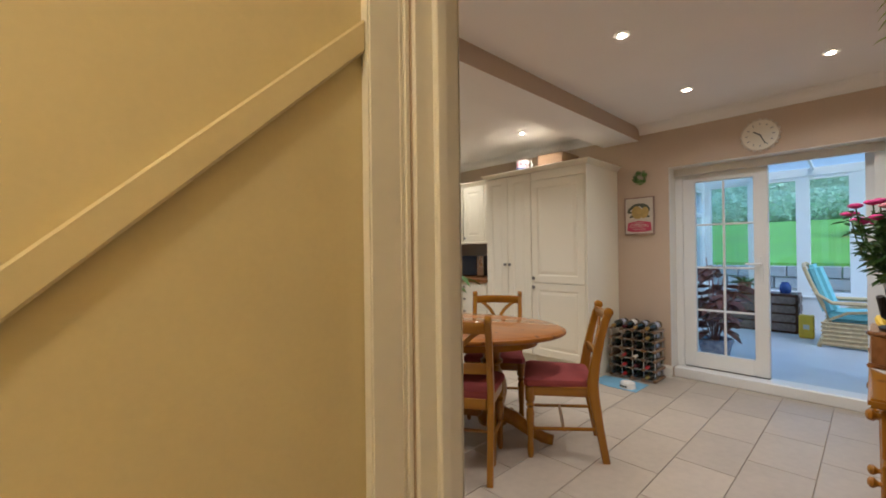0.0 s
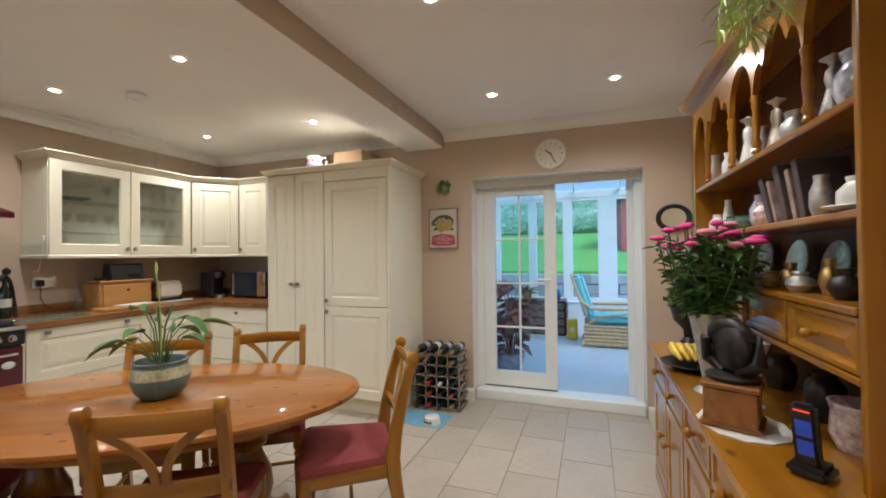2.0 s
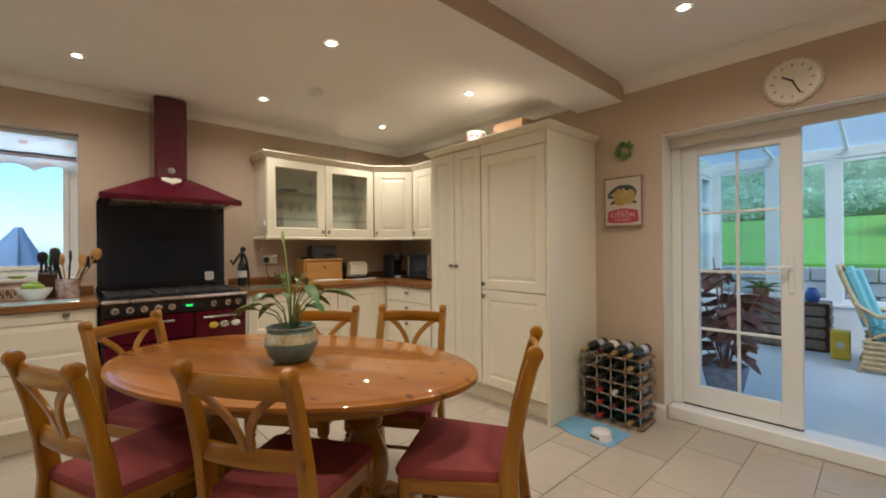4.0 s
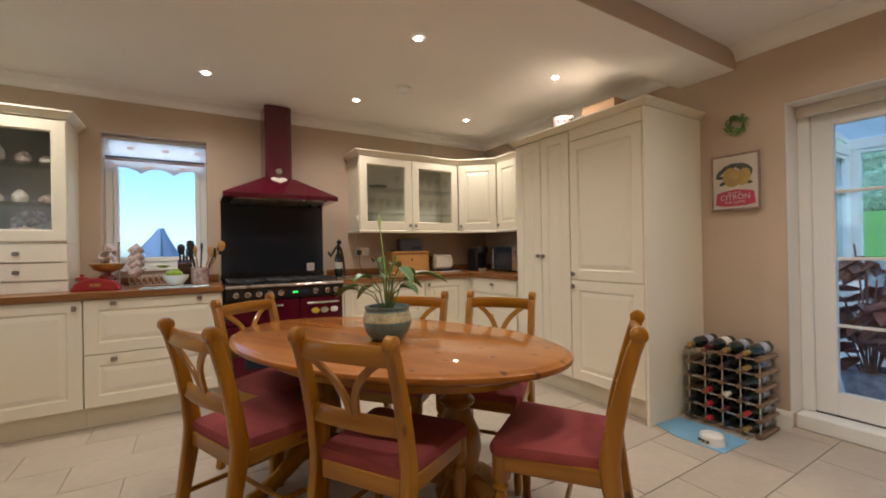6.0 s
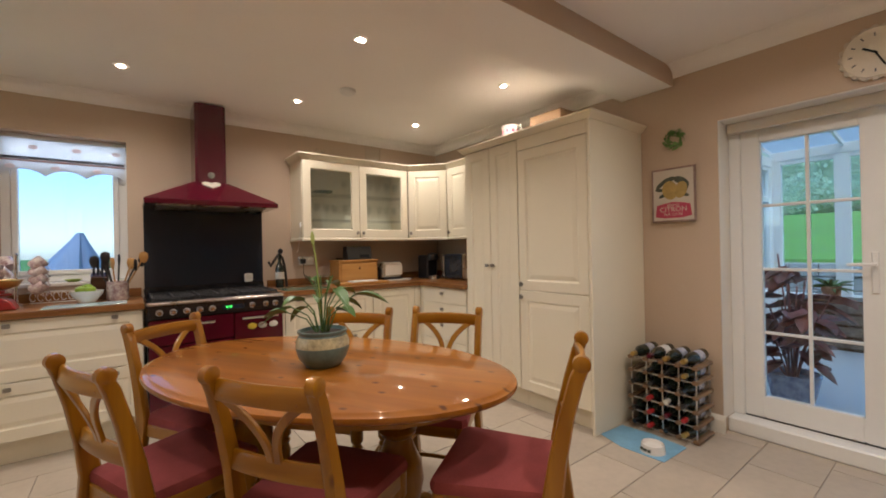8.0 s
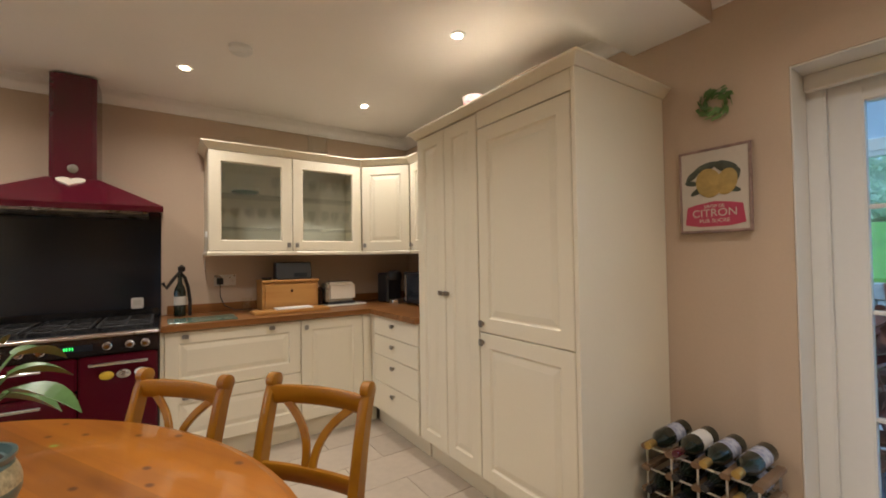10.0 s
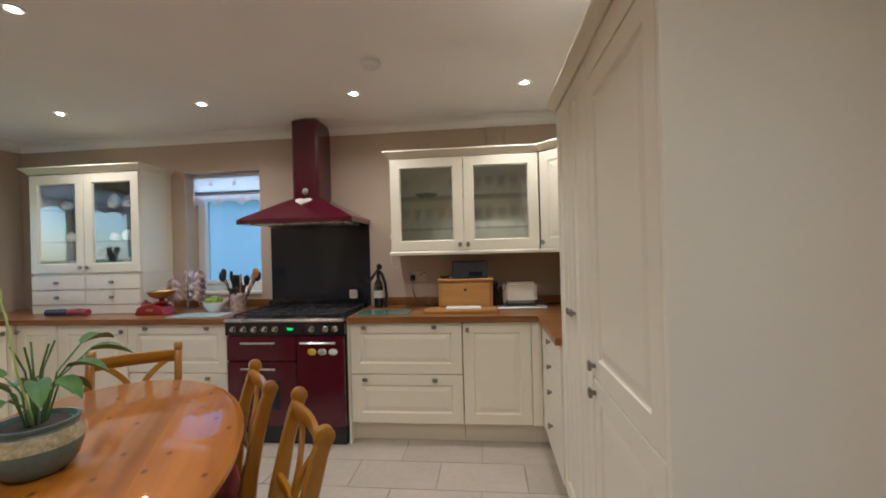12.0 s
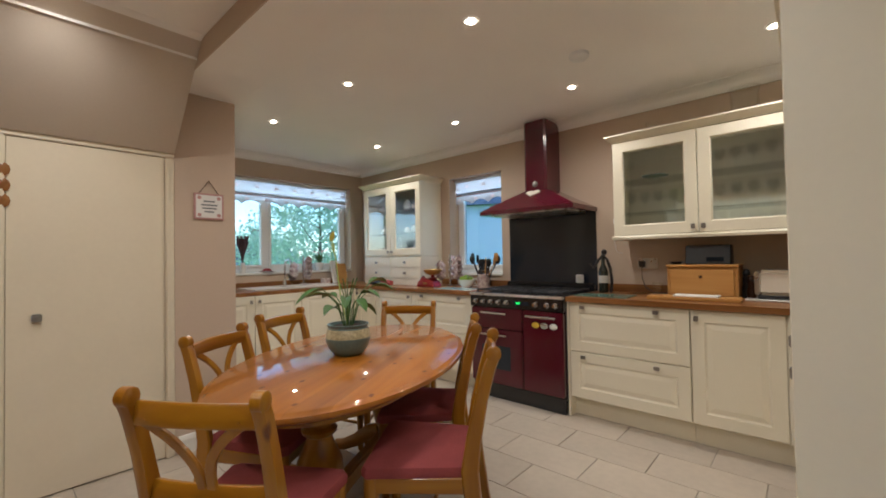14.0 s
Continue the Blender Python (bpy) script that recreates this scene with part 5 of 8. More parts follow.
def clump(bm, centre, radii, count, size, rng, hollow=0.55):
    """Many small leaves in an uneven cloud."""
    c = Vector(centre)
    for _ in range(count):
        while True:
            v = Vector((rng.uniform(-1, 1), rng.uniform(-1, 1), rng.uniform(-1, 1)))
            if hollow < v.length < 1 + 0.25 * noise.noise(v * 2.3 + c):
                break
        p = c + Vector((v.x * radii[0], v.y * radii[1], v.z * radii[2]))
        d = Vector((rng.gauss(0, 1), rng.gauss(0, 1), rng.gauss(-0.2, 0.8))).normalized()
        e = d.cross(Vector((rng.gauss(0, 1), rng.gauss(0, 1), rng.gauss(0, 1)))).normalized()
        s = size * rng.uniform(0.6, 1.3)
        q = [bm.verts.new(p + d * s * k + e * s * w) for k, w in ((-0.5, 0), (0, 0.32), (0.55, 0), (0, -0.32))]
        bm.faces.new(q)
    return bm


def tree(at, h, r, seed, label, leaves=5200, size=0.16, leaf=None, girth=1.0):
    rng = random.Random(seed)
    o = thing("tree", label, "tree", at)
    bm = tube(bmesh.new(), [(0, 0, 0), (0.05, 0.02, h * 0.25), (0.0, 0.08, h * 0.5), (0.06, 0.03, h * 0.75)], [v * girth for v in (0.16, 0.12, 0.09, 0.04)], 10)
    for k in range(7):
        a = k * 2.4 + rng.random()
        z = h * (0.28 + 0.07 * k)
        tube(bm, [(0.03, 0.03, z), (0.5 * r * math.cos(a), 0.5 * r * math.sin(a), z + 0.35), (0.85 * r * math.cos(a), 0.85 * r * math.sin(a), z + 0.6)], [v * girth for v in (0.05, 0.03, 0.012)], 6)
    part("trunk", bm, M_BARK, o, smooth=True)
    bm = bmesh.new()
    for k in range(16):
        a, f3 = k * 2.4, (k + 0.5) / 16
        rr = r * (0.75 - 0.45 * abs(f3 - 0.35))
        c = (rr * math.cos(a) * 0.8, rr * math.sin(a) * 0.8, h * (0.2 + 0.75 * f3))
        clump(bm, c, (r * 0.5, r * 0.5, h * 0.14), leaves // 16, size, rng, 0.25)
    part("crown", bm, leaf or M_LEAF, o, "green leafy crown")
    return o


# ---- outside ----
def ground_z(x, y):
    g = -0.12
    if x > 10.4 and -30 < y < 40:
        g = 0.95 + min(x - 10.4, 14) * 0.113 + max(0, min(x - 24.4, 30)) * 0.03
    elif x > 10.2 and -30 < y < 40:
        g = -0.12 + (x - 10.2) / 0.2 * 1.07
    return g


bm = bmesh.new()
gx = [-400, -120, -50, -20, -8, -2, 5.0, 8.5, 10.2, 10.4, 12, 16, 22, 30, 50, 120, 400]
gy = [-400, -120, -50, -31, -30, -10, -4, 0, 2, 5, 10, 20, 40, 41, 120, 400]
vs = {(i, j): bm.verts.new((x, y, ground_z(x, y) - (0.1 if x < 5.5 and -1 < y < 6 else 0))) for i, x in enumerate(gx) for j, y in enumerate(gy)}
for i in range(len(gx) - 1):
    for j in range(len(gy) - 1):
        bm.faces.new((vs[i, j], vs[i + 1, j], vs[i + 1, j + 1], vs[i, j + 1]))
structure(part("ground", bm, M_GRASS), "green lawn rising away from the house", "ground")
# patio retaining wall with two stone courses of steps
rw = structure(new("retaining_wall"), "low grey stone retaining wall below the lawn", "garden wall")
rng = random.Random(3)
sm = {}
for r in range(5):
    for k in range(26):
        y = -3.2 + k * 0.36 + (0.18 if r % 2 else 0)
        key = (k + r * 3) % 5
        if key not in sm:
            sm[key] = part("stone", cube(bmesh.new(), -0.1, 0.12 + 0.01 * key, 0.005, 0.352, 0.005, 0.2, 0.012), M_STONE, rw)
            sm[key].location = (10.08, y, -0.12 + r * 0.205)
        else:
            s2 = sm[key].copy()
            scene.collection.objects.link(s2)
            s2.location = (10.08 - 0.02 * (r % 3), y, -0.12 + r * 0.205)
structure(box("patio", 8.5, 10.0, -4, 6, -0.14, -0.09, M_STONE, None, 0.01), "grey paved patio outside the conservatory", "patio")
for k, (x, y, w, h) in enumerate(((24, 6.5, 2.6, 1.6), (25, 3.0, 2.2, 1.3), (25, -0.5, 2.4, 1.5), (26, 9.5, 2.6, 2.0))):
    o = thing("garden_shrub", "rounded green garden shrub at the end of the lawn", "shrub", pose(x, y, ground_z(x, y)), "shrubs at the end of the lawn")
    bm = bmesh.new()
    for q in range(6):
        a = q * 1.05
        clump(bm, (0.4 * w * math.cos(a), 0.5 * w * math.sin(a), h * (0.35 + 0.1 * (q % 3))), (w * 0.45, w * 0.5, h * 0.5), 260, 0.2, random.Random(k * 9 + q), 0.3)
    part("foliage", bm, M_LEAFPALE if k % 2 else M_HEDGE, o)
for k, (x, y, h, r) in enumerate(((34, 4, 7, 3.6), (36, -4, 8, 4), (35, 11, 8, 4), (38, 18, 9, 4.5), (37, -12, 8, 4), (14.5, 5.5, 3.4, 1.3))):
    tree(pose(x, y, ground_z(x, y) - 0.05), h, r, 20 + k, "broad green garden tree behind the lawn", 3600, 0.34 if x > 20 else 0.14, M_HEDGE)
hd = thing("garden_hedge", "dense tall green hedge closing the garden", "hedge", pose(27.5, 3, ground_z(27, 0) - 0.05))
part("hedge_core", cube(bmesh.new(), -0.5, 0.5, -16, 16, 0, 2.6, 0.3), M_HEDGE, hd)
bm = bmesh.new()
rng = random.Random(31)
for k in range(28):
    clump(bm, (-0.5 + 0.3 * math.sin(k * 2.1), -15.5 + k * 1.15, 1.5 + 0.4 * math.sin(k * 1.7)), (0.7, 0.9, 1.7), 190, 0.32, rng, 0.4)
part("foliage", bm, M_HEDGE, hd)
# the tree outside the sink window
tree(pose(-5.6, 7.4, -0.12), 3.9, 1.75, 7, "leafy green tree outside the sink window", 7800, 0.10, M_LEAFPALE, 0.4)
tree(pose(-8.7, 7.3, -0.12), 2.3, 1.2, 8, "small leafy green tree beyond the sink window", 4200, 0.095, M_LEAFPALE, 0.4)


def house(name, at, w, d, h, roof_h, wall_mat, label, hip=True, windows=True):
    o = thing(name, label, "house", at)
    part("wall", cube(bmesh.new(), -w / 2, w / 2, -d / 2, d / 2, 0, h), wall_mat, o)
    bm = bmesh.new()
    e = 0.3
    lo = [bm.verts.new(p) for p in ((-w / 2 - e, -d / 2 - e, h), (w / 2 + e, -d / 2 - e, h), (w / 2 + e, d / 2 + e, h), (-w / 2 - e, d / 2 + e, h))]
    k = w * 0.3 if not hip else 0.6
    hi = [bm.verts.new((-k, 0, h + roof_h)), bm.verts.new((k, 0, h + roof_h))]
    bm.faces.new(lo[::-1])
    bm.faces.new((lo[0], lo[1], hi[1], hi[0]))
    bm.faces.new((lo[1], lo[2], hi[1]))
    bm.faces.new((lo[2], lo[3], hi[0], hi[1]))
    bm.faces.new((lo[3], lo[0], hi[0]))
    roof = part("roof", bm, M_SLATE, o)
    if not hip:
        part("chimney", cube(bmesh.new(), w * 0.12, w * 0.12 + 0.6, -0.3, 0.3, h + roof_h * 0.55, h + roof_h + 0.8, 0.02), M_BRICK, roof)
    for x in (-w * 0.28, w * 0.22) if windows else ():
        win = part("window", cube(bmesh.new(), x - 0.6, x + 0.6, -d / 2 - 0.05, -d / 2 + 0.02, h * 0.5, h * 0.5 + 1.1, 0.01), M_UPVC, o)
        part("pane", cube(bmesh.new(), x - 0.52, x + 0.52, -d / 2 - 0.056, -d / 2 - 0.052, h * 0.5 + 0.08, h * 0.5 + 1.02), M_SPLASH, win)
    return o


# blue sheet draped over a peaked frame in the side garden
cov = thing("garden_cover", "blue tarpaulin draped in folds over a garden frame", "tarpaulin", pose(1.12, 9.0, -0.22))
bm = bmesh.new()
rings = []
for k in range(15):
    f3 = k / 14
    ring = []
    for i in range(48):
        a = i * math.pi / 24
        rr = (0.04 + (1.5 if math.cos(a) < 0 else 0.85) * f3 ** 1.1) * (1 + 0.24 * f3 * math.sin(5 * a + 2.6 * f3) + 0.08 * f3 * math.sin(17 * a))
        ring.append(bm.verts.new((rr * math.cos(a), 0.7 * rr * math.sin(a), 1.80 * (1 - f3) ** 0.92 + 0.03 * math.sin(5 * a) * f3 * (1 - f3))))
    rings.append(ring)
for p, q in zip(rings, rings[1:]):
    for i in range(48):
        bm.faces.new((p[i], p[(i + 1) % 48], q[(i + 1) % 48], q[i]))
bm.faces.new(rings[0])
bm.faces.new(rings[-1][::-1])
part("sheet", bm, M_TARP, cov, smooth=True)
house("house", pose(-10.5, 23, -1.2, 0, 0, 26), 13, 8, 5.2, 2.6, M_RENDER, "pale rendered neighbouring house with a slate roof", True, False)
house("house", pose(-18.5, 10.0, -4.9, 0, 0, 65), 9, 8, 4.6, 2.4, M_RENDER, "distant pale house with a slate roof", False)
sh = thing("garden_shed", "red boarded garden shed with a slate roof", "outbuilding", pose(15.5, -1.13, 1.4))
part("wall", cube(bmesh.new(), -1.48, 1.48, -1.38, 1.38, -0.2, 1.5), M_SHEDRED, sh)
for k in range(12):
    part("board", cube(bmesh.new(), -1.51, -1.481, -1.4, 1.4, k * 0.125, k * 0.125 + 0.115, 0.006), M_SHEDRED, sh)
part("roof", prism(bmesh.new(), [(-1.6, 1.5), (1.6, 1.5), (0, 2.3)], -1.7, 1.7, 0), M_SLATE, sh)

# ---- conservatory ----
CX0, CX1, CY0, CY1, CZ = 5.016, 8.4, -0.75, 2.75, 0.05
structure(box("floor_conservatory", CX0, CX1 + 0.1, CY0 - 0.1, CY1 + 0.1, -0.12, CZ, M_CONSFLOOR, None, 0), "pale glossy tiled conservatory floor", "floor")
structure(part("house_wall_outside", cube(bmesh.new(), CX0, CX0 + 0.02, -0.75, 0.675, CZ, 2.6), M_UPVC), "white painted house wall in the conservatory", "wall")
structure(part("house_wall_outside_north", cube(bmesh.new(), CX0, CX0 + 0.02, 2.12, 2.75, CZ, 2.6), M_UPVC), "white painted house wall in the conservatory", "wall")


def glazed_side(name, label, a0, a1, d, axis, posts, sill=0.55, top=2.1, transom=1.78):
    """A glazed wall on a dwarf wall. posts: (from, to) of each upright."""
    o = structure(new(name), label, "wall")

    def b(nm, p, q, z0, z1, t0, t1, material, parent=o):
        bm = cube(bmesh.new(), *((p, q, d + t0, d + t1) if axis == 0 else (d + t0, d + t1, p, q)), z0, z1, 0.004)
        return part(nm, bm, material, parent)
    b("head", a0, a1, top, top + 0.12, -0.05, 0.05, M_UPVC)
    b("dwarf_wall", a0, a1, CZ, sill, -0.08, 0.08, M_RENDER)
    b("sill", a0, a1, sill, sill + 0.03, -0.1, 0.1, M_UPVC)
    z0 = sill + 0.03
    for p, q in posts:
        b("post", p, q, z0, top, -0.045, 0.045, M_UPVC)
    for (_, p), (q, _) in zip(posts, posts[1:]):
        b("rail", p, q, z0, z0 + 0.06, -0.04, 0.04, M_UPVC)
        b("rail", p, q, top - 0.05, top, -0.04, 0.04, M_UPVC)
        if transom:
            b("transom", p, q, transom - 0.03, transom + 0.03, -0.04, 0.04, M_UPVC)
        g = b("pane", p, q, z0 + 0.06, top - 0.05, -0.008, 0.008, M_GLASS)
        g.visible_shadow = False
    return o


glazed_side("conservatory_end", "white framed glazed end of the conservatory", CY0, CY1, CX1, 1, [(CY0, -0.6), (0.08, 0.18), (0.69, 0.98), (1.385, 1.54), (1.98, 2.12), (2.62, CY1)], sill=0.5, top=2.27, transom=0)
glazed_side("conservatory_north", "white framed glazed side of the conservatory", CX0, CX1 - 0.05, CY1, 0, [(CX0, 5.3), (5.95, 6.2), (6.85, 7.1), (7.7, 7.85), (8.2, CX1 - 0.05)], sill=0.6, top=2.2)
glazed_side("conservatory_south", "white framed glazed side of the conservatory", CX0, CX1 - 0.05, CY0, 0, [(CX0, 5.2), (6.1, 6.22), (7.2, 7.32), (8.2, CX1 - 0.05)], sill=0.6, top=2.2)
roofc = structure(new("conservatory_roof"), "white translucent conservatory roof with bars", "roof")
pr = part("roof_sheet", prism(bmesh.new(), [(CX0, 2.75), (CX1 + 0.1, 2.40), (CX1 + 0.1, 2.415), (CX0, 2.765)], CY0 - 0.05, CY1 + 0.05, 1), M_POLY, roofc)
pr.visible_shadow = False
for k in range(6):
    y = CY0 + 0.02 + k * (CY1 - CY0 - 0.04) / 5
    part("roof_bar", prism(bmesh.new(), [(CX0, 2.69), (CX1 + 0.08, 2.34), (CX1 + 0.08, 2.395), (CX0, 2.745)], y - 0.014, y + 0.014, 1), M_UPVC, roofc)

# cane armchair, local y faces forwards
ac = thing("cane_armchair", "cane armchair with turquoise cushions in the conservatory", "armchair", pose(7.36, 1.22, CZ, 0, 0, 180))
for s in (-1, 1):
    x = s * 0.31
    part("side_frame", tube(bmesh.new(), [(x, -0.12, 0.93), (x, -0.06, 0.75), (x, 0.04, 0.5), (x, 0.10, 0.3), (x, 0.0, 0.0)], 0.022, 8), M_CANE, ac, smooth=True)
    part("arm", tube(bmesh.new(), [(x, -0.03, 0.64), (x * 1.06, 0.12, 0.53), (x * 1.08, 0.35, 0.53), (x * 1.05, 0.62, 0.54), (x * 1.02, 0.68, 0.48)], [0.02, 0.028, 0.034, 0.034, 0.022], 8, (1.3, 0.8)), M_CANE, ac, smooth=True)
    part("arm_bow", tube(bmesh.new(), [(x, 0.05, 0.3), (x, 0.25, 0.42), (x, 0.5, 0.45), (x, 0.66, 0.49), (x, 0.66, 0.25), (x, 0.68, 0.0)], 0.016, 8), M_CANE, ac, smooth=True)
    part("skirt_side", cube(bmesh.new(), x - 0.012, x + 0.012, 0.03, 0.68, 0.02, 0.30, 0.006), M_CANE, ac)
    for k in range(6):
        part("cane_strand", tube(bmesh.new(), [(x + s * 0.016, 0.02, 0.05 + k * 0.048), (x + s * 0.016, 0.69, 0.05 + k * 0.048)], 0.014, 6), M_CANE, ac, smooth=True)
part("skirt_front", cube(bmesh.new(), -0.3, 0.3, 0.66, 0.685, 0.02, 0.30, 0.006), M_CANE, ac)
part("back_frame", tube(bmesh.new(), [(-0.31, -0.12, 0.93), (-0.15, -0.14, 0.98), (0.15, -0.14, 0.98), (0.31, -0.12, 0.93)], 0.022, 8), M_CANE, ac, smooth=True)
part("seat_cushion", cube(bmesh.new(), -0.28, 0.28, 0.06, 0.68, 0.30, 0.42, 0.045, 3), M_TEAL, ac, "turquoise seat cushion", smooth=True)
bm = cube(bmesh.new(), -0.27, 0.27, -0.07, 0.07, 0.0, 0.62, 0.05, 3)
bmesh.ops.transform(bm, matrix=pose(0, 0.11, 0.38, 17), verts=bm.verts)
part("back_cushion", bm, M_TEAL, ac, "turquoise back cushion", smooth=True)

cb = thing("basket_chest", "dark woven drawer chest in the conservatory", "chest of drawers", pose(7.75, 1.47, CZ))
part("frame", cube(bmesh.new(), 0, 0.42, 0, 0.95, 0, 0.54, 0.01), M_DARKWOOD, cb)
for r in range(4):
    part("drawer", cube(bmesh.new(), -0.015, 0.01, 0.03, 0.92, 0.03 + r * 0.125, 0.13 + r * 0.125, 0.012, 2), M_WICKER, cb)
    part("drawer_end", cube(bmesh.new(), 0.03, 0.38, -0.012, 0.01, 0.03 + r * 0.125, 0.13 + r * 0.125, 0.01, 2), M_WICKER, cb)
o = thing("blue_jar", "small blue glazed jar on the dark chest", "jar", pose(7.9, 1.62, CZ + 0.542))
part("jar", lathe(bmesh.new(), [(0.05, 0), (0.07, 0.05), (0.06, 0.12), (0.04, 0.14), (0.045, 0.16), (0, 0.16)], 18), M_BLUE, o, smooth=True)
o = thing("fern", "green potted fern on the dark chest", "plant", pose(7.95, 2.1, CZ + 0.542))
part("pot", lathe(bmesh.new(), [(0.07, 0), (0.09, 0.13), (0.08, 0.13), (0.07, 0.1), (0, 0.1)], 18), M_TERRA, o, smooth=True)
bm = bmesh.new()
for k in range(26):
    a = k * 2.4
    leaf_blade(bm, (0, 0, 0.1), (0.22 * math.cos(a), 0.22 * math.sin(a), 0.12 + 0.16 * (k % 5) / 4), 0.04, 0.1)
part("foliage", bm, M_LEAF, o)
o = thing("yellow_bag", "small yellow paper bag standing on the conservatory floor", "bag", pose(7.55, 1.37, CZ))
part("bag", prism(bmesh.new(), [(-0.06, -0.075), (0.06, -0.075), (0.06, 0.075), (-0.06, 0.075)], 0, 0.30, 2, 0.012), M_YELLOW, o)
part("print", cube(bmesh.new(), -0.064, -0.0605, -0.03, 0.03, 0.12, 0.18), M_WHITECAP, o, "pale printed patch")

# dark-leaved plant behind the closed door
pl = thing("begonia", "large dark-leaved pot plant behind the glass door", "plant", pose(5.46, 1.92, CZ))
part("pot", lathe(bmesh.new(), [(0.10, 0), (0.12, 0.04), (0.155, 0.2), (0.165, 0.24), (0.15, 0.245), (0.14, 0.2), (0, 0.19)], 22), M_BEGPOT, pl, "blue and white glazed pot", smooth=True)
rng = random.Random(11)
stems, leaves = bmesh.new(), bmesh.new()
for k in range(15):
    a = k * 2.4
    rr, hh = 0.06 + 0.24 * rng.random(), 0.5 + 0.62 * rng.random()
    top = (rr * math.cos(a), rr * math.sin(a), hh)
    tube(stems, [(0.02 * math.cos(a), 0.02 * math.sin(a), 0.18), (rr * 0.4 * math.cos(a), rr * 0.4 * math.sin(a), hh * 0.6), top], 0.006, 5)
    for j in range(6):
        b2, z = a + rng.uniform(-1.4, 1.4), hh * rng.uniform(0.6, 1.02)
        c = Vector((rr * math.cos(a) * z / hh, rr * math.sin(a) * z / hh, z))
        leaf_blade(leaves, c, c + Vector((0.16 * math.cos(b2), 0.16 * math.sin(b2), rng.uniform(-0.12, 0.02))), 0.115, 0.03, 6)
part("stem", stems, M_DARKLEAF, pl)
part("foliage", leaves, M_DARKLEAF, pl, "dark red and green leaves")


# ---- small things ----
def turned(name, label, category, at, profile, material, n=20, group=""):
    o = tagged(part(name, lathe(bmesh.new(), profile, n), material, smooth=True), label, category, group)
    o.matrix_world = at
    return o


def words(text, size, material, parent, at, depth=0.0006, name="lettering"):
    cu = bpy.data.curves.new("lettering", "FONT")
    cu.body, cu.size, cu.extrude, cu.align_x, cu.align_y = text, size, depth, "CENTER", "CENTER"
    tmp = new("lettering_source", cu)
    me = bpy.data.meshes.new_from_object(tmp.evaluated_get(bpy.context.evaluated_depsgraph_get()))
    bpy.data.objects.remove(tmp)
    me.materials.clear()
    me.materials.append(material)
    ob = new(name, me)
    ob.parent = parent
    ob.matrix_basis = at
    return ob


WT = 0.9105
# peace lily in a glazed pot on the table
lily = thing("peace_lily", "peace lily in a teal and cream glazed pot on the table", "plant", pose(2.322, 2.80, TZ))
part("pot", lathe(bmesh.new(), [(0.06, 0), (0.071, 0.004), (0.096, 0.035), (0.11, 0.075), (0.1105, 0.088)], 28), M_TEALPOT, lily, smooth=True)
part("pot_rim", lathe(bmesh.new(), [(0.1107, 0.0885), (0.1098, 0.1), (0.106, 0.116), (0.1, 0.131)], 28), M_CREAMGLAZE, lily, "cream patterned band", smooth=True)
part("lip", lathe(bmesh.new(), [(0.1, 0.1312), (0.097, 0.138), (0.103, 0.147), (0.103, 0.153), (0.094, 0.154), (0.089, 0.138), (0, 0.134)], 28), M_TEALPOT, lily, smooth=True)
part("soil", lathe(bmesh.new(), [(0.084, 0.135), (0.08, 0.142), (0, 0.145)], 18), M_SOIL, lily)
rng = random.Random(4)
stalks, blades = bmesh.new(), bmesh.new()
for k in range(12):
    a = k * 2.399 + rng.uniform(-0.2, 0.2)
    reach, hh = rng.uniform(0.07, 0.15), rng.uniform(0.08, 0.22)
    e = Vector((reach * math.cos(a), reach * math.sin(a), 0.14 + hh))
    tube(stalks, [(0.02 * math.cos(a), 0.02 * math.sin(a), 0.13), (e.x * 0.45, e.y * 0.45, 0.14 + hh * 0.65), e], 0.003, 5)
    tip = e + Vector((math.cos(a) * rng.uniform(0.09, 0.15), math.sin(a) * rng.uniform(0.09, 0.15), rng.uniform(-0.05, 0.03)))
    leaf_blade(blades, e, tip, rng.uniform(0.046, 0.062), 0.07, 7)
for k in range(5):
    a = k * 1.3
    tube(stalks, [(0, 0, 0.13), (0.02 * math.cos(a), 0.02 * math.sin(a), 0.3), (0.05 * math.cos(a), 0.05 * math.sin(a), 0.38)], 0.003, 5)
part("stalk", stalks, M_LILY, lily)
part("foliage", blades, M_LILY, lily, "long glossy green leaves")
part("flower_stem", tube(bmesh.new(), [(0, 0, 0.13), (-0.02, -0.03, 0.3), (-0.04, -0.04, 0.47), (-0.05, -0.045, 0.52)], 0.003, 6), M_LIME, lily)
bm = leaf_blade(bmesh.new(), (-0.05, -0.045, 0.51), (-0.055, -0.05, 0.57), 0.02, 0.0, 6, Vector((1, 0.3, 0)))
part("flower", bm, M_LIME, lily, "pale green upright spathe")

# --- worktop beside the cooker ---
bin_ = thing("bread_bin", "pale wooden bread bin on the worktop", "bread bin", pose(3.29, 4.86, WT))
part("body", cube(bmesh.new(), 0, 0.42, 0.012, 0.24, 0, 0.215, 0.004), M_PALEWOOD, bin_)
part("door", cube(bmesh.new(), 0.02, 0.40, 0.0, 0.012, 0.02, 0.2, 0.004), M_PALEWOOD, bin_)
part("lid", cube(bmesh.new(), -0.006, 0.426, -0.004, 0.245, 0.216, 0.234, 0.004), M_PALEWOOD, bin_)
part("knob", lathe(bmesh.new(), [(0.008, 0), (0.011, 0.01), (0, 0.014)], 12, m=pose(0.21, 0, 0.15, 90)), M_DARKWOOD, bin_)
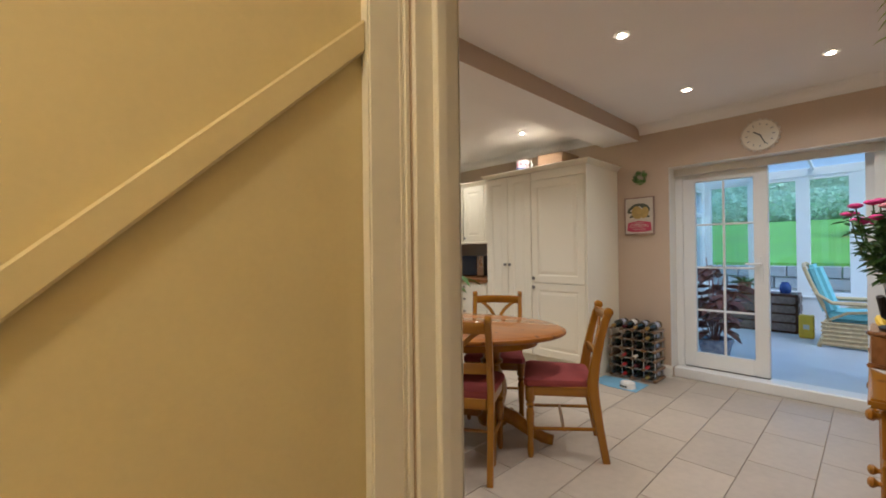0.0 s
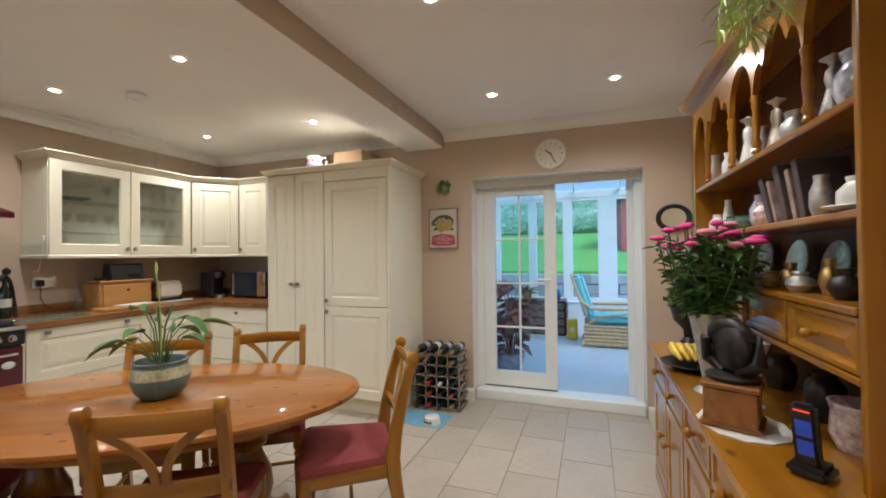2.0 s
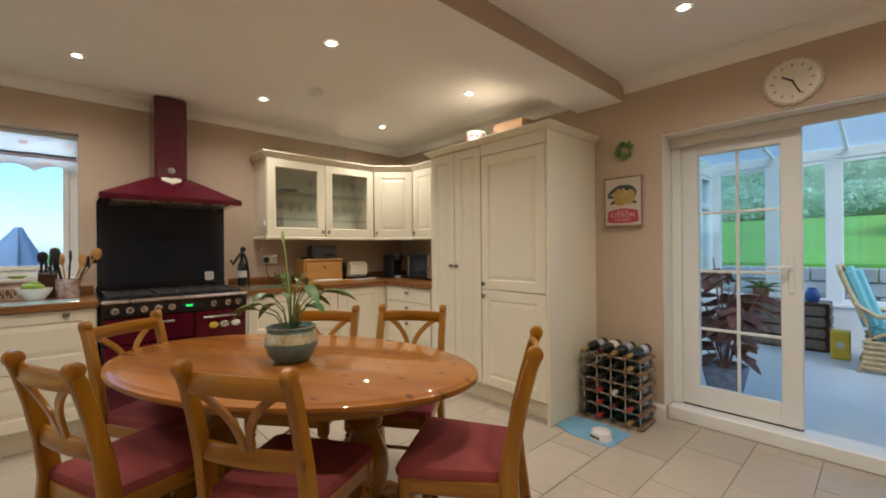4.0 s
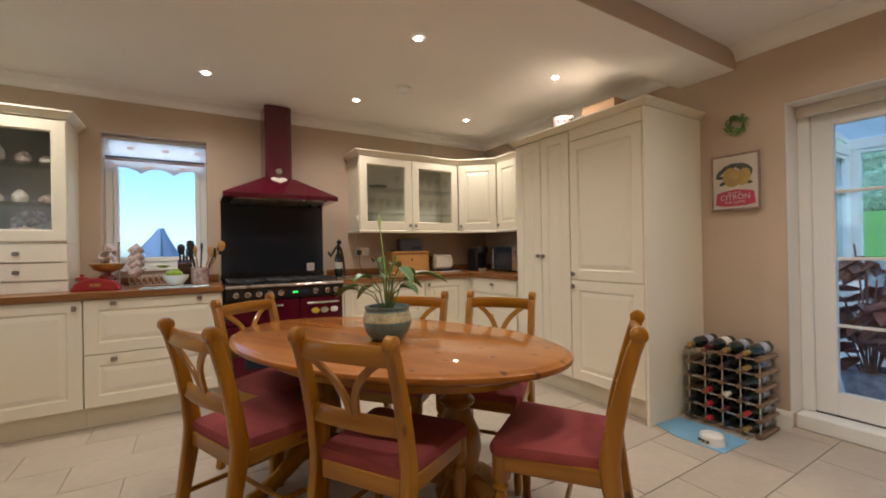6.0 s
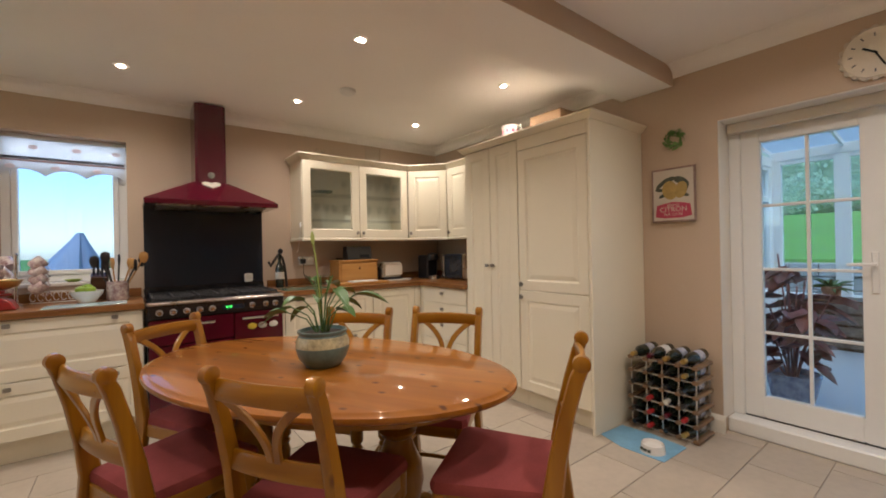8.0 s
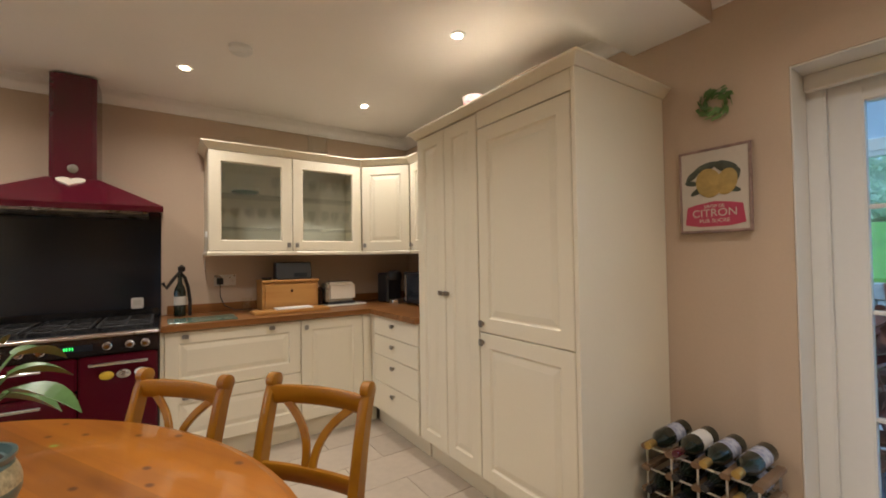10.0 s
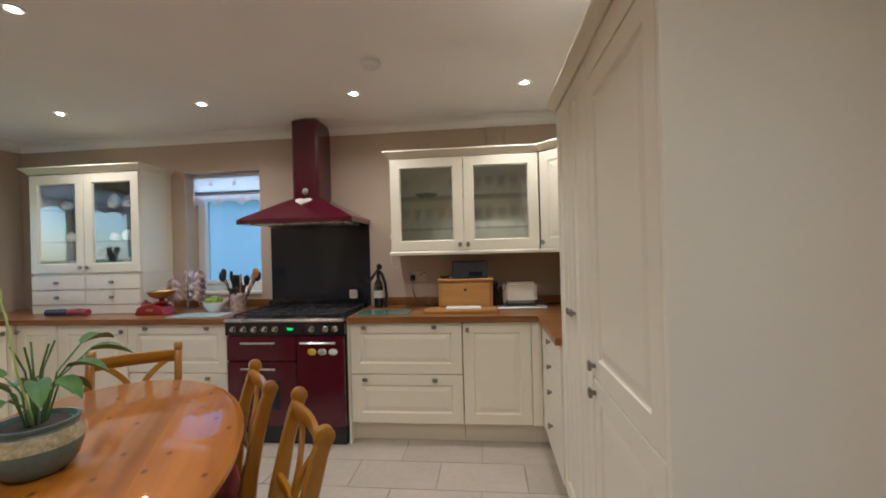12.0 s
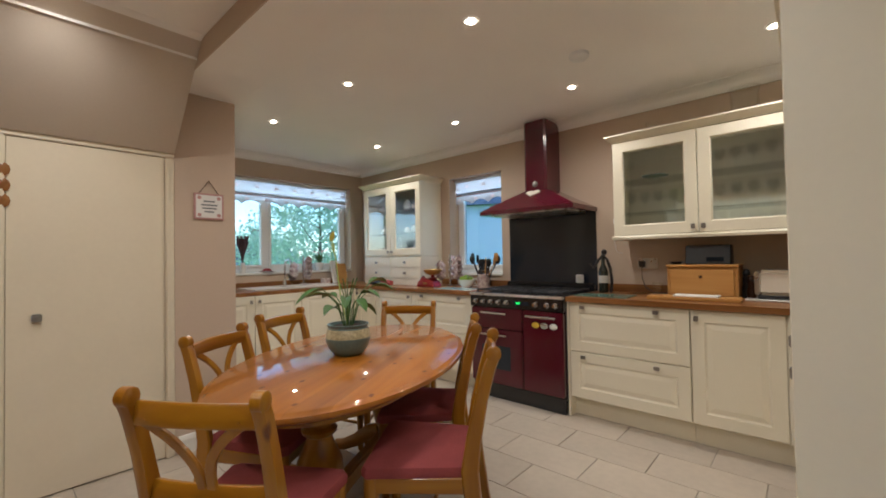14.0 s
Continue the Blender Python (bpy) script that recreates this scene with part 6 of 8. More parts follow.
rad = thing("radio", "black table radio lying on the bread bin", "radio", pose(3.40, 4.90, WT + 0.2345))
bm = prism(bmesh.new(), [(0, 0), (0.14, 0), (0.12, 0.135), (0.03, 0.135)], 0, 0.27, 0, 0.006)
part("case", bm, M_PLASTICK, rad)
part("display", cube(bmesh.new(), 0.13, 0.23, -0.002, 0.004, 0.02, 0.05), M_SPLASH, rad, "small dark display")
turned("dark_dish", "small dark dish on the bread bin", "dish", pose(3.335, 4.95, WT + 0.2345), [(0.03, 0), (0.045, 0.02), (0.04, 0.02), (0, 0.008)], M_PLASTICK)
cb2 = thing("chopping_board", "pale wooden chopping board with white papers on the worktop", "chopping board", pose(3.47, 4.755, WT, 0, 0, 2))
part("board", cube(bmesh.new(), -0.27, 0.27, -0.09, 0.09, 0, 0.022, 0.006, 2), M_PALEWOOD, cb2)
tagged(box("white_papers", 3.36, 3.62, 4.70, 4.82, WT + 0.0225, WT + 0.033, M_LINEN, None, 0.002), "stack of white paper napkins on the chopping board", "napkins")
tagged(box("glass_worktop_saver", 2.70, 3.09, 4.60, 4.85, WT, WT + 0.006, M_GREENGLASS, None, 0.002), "green patterned glass worktop saver beside the cooker", "worktop saver")
ts = thing("toaster", "cream and steel two-slice toaster on a tray", "toaster", pose(3.80, 4.91, WT + 0.012))
part("body", cube(bmesh.new(), 0, 0.25, 0, 0.15, 0.02, 0.185, 0.025, 3), M_CERAMIC, ts, smooth=True)
part("base", cube(bmesh.new(), 0.006, 0.244, 0.006, 0.144, 0.0, 0.022, 0.004), M_PLASTICK, ts)
part("end_cap", cube(bmesh.new(), -0.012, 0.012, 0.01, 0.14, 0.02, 0.175, 0.008, 2), M_STEEL, ts)
part("lever", cube(bmesh.new(), -0.03, -0.012, 0.06, 0.09, 0.1, 0.118, 0.004), M_PLASTICK, ts)
for y in (0.045, 0.09):
    part("slot", cube(bmesh.new(), 0.04, 0.21, y, y + 0.022, 0.184, 0.187), M_IRON, ts)
tagged(box("tray", 3.74, 4.12, 4.86, 5.10, WT, WT + 0.011, M_CHINA, None, 0.004), "white tray under the toaster", "tray")
for x, y, h, r, m, lab in ((3.735, 5.06, 0.20, 0.028, M_PLASTICK, "tall black pepper mill on the worktop"), (3.765, 5.0, 0.16, 0.026, M_DARKWOOD, "dark wooden salt mill on the worktop")):
    turned("pepper_mill", lab, "pepper mill", pose(x, y, WT), [(r, 0), (r, h * 0.3), (r * 0.7, h * 0.5), (r * 0.8, h * 0.7), (r * 0.5, h * 0.74), (r * 0.85, h * 0.84), (r * 0.6, h * 0.97), (0, h)], m)
cm = thing("coffee_machine", "black pod coffee machine in the worktop corner", "coffee machine", pose(4.36, 4.86, WT))
part("body", prism(bmesh.new(), [(-0.07, -0.06), (0.07, -0.06), (0.09, 0.1), (0, 0.16), (-0.09, 0.1)], 0, 0.26, 2, 0.015), M_PLASTICK, cm)
part("head", lathe(bmesh.new(), [(0.06, 0.2), (0.07, 0.23), (0.06, 0.27), (0.02, 0.285), (0, 0.285)], 20, (0, -0.06, 0)), M_PLASTICK, cm, smooth=True)
part("drip_tray", lathe(bmesh.new(), [(0.06, 0), (0.06, 0.03), (0, 0.032)], 20, (0, -0.09, 0)), M_STEEL, cm, smooth=True)
mw = thing("microwave", "black and steel microwave oven beside the tall cupboards", "microwave", pose(4.36, 4.18, WT))
part("case", cube(bmesh.new(), 0.015, 0.34, 0, 0.46, 0.012, 0.27, 0.006), M_PLASTICK, mw)
part("door", cube(bmesh.new(), 0.0, 0.015, 0.11, 0.455, 0.018, 0.265, 0.004), M_SPLASH, mw)
part("door_trim", cube(bmesh.new(), -0.004, 0.0, 0.40, 0.43, 0.03, 0.25, 0.002), M_STEEL, mw)
part("control_panel", cube(bmesh.new(), 0.0, 0.015, 0.005, 0.105, 0.018, 0.265, 0.004), M_STEEL, mw)
for y in (0.03, 0.42):
    for x in (0.04, 0.3):
        part("foot", lathe(bmesh.new(), [(0.012, 0), (0.012, 0.012)], 10, (x, y, 0)), M_PLASTICK, mw)
wb = thing("wine_bottle_holder", "dark wine bottle in a black metal figure holder", "bottle holder", pose(2.775, 5.02, WT))
part("bottle", lathe(bmesh.new(), [(0.036, 0), (0.037, 0.17), (0.03, 0.2), (0.014, 0.235), (0.014, 0.30), (0, 0.30)], 18), M_BOTTLE, wb, smooth=True)
part("label", lathe(bmesh.new(), [(0.0375, 0.08), (0.0375, 0.14)], 18), M_WHITECAP, wb, "white bottle label")
bm = tube(bmesh.new(), [(0.06, 0, 0.0), (0.062, 0.02, 0.1), (0.05, 0.02, 0.2), (0.03, 0.01, 0.27), (0.0, 0.0, 0.315), (-0.04, -0.01, 0.26), (-0.08, -0.01, 0.2), (-0.1, -0.02, 0.24)], 0.012, 8)
lathe(bm, [(0, -0.03), (0.022, -0.015), (0.024, 0.01), (0, 0.03)], 12, (0.01, 0.0, 0.335))
part("holder", bm, M_BRONZE, wb, "black metal figure frame", smooth=True)
so = thing("wall_socket", "beige double wall socket with a black plug", "socket", pose(3.077, YN - 0.008, 1.146))
part("plate", cube(bmesh.new(), -0.075, 0.075, 0, 0.0075, -0.043, 0.043, 0.003), M_STEEL, so)
part("plug", cube(bmesh.new(), -0.06, -0.015, -0.035, 0, -0.03, 0.02, 0.006), M_PLASTICK, so, "black plug")
part("cable", tube(bmesh.new(), [(-0.037, -0.02, -0.03), (-0.037, -0.02, -0.12), (-0.01, -0.03, -0.19), (0.06, -0.06, -0.229), (0.18, -0.06, -0.23)], 0.004, 6), M_PLASTICK, so)
turned("glass_tumbler", "clear glass tumbler on the worktop", "glass", pose(3.2, 4.97, WT), [(0.03, 0), (0.036, 0.1), (0.033, 0.1), (0.028, 0.008), (0, 0.008)], M_DRINK)

# --- on top of cupboards ---
turned("glass_vase", "large clear glass vase on the wall cabinets", "vase", pose(3.76, 5.02, ZT + 0.001), [(0.07, 0), (0.085, 0.02), (0.08, 0.22), (0.09, 0.255), (0.085, 0.255), (0.075, 0.22), (0.078, 0.02), (0, 0.015)], M_DRINK, 24)
turned("glass_bowl", "small clear glass bowl on the wall cabinets", "bowl", pose(3.18, 5.02, ZT + 0.001), [(0.04, 0), (0.06, 0.05), (0.045, 0.12), (0.052, 0.15), (0.048, 0.15), (0.04, 0.12), (0.055, 0.05), (0, 0.01)], M_DRINK, 24)
jug = thing("floral_jug", "white jug with blue and red flowers on the tall cupboard", "jug", pose(4.20, 3.44, 2.081))
part("jug", lathe(bmesh.new(), [(0.05, 0), (0.075, 0.03), (0.078, 0.07), (0.065, 0.11), (0.075, 0.155), (0.07, 0.155), (0.055, 0.11), (0, 0.02)], 24), M_FLORAL, jug, smooth=True)
part("handle", tube(bmesh.new(), [(0.0, -0.062, 0.13), (0, -0.11, 0.14), (0, -0.125, 0.1), (0, -0.1, 0.05), (0, -0.07, 0.04)], 0.009, 8), M_CHINA, jug, smooth=True)
part("painted_band", lathe(bmesh.new(), [(0.0785, 0.045), (0.0795, 0.055), (0.0795, 0.068), (0.0785, 0.072)], 24), M_BLUE, jug, "dark blue painted band", smooth=True)
for k in range(9):
    a = k * 2 * math.pi / 9
    part("painted_flower", lathe(bmesh.new(), [(0.014, 0), (0.01, 0.002), (0, 0.0025)], 8, m=pose(0.0675 * math.cos(a), 0.0675 * math.sin(a), 0.108, 0, 90, math.degrees(a))), M_SIGNRED, jug, "red painted flower")
bx = thing("cardboard_box", "brown cardboard box on top of the tall cupboard", "box", pose(4.28, 3.0, 2.081))
part("carton", cube(bmesh.new(), 0, 0.36, 0, 0.30, 0, 0.2, 0.004), M_CARD, bx)
part("flap", cube(bmesh.new(), -0.004, 0.178, 0, 0.30, 0.2, 0.204), M_CARD, bx)
part("flap", cube(bmesh.new(), 0.182, 0.364, 0, 0.30, 0.2, 0.204), M_CARD, bx)
turned("dark_dish", "dark pottery dish on the tall cupboard", "dish", pose(4.22, 3.66, 2.081), [(0.05, 0), (0.08, 0.06), (0.075, 0.06), (0, 0.015)], M_BRONZE)
turned("smoke_alarm", "round white smoke alarm on the ceiling", "smoke alarm", pose(3.03, 4.03, ZC, 180), [(0.06, 0), (0.06, 0.02), (0.045, 0.034), (0.02, 0.036), (0.018, 0.04), (0, 0.04)], M_UPVC, 28)

# small white light switch with a hanging wire on the cabinet's side
sw = thing("cabinet_light_switch", "small white switch with a thin wire on the wall cabinet's side", "switch", pose(XL - 0.0015, WY + 0.05, ZB + 0.12))
part("case", cube(bmesh.new(), -0.014, 0.0, -0.012, 0.012, -0.022, 0.022, 0.004, 2), M_UPVC, sw)
part("wire", tube(bmesh.new(), [(-0.006, 0, -0.022), (-0.008, 0.004, -0.08), (-0.016, 0.012, -0.17), (-0.012, 0.05, -0.24), (0.0, 0.14, -0.25)], [0.0016] * 5, 6), M_UPVC, sw, smooth=True)

# --- glasses in the wall cabinet ---
proto = None
rng = random.Random(9)
for z in (1.5415, 1.7915):
    for i in range(11):
        x = XL + 0.09 + i * 0.097
        if abs(x - (XL + half)) < 0.05 or (z > 1.7 and i in (1, 2, 3)):
            continue
        m = pose(x, 4.97 + 0.05 * rng.random(), z, 0, 0, 0)
        if proto is None:
            proto = turned("wine_glass", "clear stemmed wine glass on a glass shelf", "wine glass", m, [(0.03, 0), (0.004, 0.006), (0.004, 0.07), (0.025, 0.09), (0.034, 0.12), (0.028, 0.16), (0.026, 0.16), (0.031, 0.12), (0.0, 0.08)], M_DRINK, 14, "glasses in the wall cabinet")
        else:
            copy_thing(proto, m)
for z in (1.384, 1.7915):
    turned("green_dish", "dark green glass dish inside the wall cabinet", "dish", pose(XL + 0.26, 5.0, z), [(0.04, 0), (0.1, 0.03), (0.095, 0.034), (0, 0.01)], M_GREENGLASS, 24)

# --- china in the dresser cabinet ---
for i, (x, z, r, h, m, lab) in enumerate(((0.62, 1.806, 0.05, 0.14, M_CHINA, "white china coffee pot in the glazed cabinet"), (0.76, 1.806, 0.045, 0.09, M_FLORAL, "flowered china cup in the glazed cabinet"), (0.88, 1.806, 0.04, 0.07, M_CHINA, "white china cup in the glazed cabinet"), (0.62, 1.526, 0.04, 0.08, M_CHINA, "white china figure in the glazed cabinet"), (0.74, 1.526, 0.045, 0.1, M_CHINA, "white china jug in the glazed cabinet"), (0.88, 1.526, 0.05, 0.07, M_FLORAL, "flowered china bowl in the glazed cabinet"), (0.16, 1.806, 0.05, 0.1, M_CHINA, "white china pot in the glazed cabinet"), (0.32, 1.806, 0.05, 0.09, M_FLORAL, "flowered china pot in the glazed cabinet"), (0.2, 1.526, 0.05, 0.09, M_CHINA, "white china bowl in the glazed cabinet"), (0.34, 1.526, 0.04, 0.1, M_BLUEWHITE, "blue and white jug in the glazed cabinet"))):
    turned("china_pot", lab, "china", pose(-0.2 + x, 5.0, z), [(r * 0.6, 0), (r, h * 0.3), (r * 0.95, h * 0.6), (r * 0.55, h * 0.8), (r * 0.6, h * 0.86), (r * 0.2, h * 0.95), (0, h)], m)
for x in (0.26, 0.76):
    o = tagged(part("china_plate", lathe(bmesh.new(), [(0, 0), (0.06, 0.002), (0.115, 0.014), (0.113, 0.018), (0.06, 0.007), (0, 0.005)], 28), M_BLUEWHITE, smooth=True), "blue and white plate standing in the glazed cabinet", "plate")
    o.matrix_world = pose(-0.2 + x, 5.145, 1.265 + 0.115, 78, 0, 0)
    turned("china_tureen", "pink and white china tureen in the glazed cabinet", "china", pose(-0.2 + x, 5.0, 1.264), [(0.06, 0), (0.11, 0.03), (0.11, 0.06), (0.07, 0.09), (0.015, 0.1), (0, 0.12)], M_FLORAL)

# --- worktop by the north window ---
sc = thing("kitchen_scales", "red enamel kitchen scales with a brass pan", "kitchen scales", pose(0.98, 4.78, WT))
part("base", prism(bmesh.new(), [(-0.14, 0), (0.14, 0), (0.11, 0.06), (0.04, 0.09), (-0.04, 0.09), (-0.11, 0.06)], -0.06, 0.06, 1, 0.008), M_REDENAMEL, sc)
part("plate", lathe(bmesh.new(), [(0.05, 0.09), (0.055, 0.1), (0.02, 0.105), (0.02, 0.125), (0, 0.125)], 18, (0.06, 0, 0)), M_REDENAMEL, sc, smooth=True)
part("pan", lathe(bmesh.new(), [(0.03, 0.125), (0.08, 0.145), (0.105, 0.185), (0.1, 0.187), (0.075, 0.152), (0, 0.132)], 24, (0.06, 0, 0)), M_BRASS, sc, "brass weighing pan", smooth=True)
part("weight", lathe(bmesh.new(), [(0.035, 0.0905), (0.035, 0.115), (0.012, 0.12), (0.014, 0.135), (0, 0.137)], 16, (-0.08, 0, -0.02)), M_REDENAMEL, sc, smooth=True)
part("badge", cube(bmesh.new(), -0.03, 0.03, -0.064, -0.06, 0.03, 0.05, 0.002), M_BRASS, sc)


def mug(bm, c, r=0.041, h=0.082, a=0.0, tilt=0.0):
    m = pose(c[0], c[1], c[2], 0, tilt, math.degrees(a))
    lathe(bm, [(r * 0.8, 0), (r, h * 0.2), (r, h), (r * 0.9, h), (r * 0.88, h * 0.15), (0, h * 0.12)], 14, m=m)
    v = [m @ Vector(p) for p in ((r, 0, h * 0.8), (r * 1.7, 0, h * 0.75), (r * 1.75, 0, h * 0.35), (r, 0, h * 0.2))]
    tube(bm, v, 0.005, 6)
    return bm


def mug_tree(at, label, m_china, n=10):
    o = thing("mug_tree", label, "mug tree", at)
    bm = lathe(bmesh.new(), [(0.07, 0), (0.07, 0.012), (0.012, 0.02), (0.01, 0.33), (0.014, 0.345), (0, 0.355)], 16)
    part("stand", bm, M_CHROME, o, smooth=True)
    for k in range(n):
        a, z = k * 2.1, 0.09 + 0.055 * (k % 4)
        part("mug", mug(bmesh.new(), (0.075 * math.cos(a), 0.075 * math.sin(a), z), a=a, tilt=50), m_china, o, "flowered mug", smooth=True)
    return o


mug_tree(pose(1.07, 5.03, WT), "mug tree hung with flowered cups on the worktop", M_FLORAL)
o = thing("fruit_bowl", "white bowl of green apples on the worktop", "fruit bowl", pose(1.44, 4.86, WT))
part("bowl", lathe(bmesh.new(), [(0.045, 0), (0.05, 0.01), (0.085, 0.06), (0.092, 0.085), (0.086, 0.085), (0.075, 0.055), (0, 0.02)], 24), M_CHINA, o, smooth=True)
for k in range(5):
    a = k * 1.3
    part("apple", lathe(bmesh.new(), [(0, -0.03), (0.02, -0.028), (0.033, -0.005), (0.03, 0.018), (0.012, 0.028), (0, 0.022)], 14, (0.04 * math.cos(a) * (k > 0), 0.04 * math.sin(a) * (k > 0), 0.088 + 0.015 * (k == 0))), M_APPLE, o, smooth=True)
uj = thing("utensil_jar", "cream flowered jar full of cooking utensils", "utensil jar", pose(1.605, 4.93, WT))
part("jar", lathe(bmesh.new(), [(0.06, 0), (0.066, 0.01), (0.066, 0.13), (0.07, 0.135), (0.064, 0.138), (0.06, 0.13), (0, 0.02)], 24), M_FLORAL, uj, smooth=True)
rng = random.Random(2)
for k in range(9):
    a, t2 = k * 2.4, 0.05 + 0.05 * rng.random()
    top = Vector((t2 * math.cos(a) * 1.6, t2 * math.sin(a) * 1.2, 0.24 + 0.07 * rng.random()))
    ut = part("utensil", tube(bmesh.new(), [(0.02 * math.cos(a), 0.02 * math.sin(a), 0.03), top], 0.005, 6), M_PALEWOOD if k % 3 == 0 else M_PLASTICK, uj)
    head = lathe(bmesh.new(), [(0, -0.045), (0.02, -0.03), (0.03, 0.005), (0.024, 0.035), (0, 0.046)], 12)
    bmesh.ops.transform(head, matrix=Matrix.Translation(top) @ pose(0, 0, 0, 0, 0, k * 50) @ Matrix.Diagonal((1, 0.25, 1, 1)), verts=head.verts)
    part("utensil_head", head, M_PALEWOOD if k % 3 == 0 else M_PLASTICK, ut, smooth=True)
kb = thing("knife_block", "dark knife block with black-handled knives by the window", "knife block", pose(1.50, 5.07, WT))
part("block", prism(bmesh.new(), [(-0.04, 0), (0.05, 0), (0.05, 0.2), (-0.04, 0.17)], -0.05, 0.05, 0, 0.005), M_DARKWOOD, kb)
for k in range(4):
    part("knife_handle", cube(bmesh.new(), -0.04 + k * 0.024, -0.026 + k * 0.024, -0.01, 0.012, 0.18, 0.29, 0.004), M_PLASTICK, kb)
tagged(box("glass_worktop_saver", 1.24, 1.66, 4.58, 4.80, WT, WT + 0.006, M_PALEBLUE, None, 0.002), "pale blue glass worktop saver beside the cooker", "worktop saver")
o = thing("wire_letter_rack", "white scrolled wire rack below the window", "wire rack", pose(1.14, 5.10, WT))
for k in range(7):
    part("scroll", tube(bmesh.new(), [(k * 0.04 + 0.016 * math.cos(a), 0, 0.045 + 0.03 * math.sin(a)) for a in [i * 0.7 for i in range(9)]], 0.003, 5), M_CHINA, o)
part("base_wire", tube(bmesh.new(), [(-0.03, 0, 0.004), (0.28, 0, 0.004)], 0.004, 6), M_CHINA, o)
part("top_wire", tube(bmesh.new(), [(-0.03, 0, 0.08), (0.28, 0, 0.08)], 0.003, 6), M_CHINA, o)
turned("sill_dish", "small green and white dish on the window sill", "dish", pose(1.34, YN + 0.06, 1.0455), [(0.03, 0), (0.055, 0.02), (0.05, 0.02), (0, 0.006)], M_APPLE)
ct = thing("rolled_cloth", "dark rolled oven cloth lying on the worktop", "cloth", pose(0.28, 4.70, WT + 0.03))
part("roll", tube(bmesh.new(), [(-0.19, 0, 0), (-0.05, 0.01, 0.002), (0.0, 0.0, 0)], [0.028, 0.03, 0.026], 10), M_PLASTICK, ct, smooth=True)
part("end_roll", tube(bmesh.new(), [(0.003, 0, 0), (0.08, 0.01, 0.004), (0.18, 0.0, 0)], [0.026, 0.03, 0.028], 10), M_FABRIC, ct, smooth=True)

# --- sink ---
sk = thing("kitchen_sink", "cream inset sink with drainer in the worktop", "sink", pose(-0.40, 3.42, WT))
bm = bmesh.new()
for b in ((-0.24, 0.22, 0, 0.03, 0, 0.014), (-0.24, 0.22, 0.97, 1.0, 0, 0.014), (-0.24, -0.21, 0.03, 0.97, 0, 0.014), (0.19, 0.22, 0.03, 0.97, 0, 0.014), (-0.21, 0.19, 0.47, 0.50, 0, 0.014)):
    cube(bm, *b, 0.004)
part("rim", bm, M_SINK, sk)
part("bowl", cube(bmesh.new(), -0.21, 0.19, 0.03, 0.47, 0.0, 0.003), M_SINK, sk)
part("drainer", cube(bmesh.new(), -0.21, 0.19, 0.50, 0.97, 0.0, 0.006), M_SINK, sk)
for k in range(8):
    part("drainer_rib", cube(bmesh.new(), -0.2 + k * 0.05, -0.19 + k * 0.05, 0.52, 0.95, 0.006, 0.009, 0.001), M_SINK, sk)
tp = thing("kitchen_tap", "tall chrome swan-neck tap behind the sink", "tap", pose(-0.60, 3.95, WT + 0.0145))
part("base", lathe(bmesh.new(), [(0.028, 0), (0.026, 0.02), (0.018, 0.03), (0.016, 0.09), (0, 0.09)], 18), M_CHROME, tp, smooth=True)
part("spout", tube(bmesh.new(), [(0, 0, 0.08), (0, 0, 0.24), (0.03, 0, 0.29), (0.08, 0, 0.31), (0.13, 0, 0.29), (0.15, 0, 0.24)], 0.011, 10), M_CHROME, tp, smooth=True)
part("lever", tube(bmesh.new(), [(0, 0.02, 0.06), (0, 0.06, 0.075)], 0.006, 8), M_CHROME, tp, smooth=True)
mug_tree(pose(-0.62, 4.20, WT + 0.0145), "mug tree hung with flowered cups behind the sink", M_FLORAL)
SW = 1.0855
dv = thing("dried_flower_vase", "white vase of dark dried flowers on the window sill", "vase", pose(XW - 0.02, 3.52, SW))
part("vase", lathe(bmesh.new(), [(0.03, 0), (0.035, 0.06), (0.022, 0.1), (0.03, 0.12), (0, 0.12)], 18), M_CHINA, dv, smooth=True)
bm = bmesh.new()
for k in range(16):
    a = k * 2.4
    tube(bm, [(0, 0, 0.11), (0.02 * math.cos(a), 0.02 * math.sin(a), 0.22), (0.055 * math.cos(a), 0.055 * math.sin(a), 0.36 + 0.03 * (k % 3))], [0.003, 0.005, 0.014], 6)
part("dried_stem", bm, M_DRY, dv)


def pot_flower(at, label, m_pot, m_flower, h=0.2, n=14, r=0.06, spread=0.08):
    o = thing("potted_flower", label, "plant", at)
    part("pot", lathe(bmesh.new(), [(r * 0.7, 0), (r, 0.1), (r * 0.9, 0.1), (0, 0.08)], 18), m_pot, o, smooth=True)
    g, p = bmesh.new(), bmesh.new()
    rg = random.Random(int(h * 1000))
    for k in range(n):
        a = k * 2.4
        e = Vector((spread * math.cos(a) * rg.random(), spread * math.sin(a) * rg.random(), 0.1 + h * rg.uniform(0.4, 1)))
        leaf_blade(g, (0, 0, 0.08), e, 0.03, 0.03)
        leaf_blade(g, (0, 0, 0.1), e + Vector((0.04 * math.cos(a + 1), 0.04 * math.sin(a + 1), -0.03)), 0.035, 0.05)
        if k % 2 == 0 and m_flower:
            lathe(p, [(0, -0.006), (0.014, 0), (0.018, 0.008), (0.01, 0.012), (0, 0.01)], 8, e)
    part("foliage", g, M_LILY, o)
    if m_flower:
        part("bloom", p, m_flower, o)
    else:
        p.free()
    return o


